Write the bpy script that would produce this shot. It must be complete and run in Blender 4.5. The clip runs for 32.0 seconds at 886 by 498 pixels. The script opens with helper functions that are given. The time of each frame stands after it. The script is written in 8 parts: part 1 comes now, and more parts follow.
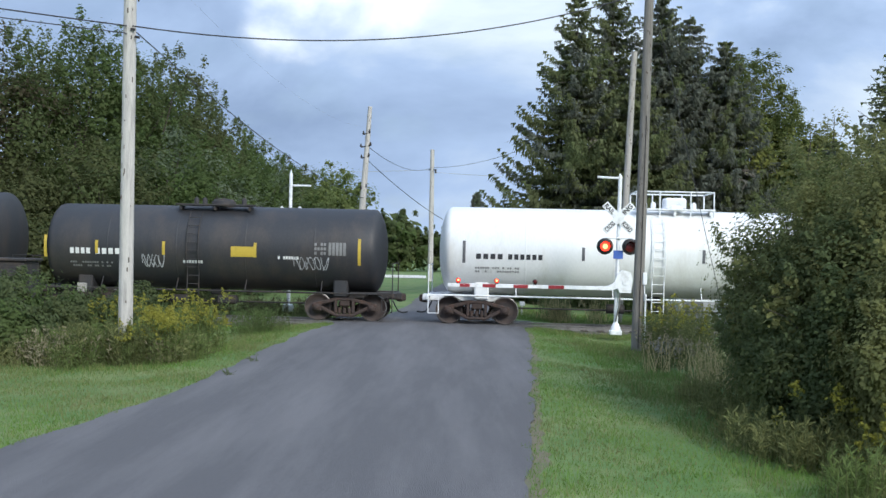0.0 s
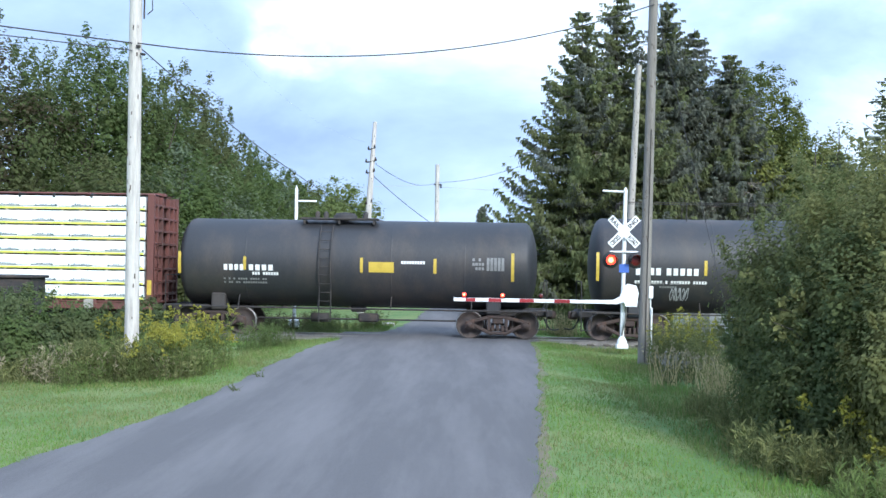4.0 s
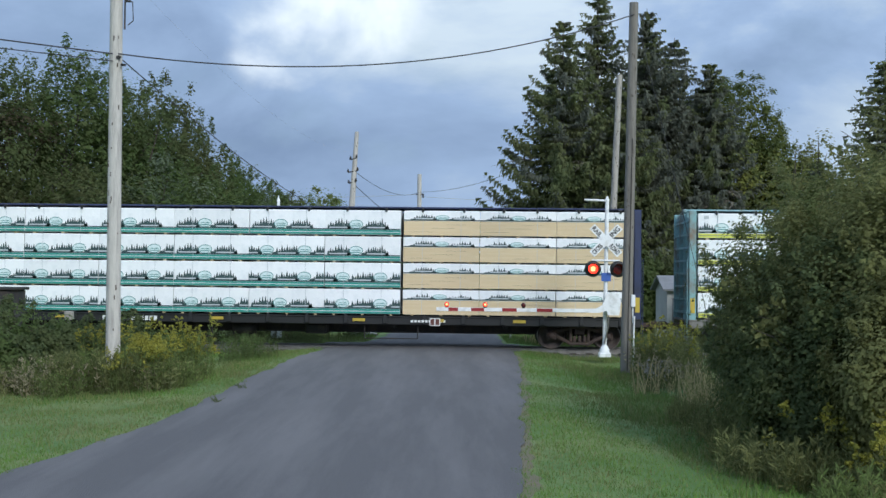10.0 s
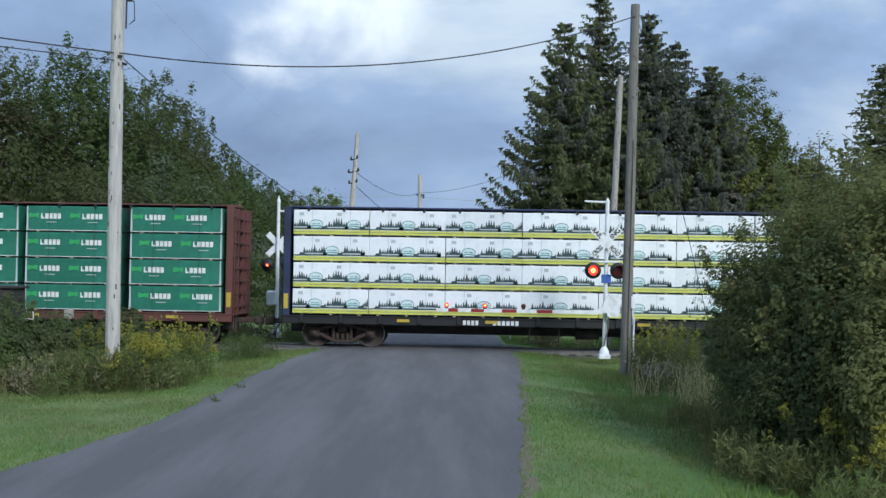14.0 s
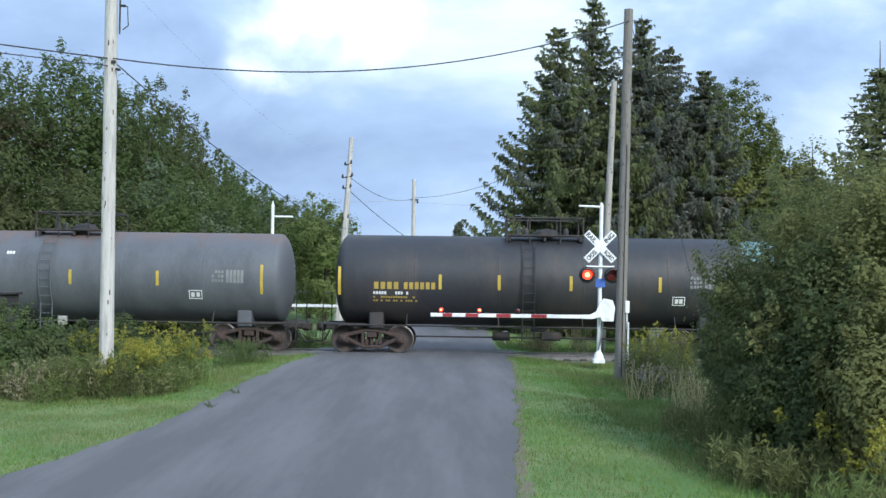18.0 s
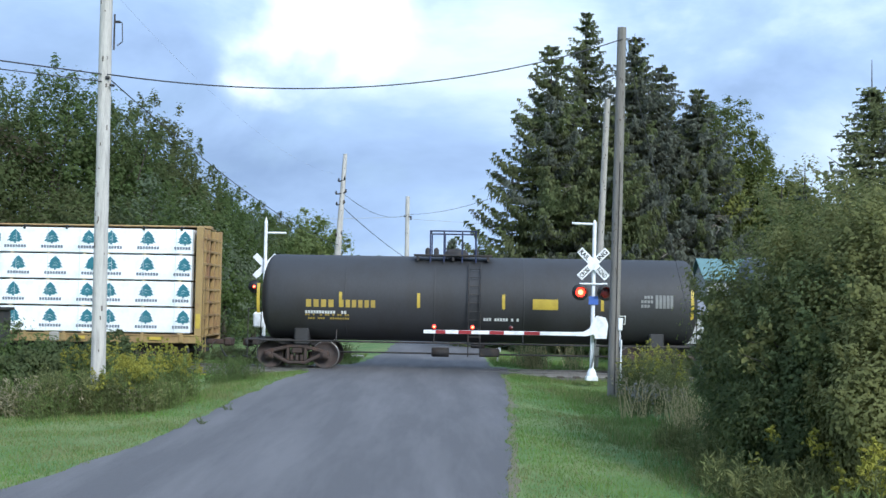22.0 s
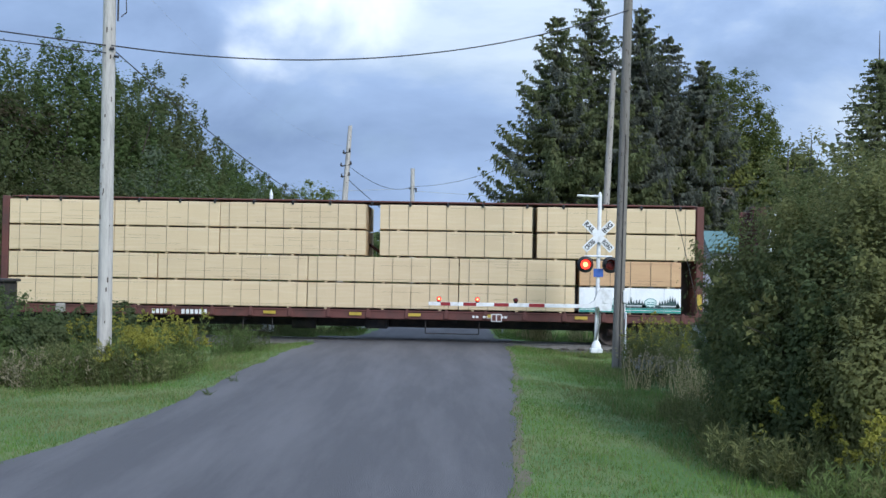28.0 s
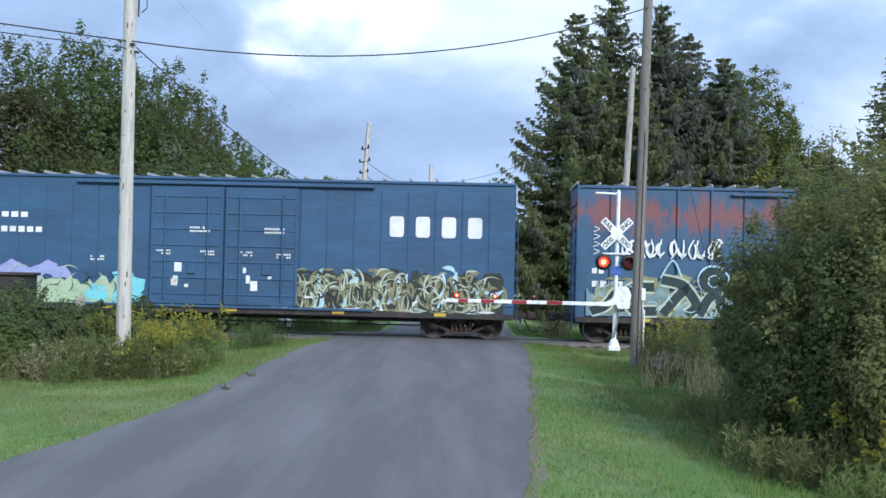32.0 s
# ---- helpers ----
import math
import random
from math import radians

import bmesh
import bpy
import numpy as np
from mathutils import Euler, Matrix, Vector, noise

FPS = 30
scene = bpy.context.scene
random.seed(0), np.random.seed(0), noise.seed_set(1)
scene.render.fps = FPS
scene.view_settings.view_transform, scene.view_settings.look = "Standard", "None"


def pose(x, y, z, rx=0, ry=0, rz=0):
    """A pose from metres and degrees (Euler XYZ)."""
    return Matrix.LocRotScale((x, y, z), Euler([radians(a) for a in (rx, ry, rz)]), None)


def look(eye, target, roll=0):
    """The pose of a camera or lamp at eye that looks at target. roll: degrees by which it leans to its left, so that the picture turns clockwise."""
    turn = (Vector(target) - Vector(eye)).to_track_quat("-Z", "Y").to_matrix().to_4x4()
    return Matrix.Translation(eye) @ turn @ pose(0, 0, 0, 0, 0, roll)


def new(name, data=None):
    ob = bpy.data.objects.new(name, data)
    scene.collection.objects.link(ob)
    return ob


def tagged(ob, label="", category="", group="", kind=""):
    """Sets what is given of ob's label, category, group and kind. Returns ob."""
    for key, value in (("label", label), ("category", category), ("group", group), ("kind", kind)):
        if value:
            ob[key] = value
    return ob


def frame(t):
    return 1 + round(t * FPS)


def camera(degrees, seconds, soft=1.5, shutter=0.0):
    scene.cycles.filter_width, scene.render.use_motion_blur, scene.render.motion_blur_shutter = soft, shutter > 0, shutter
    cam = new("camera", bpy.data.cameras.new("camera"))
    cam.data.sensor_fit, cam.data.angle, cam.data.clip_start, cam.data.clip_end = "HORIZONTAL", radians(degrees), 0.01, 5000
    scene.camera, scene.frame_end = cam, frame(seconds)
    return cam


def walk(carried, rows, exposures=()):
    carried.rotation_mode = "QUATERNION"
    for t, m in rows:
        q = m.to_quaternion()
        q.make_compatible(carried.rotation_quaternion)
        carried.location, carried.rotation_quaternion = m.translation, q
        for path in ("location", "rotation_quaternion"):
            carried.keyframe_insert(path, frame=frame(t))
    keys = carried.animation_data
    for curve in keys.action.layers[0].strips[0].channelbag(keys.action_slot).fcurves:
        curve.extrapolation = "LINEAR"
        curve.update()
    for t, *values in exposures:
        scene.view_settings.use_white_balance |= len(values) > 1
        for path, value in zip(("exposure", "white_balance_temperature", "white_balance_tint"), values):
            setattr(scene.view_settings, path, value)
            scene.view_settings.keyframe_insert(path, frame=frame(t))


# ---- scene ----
cam = camera(42.9, 32.0, soft=1.5)


def aim(yaw, pitch, roll):
    """Pose of the hand-held camera: it stands in one spot and only turns."""
    return pose(0, 0, 2.43, 90 + pitch, 0, yaw) @ pose(0, 0, 0, 0, 0, roll)


EXPOSURES = [(0.0, 0.06, 6300, 7), (1.0, 0.76, 5900, 7), (3.5, 0.8, 5900, 7), (5.5, 0.05, 6150, 5), (8.0, -0.1, 6150, 5), (11.0, -0.34, 6050, 5), (14.0, -0.32, 6000, 6), (16.5, 0.02, 6100, 5), (18.0, 0.26, 6050, 5), (22.0, 0.26, 5900, 5), (22.7, 0.0, 5700, 5), (25.0, -0.4, 5700, 6), (28.0, -0.15, 5850, 8), (29.0, -0.2, 5800, 6), (31.0, 0.0, 5950, 8), (32.0, 0.2, 6000, 8)]
walk(cam, [(t, aim(a, b, c)) for t, a, b, c in [
    (0, 0.73, 0.16, 1.26),
    (0.5, 0.56, 0.46, 1.16),
    (1, 0.45, 0.74, 1.01),
    (1.5, 0.37, 0.58, 0.72),
    (2, 0.43, 0.62, 0.68),
    (2.5, 0.49, 0.74, 0.69),
    (3, 0.9, 0.9, 0.96),
    (3.5, 1.09, 0.92, 0.97),
    (5.5, 0.69, 0.78, 0.85),
    (6, 0.9, 0.96, 0.93),
    (6.5, 0.8, 0.79, 0.7),
    (7, 0.33, 0.86, 0.68),
    (7.5, 0.27, 0.8, 0.61),
    (8, 0.41, 1.08, 0.74),
    (8.5, 0.47, 1.36, 0.7),
    (9, 0.46, 1.22, 0.69),
    (9.5, 0.32, 1.25, 0.74),
    (10, 0.14, 1.4, 0.64),
    (10.5, -0.05, 1.57, 0.88),
    (11, 0.04, 1.74, 0.8),
    (11.5, 0.14, 1.93, 0.84),
    (12, 0.16, 1.81, 0.76),
    (12.5, 0.17, 1.58, 0.76),
    (13, -0.01, 1.41, 0.72),
    (13.5, 0.11, 1.35, 0.82),
    (14, 0.15, 1.44, 0.94),
    (14.5, 0.39, 1.79, 0.94),
    (16.5, -0.06, 1.82, 0.69),
    (17, -0.38, 1.76, 0.87),
    (17.5, -0.3, 1.67, 0.9),
    (18, -0.14, 1.69, 0.79),
    (18.5, 0.09, 1.92, 0.75),
    (19, 0.01, 1.83, 0.75),
    (19.5, -0.17, 1.96, 0.78),
    (20, -0.28, 2.14, 0.92),
    (20.5, -0.48, 2.26, 0.91),
    (21, -0.71, 2.37, 0.91),
    (21.5, -0.57, 2.42, 0.95),
    (22, -0.47, 2.55, 0.97),
    (22.5, -0.32, 2.51, 0.94),
    (23, -0.23, 2.5, 0.93),
    (23.5, -0.23, 2.4, 0.91),
    (24, -0.35, 2.22, 0.86),
    (24.5, -0.34, 2.2, 1.04),
    (25, -0.18, 2.07, 1.12),
    (25.5, -0.03, 1.91, 1.01),
    (27.5, -0.29, 1.49, 0.86),
    (28, -0.24, 1.13, 1.04),
    (28.5, -0.1, 0.79, 1.09),
    (29, 0.2, 0.66, 1.19),
    (29.5, 0.45, 0.62, 1.18),
    (30, 0.65, 0.9, 1.28),
    (30.5, 0.61, 0.97, 1.36),
    (31, 0.46, 0.92, 1.26),
    (31.5, 0.37, 0.87, 1.22),
    (32, 0.67, 0.94, 1.4),
]], EXPOSURES)

# ---- world: broken cloud over a blue sky, soft sun from behind the camera's right shoulder ----
SUN_EL, SUN_AZ = 30.0, 152.0     # elevation, compass azimuth (0 = +y, clockwise)
world = bpy.data.worlds.new("sky")
scene.world = world
world.use_nodes = True
nt = world.node_tree
nt.nodes.clear()


def wn(kind, **props):
    n = nt.nodes.new(kind)
    for k, v in props.items():
        n.inputs[k].default_value = v
    return n


w_out = wn("ShaderNodeOutputWorld")
w_bg = wn("ShaderNodeBackground")
sky = nt.nodes.new("ShaderNodeTexSky")
sky.sky_type = "NISHITA"
sky.sun_disc = False
sky.sun_elevation = radians(SUN_EL)
sky.sun_rotation = radians(SUN_AZ)
dim = nt.nodes.new("ShaderNodeMix")
dim.data_type = "RGBA"
dim.blend_type = "MULTIPLY"
dim.inputs[0].default_value = 1.0
dim.inputs[7].default_value = (0.085, 0.085, 0.085, 1)
nt.links.new(sky.outputs[0], dim.inputs[6])
co = nt.nodes.new("ShaderNodeTexCoord")
stretch = nt.nodes.new("ShaderNodeMapping")
stretch.inputs["Scale"].default_value = (1.0, 1.0, 2.2)
nt.links.new(co.outputs["Generated"], stretch.inputs[0])
n1 = wn("ShaderNodeTexNoise", Scale=3.2, Detail=7.0, Roughness=0.55, Distortion=0.3)
n2 = wn("ShaderNodeTexNoise", Scale=9.0, Detail=8.0, Roughness=0.6)
nt.links.new(stretch.outputs[0], n1.inputs["Vector"])
nt.links.new(stretch.outputs[0], n2.inputs["Vector"])
# the bright break in the cloud ahead of the camera, with ragged edges
gap_dir = Vector((-0.098, 0.965, 0.245)).normalized()
dist = nt.nodes.new("ShaderNodeVectorMath")
dist.operation = "DISTANCE"
nrm = nt.nodes.new("ShaderNodeVectorMath")
nrm.operation = "NORMALIZE"
nt.links.new(co.outputs["Generated"], nrm.inputs[0])
nt.links.new(nrm.outputs[0], dist.inputs[0])
dist.inputs[1].default_value = gap_dir
rag = nt.nodes.new("ShaderNodeMath")
rag.operation = "MULTIPLY_ADD"
rag.inputs[1].default_value = -0.22
n3 = wn("ShaderNodeTexNoise", Scale=8.0, Detail=6.0, Roughness=0.5, Distortion=0.2)
nt.links.new(co.outputs["Generated"], n3.inputs["Vector"])
nt.links.new(n3.outputs["Fac"], rag.inputs[0])
nt.links.new(dist.outputs["Value"], rag.inputs[2])
glow = nt.nodes.new("ShaderNodeMapRange")
glow.interpolation_type = "SMOOTHSTEP"
glow.inputs["From Min"].default_value = -0.03
glow.inputs["From Max"].default_value = -0.10
nt.links.new(rag.outputs[0], glow.inputs["Value"])
cloud = nt.nodes.new("ShaderNodeValToRGB")
cr = cloud.color_ramp
cr.elements[0].position, cr.elements[0].color = 0.33, (0.3, 0.4, 0.605, 1)
cr.elements[1].position, cr.elements[1].color = 0.68, (0.79, 0.885, 1.0, 1)
e = cr.elements.new(0.5)
e.color = (0.45, 0.58, 0.83, 1)
# the cloud deck thins towards the east
sep_sky = nt.nodes.new("ShaderNodeSeparateXYZ")
nt.links.new(nrm.outputs[0], sep_sky.inputs[0])
east = nt.nodes.new("ShaderNodeMapRange")
east.inputs["From Min"].default_value = 0.06
east.inputs["From Max"].default_value = 0.5
east.inputs["To Max"].default_value = 0.09
nt.links.new(sep_sky.outputs["X"], east.inputs["Value"])
thin = nt.nodes.new("ShaderNodeMath")
thin.operation = "ADD"
nt.links.new(n1.outputs["Fac"], thin.inputs[0])
nt.links.new(east.outputs[0], thin.inputs[1])
nt.links.new(thin.outputs[0], cloud.inputs[0])
cover = nt.nodes.new("ShaderNodeMapRange")
cover.inputs["From Min"].default_value = 0.25
cover.inputs["From Max"].default_value = 0.5
cover.inputs["To Min"].default_value = 0.75
nt.links.new(n2.outputs["Fac"], cover.inputs["Value"])
over = nt.nodes.new("ShaderNodeMix")
over.data_type = "RGBA"
nt.links.new(cover.outputs[0], over.inputs[0])
nt.links.new(dim.outputs[2], over.inputs[6])
nt.links.new(cloud.outputs[0], over.inputs[7])
brk = nt.nodes.new("ShaderNodeMix")
brk.data_type = "RGBA"
brk.inputs[7].default_value = (1.3, 1.33, 1.36, 1)
nt.links.new(glow.outputs[0], brk.inputs[0])
nt.links.new(over.outputs[2], brk.inputs[6])
# an overcast sky is brighter towards the zenith
zen = nt.nodes.new("ShaderNodeMapRange")
zen.inputs["From Min"].default_value = 0.12
zen.inputs["To Min"].default_value = 1.0
zen.inputs["To Max"].default_value = 1.7
nt.links.new(sep_sky.outputs["Z"], zen.inputs["Value"])
nt.links.new(zen.outputs[0], w_bg.inputs["Strength"])
nt.links.new(brk.outputs[2], w_bg.inputs["Color"])
nt.links.new(w_bg.outputs[0], w_out.inputs[0])

sun = new("sun", bpy.data.lights.new("sun", "SUN"))
sun.data.energy = 3.1
sun.data.angle = radians(16)
sun.data.color = (1.0, 0.965, 0.92)
az, el = radians(SUN_AZ), radians(SUN_EL)
sun_at = Vector((math.sin(az) * math.cos(el), math.cos(az) * math.cos(el), math.sin(el))) * 100
sun.matrix_world = look(sun_at, (0, 0, 0))

# ---- materials ----
MATS = {}


def mat(name, color, rough=0.7, var=0.12, scale=3.0, fine=40.0, bump=0.0, metal=0.0, second=None, amount=0.5, stretch=(1, 1, 1), emit=0.0, rnd=0.0, island=0.0, spec=0.5, trans=0.0):
    """A surface: base colour, broken by large stains (towards second) and fine grain, with relief."""
    if name in MATS:
        return MATS[name]
    m = bpy.data.materials.new(name)
    m.use_nodes = True
    t = m.node_tree
    b = t.nodes["Principled BSDF"]
    b.inputs["Roughness"].default_value = rough
    b.inputs["Metallic"].default_value = metal
    b.inputs["Specular IOR Level"].default_value = spec
    c = t.nodes.new("ShaderNodeTexCoord")
    mp = t.nodes.new("ShaderNodeMapping")
    mp.inputs["Scale"].default_value = stretch
    t.links.new(c.outputs["Object"], mp.inputs[0])
    big = t.nodes.new("ShaderNodeTexNoise")
    big.inputs["Scale"].default_value = scale
    big.inputs["Detail"].default_value = 6
    big.inputs["Roughness"].default_value = 0.65
    sm = t.nodes.new("ShaderNodeTexNoise")
    sm.inputs["Scale"].default_value = fine
    sm.inputs["Detail"].default_value = 3
    for n in (big, sm):
        t.links.new(mp.outputs[0], n.inputs["Vector"])
    ramp = t.nodes.new("ShaderNodeMapRange")
    ramp.inputs["From Min"].default_value = 0.62 - 0.3 * amount
    ramp.inputs["From Max"].default_value = 0.82 - 0.3 * amount
    t.links.new(big.outputs["Fac"], ramp.inputs["Value"])
    mix = t.nodes.new("ShaderNodeMix")
    mix.data_type = "RGBA"
    mix.inputs[6].default_value = (*color, 1)
    s = second or tuple(v * (1 - 1.6 * var) for v in color)
    mix.inputs[7].default_value = (*s, 1)
    t.links.new(ramp.outputs[0], mix.inputs[0])
    hsv = t.nodes.new("ShaderNodeHueSaturation")
    add = t.nodes.new("ShaderNodeMath")
    add.operation = "MULTIPLY_ADD"
    add.inputs[1].default_value = var * 2
    add.inputs[2].default_value = 1 - var
    t.links.new(sm.outputs["Fac"], add.inputs[0])
    val = add.outputs[0]
    for spread, socket in ((rnd, "Random"), (island, "Random Per Island")):
        if spread:
            src = t.nodes.new("ShaderNodeObjectInfo" if socket == "Random" else "ShaderNodeNewGeometry")
            k = t.nodes.new("ShaderNodeMath")
            k.operation = "MULTIPLY_ADD"
            k.inputs[1].default_value = spread * 2
            k.inputs[2].default_value = 1 - spread
            t.links.new(src.outputs[socket], k.inputs[0])
            p = t.nodes.new("ShaderNodeMath")
            p.operation = "MULTIPLY"
            t.links.new(val, p.inputs[0])
            t.links.new(k.outputs[0], p.inputs[1])
            val = p.outputs[0]
    t.links.new(val, hsv.inputs["Value"])
    t.links.new(mix.outputs[2], hsv.inputs["Color"])
    t.links.new(hsv.outputs[0], b.inputs["Base Color"])
    if bump:
        bp = t.nodes.new("ShaderNodeBump")
        bp.inputs["Strength"].default_value = min(1.0, bump)
        bp.inputs["Distance"].default_value = 0.02
        t.links.new(sm.outputs["Fac"], bp.inputs["Height"])
        t.links.new(bp.outputs[0], b.inputs["Normal"])
    if emit:
        b.inputs["Emission Color"].default_value = (*color, 1)
        b.inputs["Emission Strength"].default_value = emit
    if trans:
        tr = t.nodes.new("ShaderNodeBsdfTranslucent")
        t.links.new(hsv.outputs[0], tr.inputs[0])
        ms = t.nodes.new("ShaderNodeMixShader")
        ms.inputs[0].default_value = trans
        t.links.new(b.outputs[0], ms.inputs[1])
        t.links.new(tr.outputs[0], ms.inputs[2])
        t.links.new(ms.outputs[0], t.nodes["Material Output"].inputs[0])
    MATS[name] = m
    return m


def streaked(name, base, stain, z0, span, rough=0.6, scale=1.6, stretch=(1, 1, 0.3), edge=(1.3, 2.2)):
    """Paint over which rust has spread from the top edge down in uneven streaks."""
    m = mat(name, base, rough, 0.18, 0.8, 18, stretch=stretch)
    t = m.node_tree
    b = t.nodes["Principled BSDF"]
    old = b.inputs["Base Color"].links[0].from_socket
    c = t.nodes.new("ShaderNodeTexCoord")
    sep = t.nodes.new("ShaderNodeSeparateXYZ")
    t.links.new(c.outputs["Object"], sep.inputs[0])
    mp = t.nodes.new("ShaderNodeMapping")
    mp.inputs["Scale"].default_value = stretch
    t.links.new(c.outputs["Object"], mp.inputs[0])
    n = t.nodes.new("ShaderNodeTexNoise")
    n.inputs["Scale"].default_value = scale
    n.inputs["Detail"].default_value = 8
    n.inputs["Roughness"].default_value = 0.7
    t.links.new(mp.outputs[0], n.inputs["Vector"])
    k = t.nodes.new("ShaderNodeMath")
    k.operation = "MULTIPLY_ADD"
    k.inputs[1].default_value = span * 3.2
    t.links.new(n.outputs["Fac"], k.inputs[0])
    t.links.new(sep.outputs["Z"], k.inputs[2])
    r = t.nodes.new("ShaderNodeMapRange")
    r.inputs["From Min"].default_value = z0 + span * edge[0]
    r.inputs["From Max"].default_value = z0 + span * edge[1]
    r.inputs["To Max"].default_value = 0.85
    t.links.new(k.outputs[0], r.inputs["Value"])
    mx = t.nodes.new("ShaderNodeMix")
    mx.data_type = "RGBA"
    mx.inputs[7].default_value = (*stain, 1)
    t.links.new(r.outputs[0], mx.inputs[0])
    t.links.new(old, mx.inputs[6])
    t.links.new(mx.outputs[2], b.inputs["Base Color"])
    return m


# ---- mesh helpers ----
class MB:
    """Collects faces, each with a material slot, for one mesh."""

    def __init__(self):
        self.v, self.f, self.m, self.slot, self.smooth = [], [], [], 0, []

    def face(self, pts, smooth=False):
        n = len(self.v)
        self.v += [tuple(p) for p in pts]
        self.f.append(tuple(range(n, n + len(pts))))
        self.m.append(self.slot)
        self.smooth.append(smooth)

    def faces(self, verts, faces, smooth=False):
        n = len(self.v)
        self.v += [tuple(p) for p in verts]
        for q in faces:
            self.f.append(tuple(i + n for i in q))
            self.m.append(self.slot)
            self.smooth.append(smooth)

    def box(self, c, s, b=0.0, turn=None):
        """A box with centre c and size s, its edges cut by b."""
        hx, hy, hz = s[0] / 2, s[1] / 2, s[2] / 2
        b = min(b, 0.45 * min(s))
        if b <= 0:
            vs = [(sx * hx, sy * hy, sz * hz) for sx in (-1, 1) for sy in (-1, 1) for sz in (-1, 1)]
            fs = [(0, 1, 3, 2), (4, 6, 7, 5), (0, 4, 5, 1), (2, 3, 7, 6), (0, 2, 6, 4), (1, 5, 7, 3)]
        else:
            vs, ix = [], {}
            for sx in (-1, 1):
                for sy in (-1, 1):
                    for sz in (-1, 1):
                        k = (sx, sy, sz)
                        ix[k] = len(vs)
                        vs += [(sx * hx, sy * (hy - b), sz * (hz - b)), (sx * (hx - b), sy * hy, sz * (hz - b)), (sx * (hx - b), sy * (hy - b), sz * hz)]
            fs = []
            for a in range(3):
                o, p = (a + 1) % 3, (a + 2) % 3
                for s1 in (-1, 1):
                    q = []
                    for so, sp in ((-1, -1), (1, -1), (1, 1), (-1, 1)):
                        k = [0, 0, 0]
                        k[a], k[o], k[p] = s1, so, sp
                        q.append(ix[tuple(k)] + a)
                    fs.append(tuple(q if s1 > 0 else q[::-1]))
                for so in (-1, 1):
                    for sp in (-1, 1):
                        k0, k1 = [0, 0, 0], [0, 0, 0]
                        k0[a], k1[a] = -1, 1
                        k0[o] = k1[o] = so
                        k0[p] = k1[p] = sp
                        i0, i1 = ix[tuple(k0)], ix[tuple(k1)]
                        q = (i0 + o, i1 + o, i1 + p, i0 + p)
                        fs.append(q if so * sp > 0 else q[::-1])
            for k, i in ix.items():
                q = (i, i + 1, i + 2)
                fs.append(q if k[0] * k[1] * k[2] > 0 else q[::-1])
        if turn is not None:
            vs = [turn @ Vector(p) for p in vs]
        self.faces([(p[0] + c[0], p[1] + c[1], p[2] + c[2]) for p in vs], fs)

    def tube(self, p0, p1, r0, r1=None, n=8, caps=True):
        r1 = r0 if r1 is None else r1
        p0, p1 = Vector(p0), Vector(p1)
        d = (p1 - p0).normalized()
        u = d.orthogonal().normalized()
        w = d.cross(u)
        vs = []
        for p, r in ((p0, r0), (p1, r1)):
            for i in range(n):
                a = 2 * math.pi * i / n
                vs.append(p + u * (r * math.cos(a)) + w * (r * math.sin(a)))
        self.faces(vs, [(i, (i + 1) % n, n + (i + 1) % n, n + i) for i in range(n)], True)
        if caps:
            self.face(vs[:n][::-1])
            self.face(vs[n:])

    def pipe(self, pts, r, n=6):
        for a, b in zip(pts, pts[1:]):
            self.tube(a, b, r, r, n)

    def lathe(self, prof, n=32, axis="x", at=(0, 0, 0)):
        """Turns a profile of (place along the axis, radius)."""
        vs = []
        for s, r in prof:
            for i in range(n):
                a = 2 * math.pi * i / n
                q = {"x": (s, r * math.cos(a), r * math.sin(a)), "y": (r * math.sin(a), s, r * math.cos(a)), "z": (r * math.cos(a), r * math.sin(a), s)}[axis]
                vs.append((q[0] + at[0], q[1] + at[1], q[2] + at[2]))
        fs = []
        for k in range(len(prof) - 1):
            for i in range(n):
                j = (i + 1) % n
                fs.append((k * n + i, k * n + j, (k + 1) * n + j, (k + 1) * n + i))
        self.faces(vs, fs, True)

    def plate(self, pts, y, t=0.004):
        """A flat shape in the x-z plane, t thick, with its front at y - t (towards the viewer's side)."""
        n = len(pts)
        vs = [(x, y - t, z) for x, z in pts] + [(x, y, z) for x, z in pts]
        self.faces(vs, [tuple(range(n))] + [(i, n + i, n + (i + 1) % n, (i + 1) % n) for i in range(n)])

    def mesh(self, name, mats):
        me = bpy.data.meshes.new(name)
        me.from_pydata(self.v, [], self.f)
        for m in mats if isinstance(mats, (list, tuple)) else [mats]:
            me.materials.append(m)
        me.polygons.foreach_set("material_index", self.m)
        me.polygons.foreach_set("use_smooth", self.smooth)
        me.update()
        return me


def part(name, mb, material, parent, label="", at=None):
    me = mb if isinstance(mb, bpy.types.Mesh) else mb.mesh(name, material)
    ob = new(name, me)
    ob.parent = parent
    if at is not None:
        ob.matrix_basis = at if isinstance(at, Matrix) else Matrix.Translation(at)
    if label:
        ob["label"] = label
    if name in ("stalk", "foliage", "blossom", "knot", "small_print", "graffiti", "data_panel"):
        ob["kind"] = "stuff"
    return ob


def thing(name, label, category, at=None, group="", kind="", mesh=None):
    ob = new(name, mesh)
    if at is not None:
        ob.matrix_basis = at if isinstance(at, Matrix) else Matrix.Translation(at)
    return tagged(ob, label, category, group, kind)


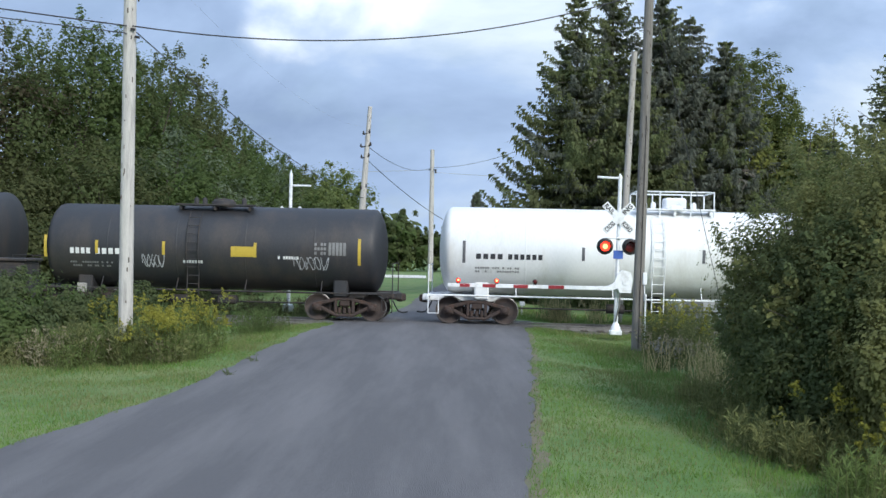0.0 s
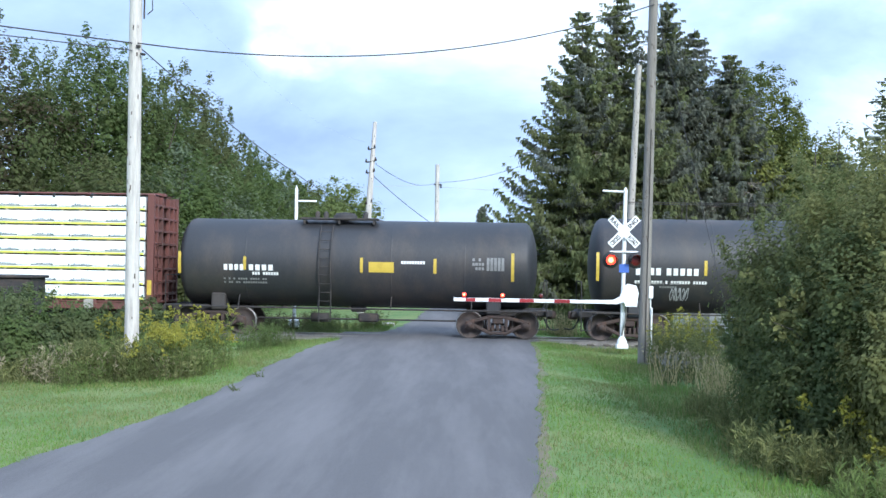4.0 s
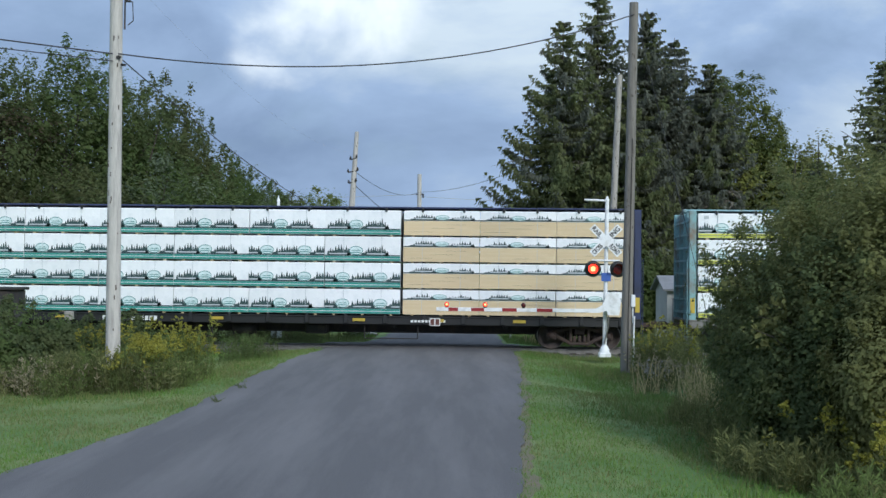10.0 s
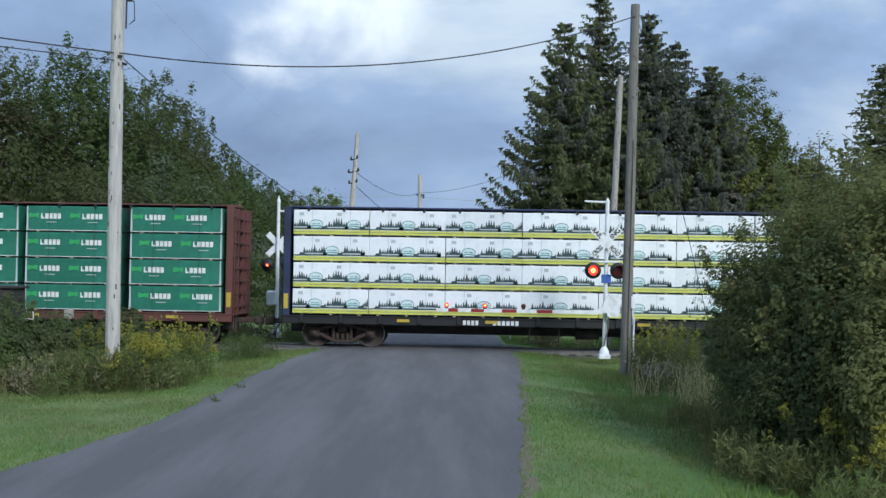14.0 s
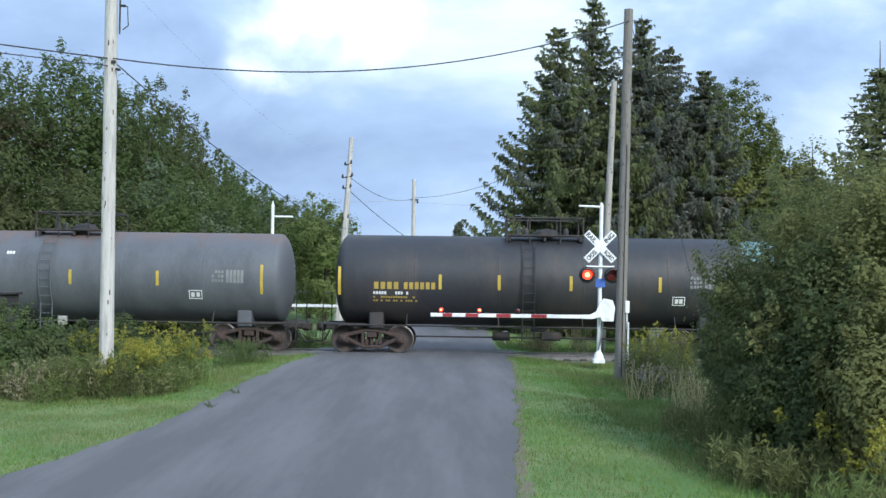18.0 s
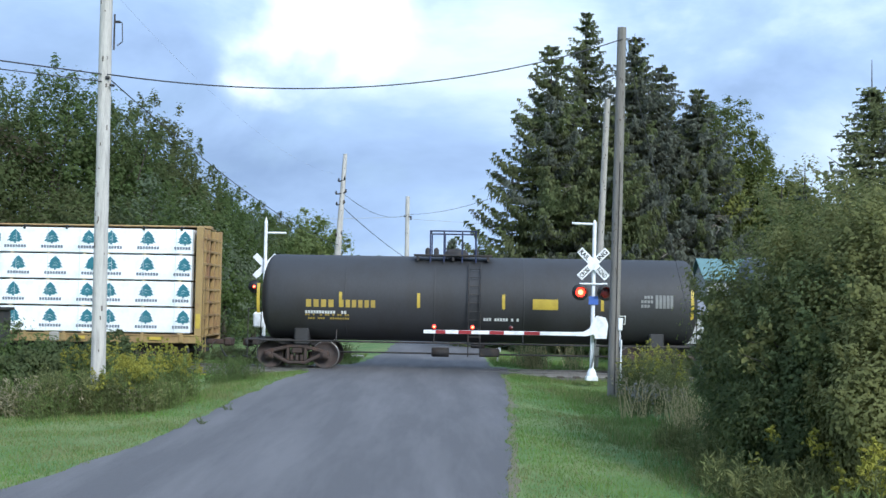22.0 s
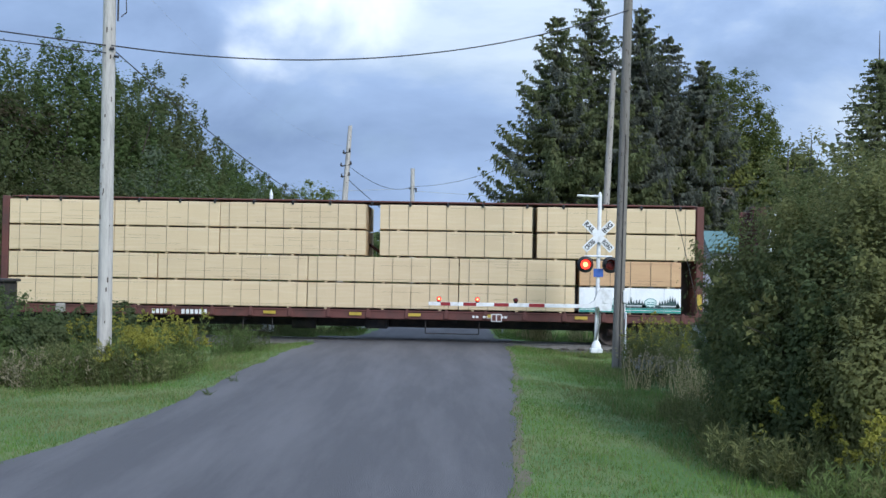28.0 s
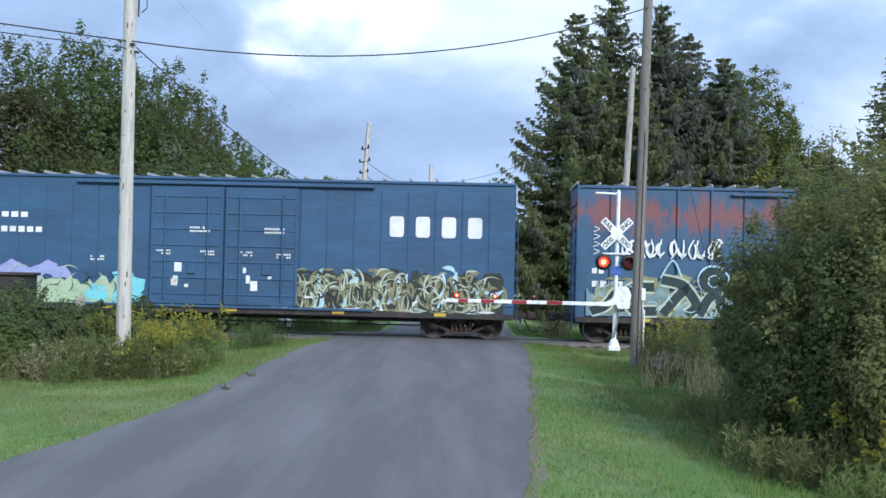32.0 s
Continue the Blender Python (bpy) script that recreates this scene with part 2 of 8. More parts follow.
def quads_mesh(name, V, mats, slots=None, k=4):
    """A mesh of separate quads (or triangles) from an array of corners (n, k, 3)."""
    n = len(V)
    me = bpy.data.meshes.new(name)
    me.vertices.add(n * k)
    me.vertices.foreach_set("co", np.asarray(V, dtype=np.float32).reshape(-1))
    me.loops.add(n * k)
    me.loops.foreach_set("vertex_index", np.arange(n * k, dtype=np.int32))
    me.polygons.add(n)
    me.polygons.foreach_set("loop_start", np.arange(n, dtype=np.int32) * k)
    me.polygons.foreach_set("loop_total", np.full(n, k, dtype=np.int32))
    for m in mats:
        me.materials.append(m)
    if slots is not None:
        me.polygons.foreach_set("material_index", np.asarray(slots, dtype=np.int32))
    me.update()
    me.validate()
    return me


def text_mesh(name, body, size, depth, material, fat=0.0, fit=None):
    """Lettering in the built-in font, thickened by fat and scaled into fit (width, height)."""
    cu = bpy.data.curves.new(name, "FONT")
    cu.body, cu.size, cu.extrude, cu.align_x, cu.align_y, cu.offset = body, size, depth, "CENTER", "CENTER", fat
    ob = bpy.data.objects.new(name, cu)
    scene.collection.objects.link(ob)
    me = bpy.data.meshes.new_from_object(ob.evaluated_get(bpy.context.evaluated_depsgraph_get()))
    bpy.data.objects.remove(ob)
    if fit:
        c = np.empty(len(me.vertices) * 3, np.float32)
        me.vertices.foreach_get("co", c)
        c = c.reshape(-1, 3)
        lo, hi = c.min(0), c.max(0)
        for k in (0, 1):
            c[:, k] = (c[:, k] - (lo[k] + hi[k]) / 2) * fit[k] / (hi[k] - lo[k])
        me.vertices.foreach_set("co", c.reshape(-1))
        me.update()
    me.name = name
    me.materials.clear()
    me.materials.append(material)
    return me


M_ASPHALT = mat("asphalt", (0.096, 0.091, 0.093), 0.85, 0.2, 0.5, 60, 0.6, second=(0.14, 0.132, 0.133), amount=0.62, stretch=(2.0, 0.2, 1))
M_GRAVEL = mat("gravel", (0.11, 0.1, 0.085), 0.95, 0.35, 1.5, 30, 1.0, second=(0.07, 0.075, 0.045))
M_GRASS = mat("grass", (0.085, 0.16, 0.036), 0.9, 0.3, 0.5, 22, 1.0, second=(0.16, 0.2, 0.065), amount=0.7)
M_DIRT = mat("verge_dirt", (0.15, 0.125, 0.085), 0.95, 0.3, 1.2, 26, 0.8, second=(0.1, 0.13, 0.05), amount=0.6)
M_STEEL = mat("rail_steel", (0.32, 0.3, 0.28), 0.4, 0.2, 5, 30, metal=0.8)
M_TIE = mat("tie_wood", (0.09, 0.075, 0.06), 0.95, 0.3, 3, 40, 0.8, rnd=0.2)
M_DARK = mat("dark_steel", (0.028, 0.026, 0.026), 0.75, 0.3, 3, 30, second=(0.06, 0.045, 0.036))
M_POLE = mat("weathered_pole", (0.5, 0.475, 0.44), 0.9, 0.22, 2.0, 14, 0.6, second=(0.33, 0.31, 0.29), stretch=(6, 6, 0.5))
M_POLE2 = mat("grey_pole", (0.2, 0.185, 0.165), 0.9, 0.25, 2.0, 14, 0.6, second=(0.13, 0.12, 0.105), stretch=(6, 6, 0.5))
M_POLE3 = mat("tan_grey_pole", (0.36, 0.335, 0.295), 0.9, 0.25, 2.0, 14, 0.6, second=(0.24, 0.225, 0.2), stretch=(6, 6, 0.5))
M_WHITE = mat("white_paint", (0.78, 0.79, 0.8), 0.5, 0.06, 4, 40, second=(0.6, 0.6, 0.59))
M_RED = mat("red_reflective", (0.27, 0.022, 0.027), 0.4, 0.08)
M_BLACK = mat("black_paint", (0.014, 0.014, 0.015), 0.55, 0.1)
M_BLUE = mat("blue_sign", (0.05, 0.12, 0.42), 0.5, 0.05)
M_WIRE = mat("wire", (0.03, 0.03, 0.035), 0.7, 0.1)
M_YELLOW = mat("yellow_reflective", (0.5, 0.36, 0.05), 0.45, 0.12, 3, 20)
M_LAMP_ON = mat("lamp_lit", (1.0, 0.04, 0.02), 0.4, 0.0, emit=3.0)
M_LAMP_HOT = mat("lamp_core", (1.0, 0.3, 0.1), 0.4, 0.0, emit=5.0)
M_LAMP_OFF = mat("lamp_dark", (0.09, 0.012, 0.012), 0.25, 0.1)

# ---- ground, road, track ----
TRACK_Y, TRACK_K = 39.45, -0.03
TRACK_TURN = math.degrees(math.atan(TRACK_K))
ROAD = [(-40, -9.0, -1.6), (0, -6.7, 0.1), (9, -5.95, 0.65), (13.5, -5.32, 0.92), (17.7, -4.75, 1.24), (22.5, -4.62, 1.55), (28, -4.6, 1.9), (34, -4.42, 2.21),
        (38, -3.9, 2.25), (43, -2.6, 2.15), (50, -2.2, 2.3), (62, -2.0, 2.5), (90, -1.0, 3.8), (140, 2, 7.2), (220, 10, 16)]
R_Y = np.array([r[0] for r in ROAD], float)
R_L = np.array([r[1] for r in ROAD], float)
R_R = np.array([r[2] for r in ROAD], float)


def road_edges(y):
    return float(np.interp(y, R_Y, R_L)), float(np.interp(y, R_Y, R_R))


def ground_z(x, y):
    xl, xr = road_edges(min(max(y, -40), 220))
    d = max(xl - x, x - xr, 0.0) if y > -40 else 3.0
    near = min(1.0, d / 2.5)
    z = -0.03 - 0.18 * near * near * (3 - 2 * near)
    if abs(x) < 80 and -20 < y < 120:
        z += 0.10 * near * noise.noise(Vector((x * 0.25, y * 0.25, 0.0))) + 0.04 * near * noise.noise(Vector((x * 0.9, y * 0.9, 3.0)))
    return z


def axis(stops):
    out = []
    for (a, _), (b, step) in zip(stops, stops[1:]):
        out += list(np.arange(a, b, step))
    return out + [stops[-1][0]]


gx = axis([(-900, 0), (-200, 100), (-60, 20), (-16, 4), (12, 0.5), (40, 3), (200, 20), (900, 100)])
gy = axis([(-300, 0), (-40, 40), (8, 6), (44, 0.6), (120, 4), (300, 20), (1500, 150)])
mb = MB()
verts = [(x, y, ground_z(x, y)) for y in gy for x in gx]
nx = len(gx)
mb.faces(verts, [(j * nx + i, j * nx + i + 1, (j + 1) * nx + i + 1, (j + 1) * nx + i) for j in range(len(gy) - 1) for i in range(nx - 1)], True)
thing("ground", "mown and rough green grass on level ground", "ground", kind="structure", mesh=mb.mesh("ground", M_GRASS))

mb = MB()
rows = list(np.arange(-40, 70, 0.35)) + list(np.arange(70, 220, 3.0))
verts, nc = [], 12
for y in rows:
    xl, xr = road_edges(y)
    xl += 0.13 * noise.noise(Vector((y * 0.8, 1.3, 0))) + 0.09 * noise.noise(Vector((y * 3.1, 4.3, 0)))
    xr += 0.09 * noise.noise(Vector((y * 0.8, 9.3, 0))) + 0.07 * noise.noise(Vector((y * 3.1, 7.3, 0)))
    verts += [(xl - 0.05, y, -0.25), (xl, y, -0.008)]
    for i in range(nc):
        u = i / (nc - 1)
        verts.append((xl + u * (xr - xl), y, 0.004 - 0.012 * (2 * u - 1) ** 4 + 0.006 * noise.noise(Vector((u * 4, y * 0.5, 2)))))
    verts += [(xr, y, -0.008), (xr + 0.05, y, -0.25)]
w = nc + 4
mb.faces(verts, [(j * w + i, j * w + i + 1, (j + 1) * w + i + 1, (j + 1) * w + i) for j in range(len(rows) - 1) for i in range(w - 1) if i not in (1, w - 3)], True)
thing("road", "worn grey asphalt country road with ragged edges", "road", kind="structure", mesh=mb.mesh("road", M_ASPHALT))

# worn, dusty margin between asphalt and grass
for side in (1,):
    mb = MB()
    verts = []
    ys = list(np.arange(8, 37, 0.25))
    for y in ys:
        e = road_edges(y)[side]
        s = -1 if side == 0 else 1
        wd = 0.2 + 0.2 * noise.noise(Vector((y * 0.7, 5 * side, 0))) + 0.16 * noise.noise(Vector((y * 2.6, 5 * side, 1)))
        verts += [(e - s * 0.06, y, -0.03), (e + s * wd * 0.6, y, -0.022), (e + s * max(0.08, wd), y, -0.06)]
    mb.faces(verts, [(j * 3 + i, j * 3 + i + 1, j * 3 + 4 + i, j * 3 + 3 + i) for j in range(len(ys) - 1) for i in range(2)], True)
    thing("shoulder", "narrow worn dirt margin beside the asphalt", "shoulder", kind="structure", mesh=mb.mesh("shoulder", M_DIRT))

track = thing("track", "single railway track on gravel ballast across the road", "railway track", pose(0, TRACK_Y, 0, 0, 0, TRACK_TURN), kind="structure")
mb = MB()
sec = [(-2.9, -0.42), (-1.7, -0.16), (1.7, -0.16), (2.9, -0.42)]
for x0, x1 in ((-300, -4.6), (2.8, 300)):
    mb.faces([(x0, y, z) for y, z in sec] + [(x1, y, z) for y, z in sec], [(i, i + 4, i + 5, i + 1) for i in range(3)] + [(0, 1, 2, 3), (7, 6, 5, 4)])
part("ballast", mb, M_GRAVEL, track)
for y in (-0.75, 0.75):
    mb = MB()
    mb.box((0, y, -0.02), (600, 0.07, 0.04), 0.01)
    mb.box((0, y, -0.09), (600, 0.018, 0.10))
    mb.box((0, y, -0.15), (600, 0.14, 0.02))
    part("rail", mb, M_STEEL, track)
mb = MB()
mb.box((0, 0, -0.20), (0.23, 2.6, 0.16), 0.012)
tie_mesh = mb.mesh("tie", M_TIE)
for i in range(-36, 37):
    x = i * 0.55
    if not -4.8 < x < 3.0:
        part("tie", tie_mesh, None, track, at=(x, 0, 0))
for k, y in enumerate((-1.35, -0.3, 0.3, 1.35)):
    mb = MB()
    for i in range(3):
        mb.box((-4.4 + 1.2 + i * 2.35, y, -0.09), (2.33, 0.5 if abs(y) < 1 else 0.9, 0.16), 0.012)
    part("crossing_panel", mb, M_ASPHALT, track)


# ---- poles and wires ----
def wood_pole(name, label, base, top, r0, r1, material, group="utility poles"):
    bx, by, bz = base
    tx, ty, tz = top
    h = tz - bz
    mb = MB()
    n, seg = 14, 12
    vs = []
    for k in range(n + 1):
        u = k / n
        r = r0 + (r1 - r0) * u
        for i in range(seg):
            a = 2 * math.pi * i / seg
            rr = r * (1 + 0.03 * noise.noise(Vector((math.cos(a) * 2, math.sin(a) * 2, u * 9 + bx))))
            vs.append(((tx - bx) * u + rr * math.cos(a), (ty - by) * u + rr * math.sin(a), h * u))
    mb.faces(vs, [(k * seg + i, k * seg + (i + 1) % seg, (k + 1) * seg + (i + 1) % seg, (k + 1) * seg + i) for k in range(n) for i in range(seg)], True)
    mb.face([vs[n * seg + i] for i in range(seg)])
    ob = thing(name, label, "utility pole", base, group)
    part("shaft", mb, material, ob)
    # knots and old step holes
    mb = MB()
    rng = random.Random(int(bx * 100))
    for _ in range(22):
        u = rng.uniform(0.12, 0.95)
        a = rng.uniform(-2.4, -0.7)
        r = (r0 + (r1 - r0) * u) * 1.0
        p = Vector(((tx - bx) * u + r * math.cos(a), (ty - by) * u + r * math.sin(a), h * u))
        mb.box(p, (rng.uniform(0.015, 0.035), 0.016, rng.uniform(0.03, 0.12)), 0.006)
    part("knot", mb, mat("knot", (0.11, 0.09, 0.075), 0.9), ob, "dark knots and gouges")
    return ob


pole_left = wood_pole("utility_pole", "tall weathered pale wooden utility pole among goldenrod", (-7.34, 25, -0.25), (-7.42, 25, 10.4), 0.165, 0.135, M_POLE)
mb = MB()
mb.pipe([(0.2, -0.02, 8.75), (0.3, -0.02, 8.72), (0.32, -0.02, 8.3), (0.2, -0.02, 8.2)], 0.012)
mb.tube((0.14, -0.05, 8.1), (0.14, -0.05, 8.9), 0.02)
mb.box((0.2, -0.02, 8.74), (0.12, 0.06, 0.05), 0.01)
part("bracket", mb, M_DARK, pole_left, "dark metal wire bracket")
mb = MB()
mb.tube((0.10, -0.12, 7.30), (0.2, -0.16, 7.28), 0.03)
part("clamp", mb, M_DARK, pole_left, "dark cable clamp")
mb = MB()
mb.box((0.05, -0.15, 7.46), (0.10, 0.05, 0.06), 0.01)
part("clamp", mb, M_DARK, pole_left, "dark cable clamp")
pole_right = wood_pole("utility_pole", "tall grey wooden utility pole beside the crossing signal", (5.0, 31.2, -0.2), (5.16, 31.2, 10.1), 0.155, 0.125, M_POLE2)
mb = MB()
mb.box((0.17, -0.12, 2.02), (0.12, 0.1, 0.34), 0.015)
mb.tube((0.17, -0.1, 1.4), (0.17, -0.1, 1.86), 0.02)
part("meter_box", mb, M_WHITE, pole_right, "small white meter box")
mb = MB()
mb.tube((0.17, -0.16, 0.0), (0.20, -0.16, 1.6), 0.026)
part("conduit", mb, M_WHITE, pole_right, "thin white conduit")
mb = MB()
mb.tube((0.02, -0.17, 0.1), (0.12, -0.15, 6.5), 0.012)
part("ground_wire", mb, M_DARK, pole_right)
pole_back = wood_pole("utility_pole", "pale wooden utility pole beyond the track", (6.33, 44, -0.2), (6.73, 44, 10.4), 0.145, 0.115, M_POLE3)
pole_far = wood_pole("utility_pole", "leaning pale utility pole with insulators beyond the track", (-5.55, 62, -0.2), (-4.97, 62, 10.35), 0.25, 0.11, M_POLE)
for z, s in ((9.0, 0.16), (8.3, 0.26), (7.7, 0.2), (6.0, 0.14)):
    mb = MB()
    mb.tube((0.1 + z * 0.035 - s, -0.1, z), (0.1 + z * 0.035 + s, -0.1, z + 0.1), 0.035)
    for q in (-1, 1):
        mb.lathe([(0, 0.0), (0, 0.06), (0.1, 0.06), (0.14, 0.03), (0.18, 0.045), (0.2, 0)], 8, "z", (0.1 + z * 0.035 + q * s, -0.1, z + 0.05 + q * 0.05)) if q > 0 or s > 0.13 else None
    part("insulator_arm", mb, M_DARK, pole_far, "dark insulators on a short arm")
pole_end = wood_pole("utility_pole", "distant pale utility pole", (-2.35, 100, -0.2), (-2.4, 100, 11.5), 0.25, 0.18, M_POLE)
mb = MB()
mb.box((0.0, -0.1, 9.9), (0.7, 0.1, 0.1), 0.01)
mb.lathe([(0, 0.0), (0, 0.07), (0.35, 0.07), (0.4, 0)], 8, "z", (0.28, -0.1, 9.6))
part("crossarm", mb, M_DARK, pole_end)


M_WIRE_PALE = mat("weathered_aluminium_wire", (0.42, 0.44, 0.47), 0.5, 0.1)


def wire(label, a, b, sag, r, name="overhead_wire", material=M_WIRE):
    a, b = Vector(a), Vector(b)
    mid = (a + b) / 2
    mb = MB()
    pts = []
    for i in range(25):
        u = i / 24
        p = a.lerp(b, u)
        p.z -= 4 * sag * u * (1 - u)
        pts.append(p - mid)
    mb.pipe(pts, r, 5)
    return thing(name, label, "wire", mid, "overhead wires", mesh=mb.mesh(name, material))


wire("thick black cable between two roadside poles", (-7.30, 24.83, 7.28), (5.15, 31.08, 9.75), 0.76, 0.016)
wire("thick black cable running to a roadside pole", (-30, 12, 8.2), (-7.42, 24.83, 7.28), 0.1, 0.016)
wire("thinner black cable running to a roadside pole", (-30, 12, 8.0), (-7.42, 24.85, 7.12), 0.15, 0.012)
wire("black cable running down along the road", (-7.2, 24.85, 7.14), (-5.2, 61.9, 5.3), 0.5, 0.014)
wire("thin wire along the road", (-7.1, 24.9, 9.0), (-5.1, 61.9, 9.2), 0.9, 0.0022, material=M_WIRE_PALE)
wire("thin wire between far poles", (-5.1, 61.9, 8.2), (-2.4, 99.9, 9.9), 0.7, 0.016)
wire("dark wire drooping from a far pole", (-5.05, 61.9, 7.4), (-1.0, 75, 4.6), 0.2, 0.02)
wire("wire from a far pole towards the spruces", (-2.3, 99.9, 9.9), (9, 70, 11.5), 0.9, 0.016)
wire("slanting guy wire from a roadside pole to the ground", (5.2, 31.2, 9.85), (7.65, 31.2, -0.25), 0.0, 0.009, "guy_wire")
wire("thin far wire above the fields", (-60, 100, 10.2), (-2.4, 99.9, 9.7), 0.9, 0.02, material=M_WIRE_PALE)
wire("thin far wire above the fields", (-2.4, 99.9, 9.5), (60, 101, 10), 0.9, 0.02, material=M_WIRE_PALE)


# ---- crossing signals ----
def lens_disc(r):
    mb = MB()
    n = 20
    ring = [(r * math.cos(2 * math.pi * i / n), r * math.sin(2 * math.pi * i / n)) for i in range(n)]
    for face_y, slot in ((-0.012, 0), (0.012, 2)):
        s = -1 if face_y < 0 else 1
        mb.slot = slot
        inner = [(0.5 * x, 0.5 * z) for x, z in ring]
        for i in range(n):
            j = (i + 1) % n
            mb.face([(ring[i][0], face_y, ring[i][1]), (ring[j][0], face_y, ring[j][1]), (inner[j][0], face_y + s * 0.012, inner[j][1]), (inner[i][0], face_y + s * 0.012, inner[i][1])], True)
        mb.slot = 1 if slot == 0 else 2
        mb.face([(x, face_y + s * 0.012, z) for x, z in inner])
    mb.slot = 3
    mb.faces([(x, y, z) for y in (-0.012, 0.012) for x, z in ring], [(i, n + i, n + (i + 1) % n, (i + 1) % n) for i in range(n)])
    return mb.mesh("lamp_lens", [M_LAMP_ON, M_LAMP_HOT, M_LAMP_OFF, M_BLACK])


LENS = lens_disc(0.15)
SMALL_LENS = lens_disc(0.058)
FLASH = []          # (lens, lit in the first half of the cycle)


def crossbuck(parent, at, r=0.61, face=-1):
    """Two crossed blades with their words, in front of the mast."""
    for turn, words in ((-45, ("RAIL", "ROAD")), (45, ("CROSS", "ING"))):
        mb = MB()
        mb.box((0, 0, 0), (2 * r, 0.012, 0.23), 0.004)
        off = -0.02 if turn < 0 else -0.035
        m = pose(at[0], at[1] + off * -face, at[2]) @ pose(0, 0, 0, 0, -turn, 0)
        blade = part("crossbuck_blade", mb, M_WHITE, parent, "white reflective blade with black lettering", m)
        if face < 0:
            for k, wd in enumerate(words):
                if turn < 0:
                    x = (-0.385, 0.385)[k]
                else:
                    x = (-0.375, 0.385)[k]
                part("lettering", text_mesh("lettering", wd, 0.2, 0.001, M_BLACK, 0.006, (0.36, 0.15)), None, blade, at=pose(x, -0.009, 0, 90, 0, 0))


def light_unit(parent, x, y, z, first):
    mb = MB()
    mb.lathe([(0.02, 0.0), (0.02, 0.255), (-0.01, 0.255), (-0.01, 0.16)], 28, "y", (x, y, z))
    part("background_disc", mb, M_BLACK, parent, "round black backing disc")
    mb = MB()
    n = 16
    vs = []
    for s, r in ((-0.01, 0.165), (-0.28, 0.175)):
        for i in range(n + 1):
            a = math.pi * (-0.08 + 1.16 * i / n)
            vs.append((x + r * math.cos(a), y + s, z + r * math.sin(a)))
    mb.faces(vs, [(i, i + 1, n + 2 + i, n + 1 + i) for i in range(n)], True)
    part("hood", mb, M_BLACK, parent, "black visor")
    lens = part("lamp_lens", LENS, None, parent, "round red warning lamp", (x, y - 0.05, z))
    FLASH.append((lens, first))
    mb = MB()
    mb.lathe([(0.02, 0.12), (0.14, 0.1), (0.16, 0.0)], 16, "y", (x, y, z))
    part("lamp_housing", mb, M_BLACK, parent)


sig = thing("crossing_signal", "white railway crossing signal with crossbuck, red lamps and lowered gate", "crossing signal", (4.95, 35.0, 0.0), "crossing signals")
mb = MB()
mb.tube((0, 0, 0.3), (0.05, 0, 4.88), 0.065, 0.06, 14)
part("mast", mb, M_WHITE, sig, "white steel mast")
mb = MB()
mb.box((0, 0, 0.06), (0.36, 0.36, 0.14), 0.02)
mb.lathe([(0.12, 0.16), (0.22, 0.15), (0.34, 0.09), (0.36, 0.065)], 14, "z")
part("mast_base", mb, M_WHITE, sig)
mb = MB()
mb.tube((0.05, 0, 4.84), (-0.66, -0.02, 4.86), 0.035, 0.035)
mb.tube((0.05, 0, 4.86), (0.05, 0, 4.98), 0.075, 0.02)
part("top_arm", mb, M_WHITE, sig, "short white arm on top of the mast")
crossbuck(sig, (0.0, -0.12, 3.60))
mb = MB()
mb.tube((-0.42, -0.10, 2.98), (0.44, -0.10, 2.98), 0.03)
for x in (-0.40, 0.40):
    mb.tube((x, -0.10, 2.98), (x, -0.10, 2.80), 0.025)
part("lamp_bracket", mb, M_WHITE, sig)
light_unit(sig, -0.40, -0.16, 2.72, True)
light_unit(sig, 0.38, -0.16, 2.72, False)
mb = MB()
mb.box((0.02, -0.1, 2.47), (0.3, 0.012, 0.26), 0.004)
part("blue_notice", mb, M_BLUE, sig, "small blue notice plate")
mb = MB()
mb.box((0.14, -0.02, 1.58), (0.34, 0.36, 0.56), 0.06)
mb.box((0.30, -0.02, 1.66), (0.12, 0.28, 0.34), 0.04)
part("gate_machine", mb, M_WHITE, sig, "white gate drive housing")
mb = MB()
mb.plate([(-0.55, 1.37), (-0.2, 1.37), (0.0, 1.44), (0.06, 1.3), (0.4, 1.3), (0.45, 1.72), (0.37, 1.95), (0.12, 2.0), (-0.02, 1.88), (-0.12, 1.6), (-0.3, 1.5), (-0.55, 1.49)], -0.21, 0.13)
mb.tube((0.22, -0.36, 1.62), (0.22, -0.2, 1.62), 0.09, n=12)
part("arm_clamp", mb, M_WHITE, sig)
gate = MB()
x0, x1 = -0.42, -5.22
gate.box(((x0 + x1) / 2, -0.30, 1.43), (x0 - x1, 0.035, 0.115), 0.008)
arm = part("gate_arm", gate, M_WHITE, sig, "white gate arm with red stripes")
for k, (a, b) in enumerate(((-1.65, -2.13), (-2.75, -3.2), (-3.75, -4.15), (-4.55, -4.85))):
    mb = MB()
    mb.box(((a + b) / 2, -0.322, 1.43), (b - a if b > a else a - b, 0.006, 0.105), 0.001)
    part("red_stripe", mb, M_RED, arm, "red reflective stripe")
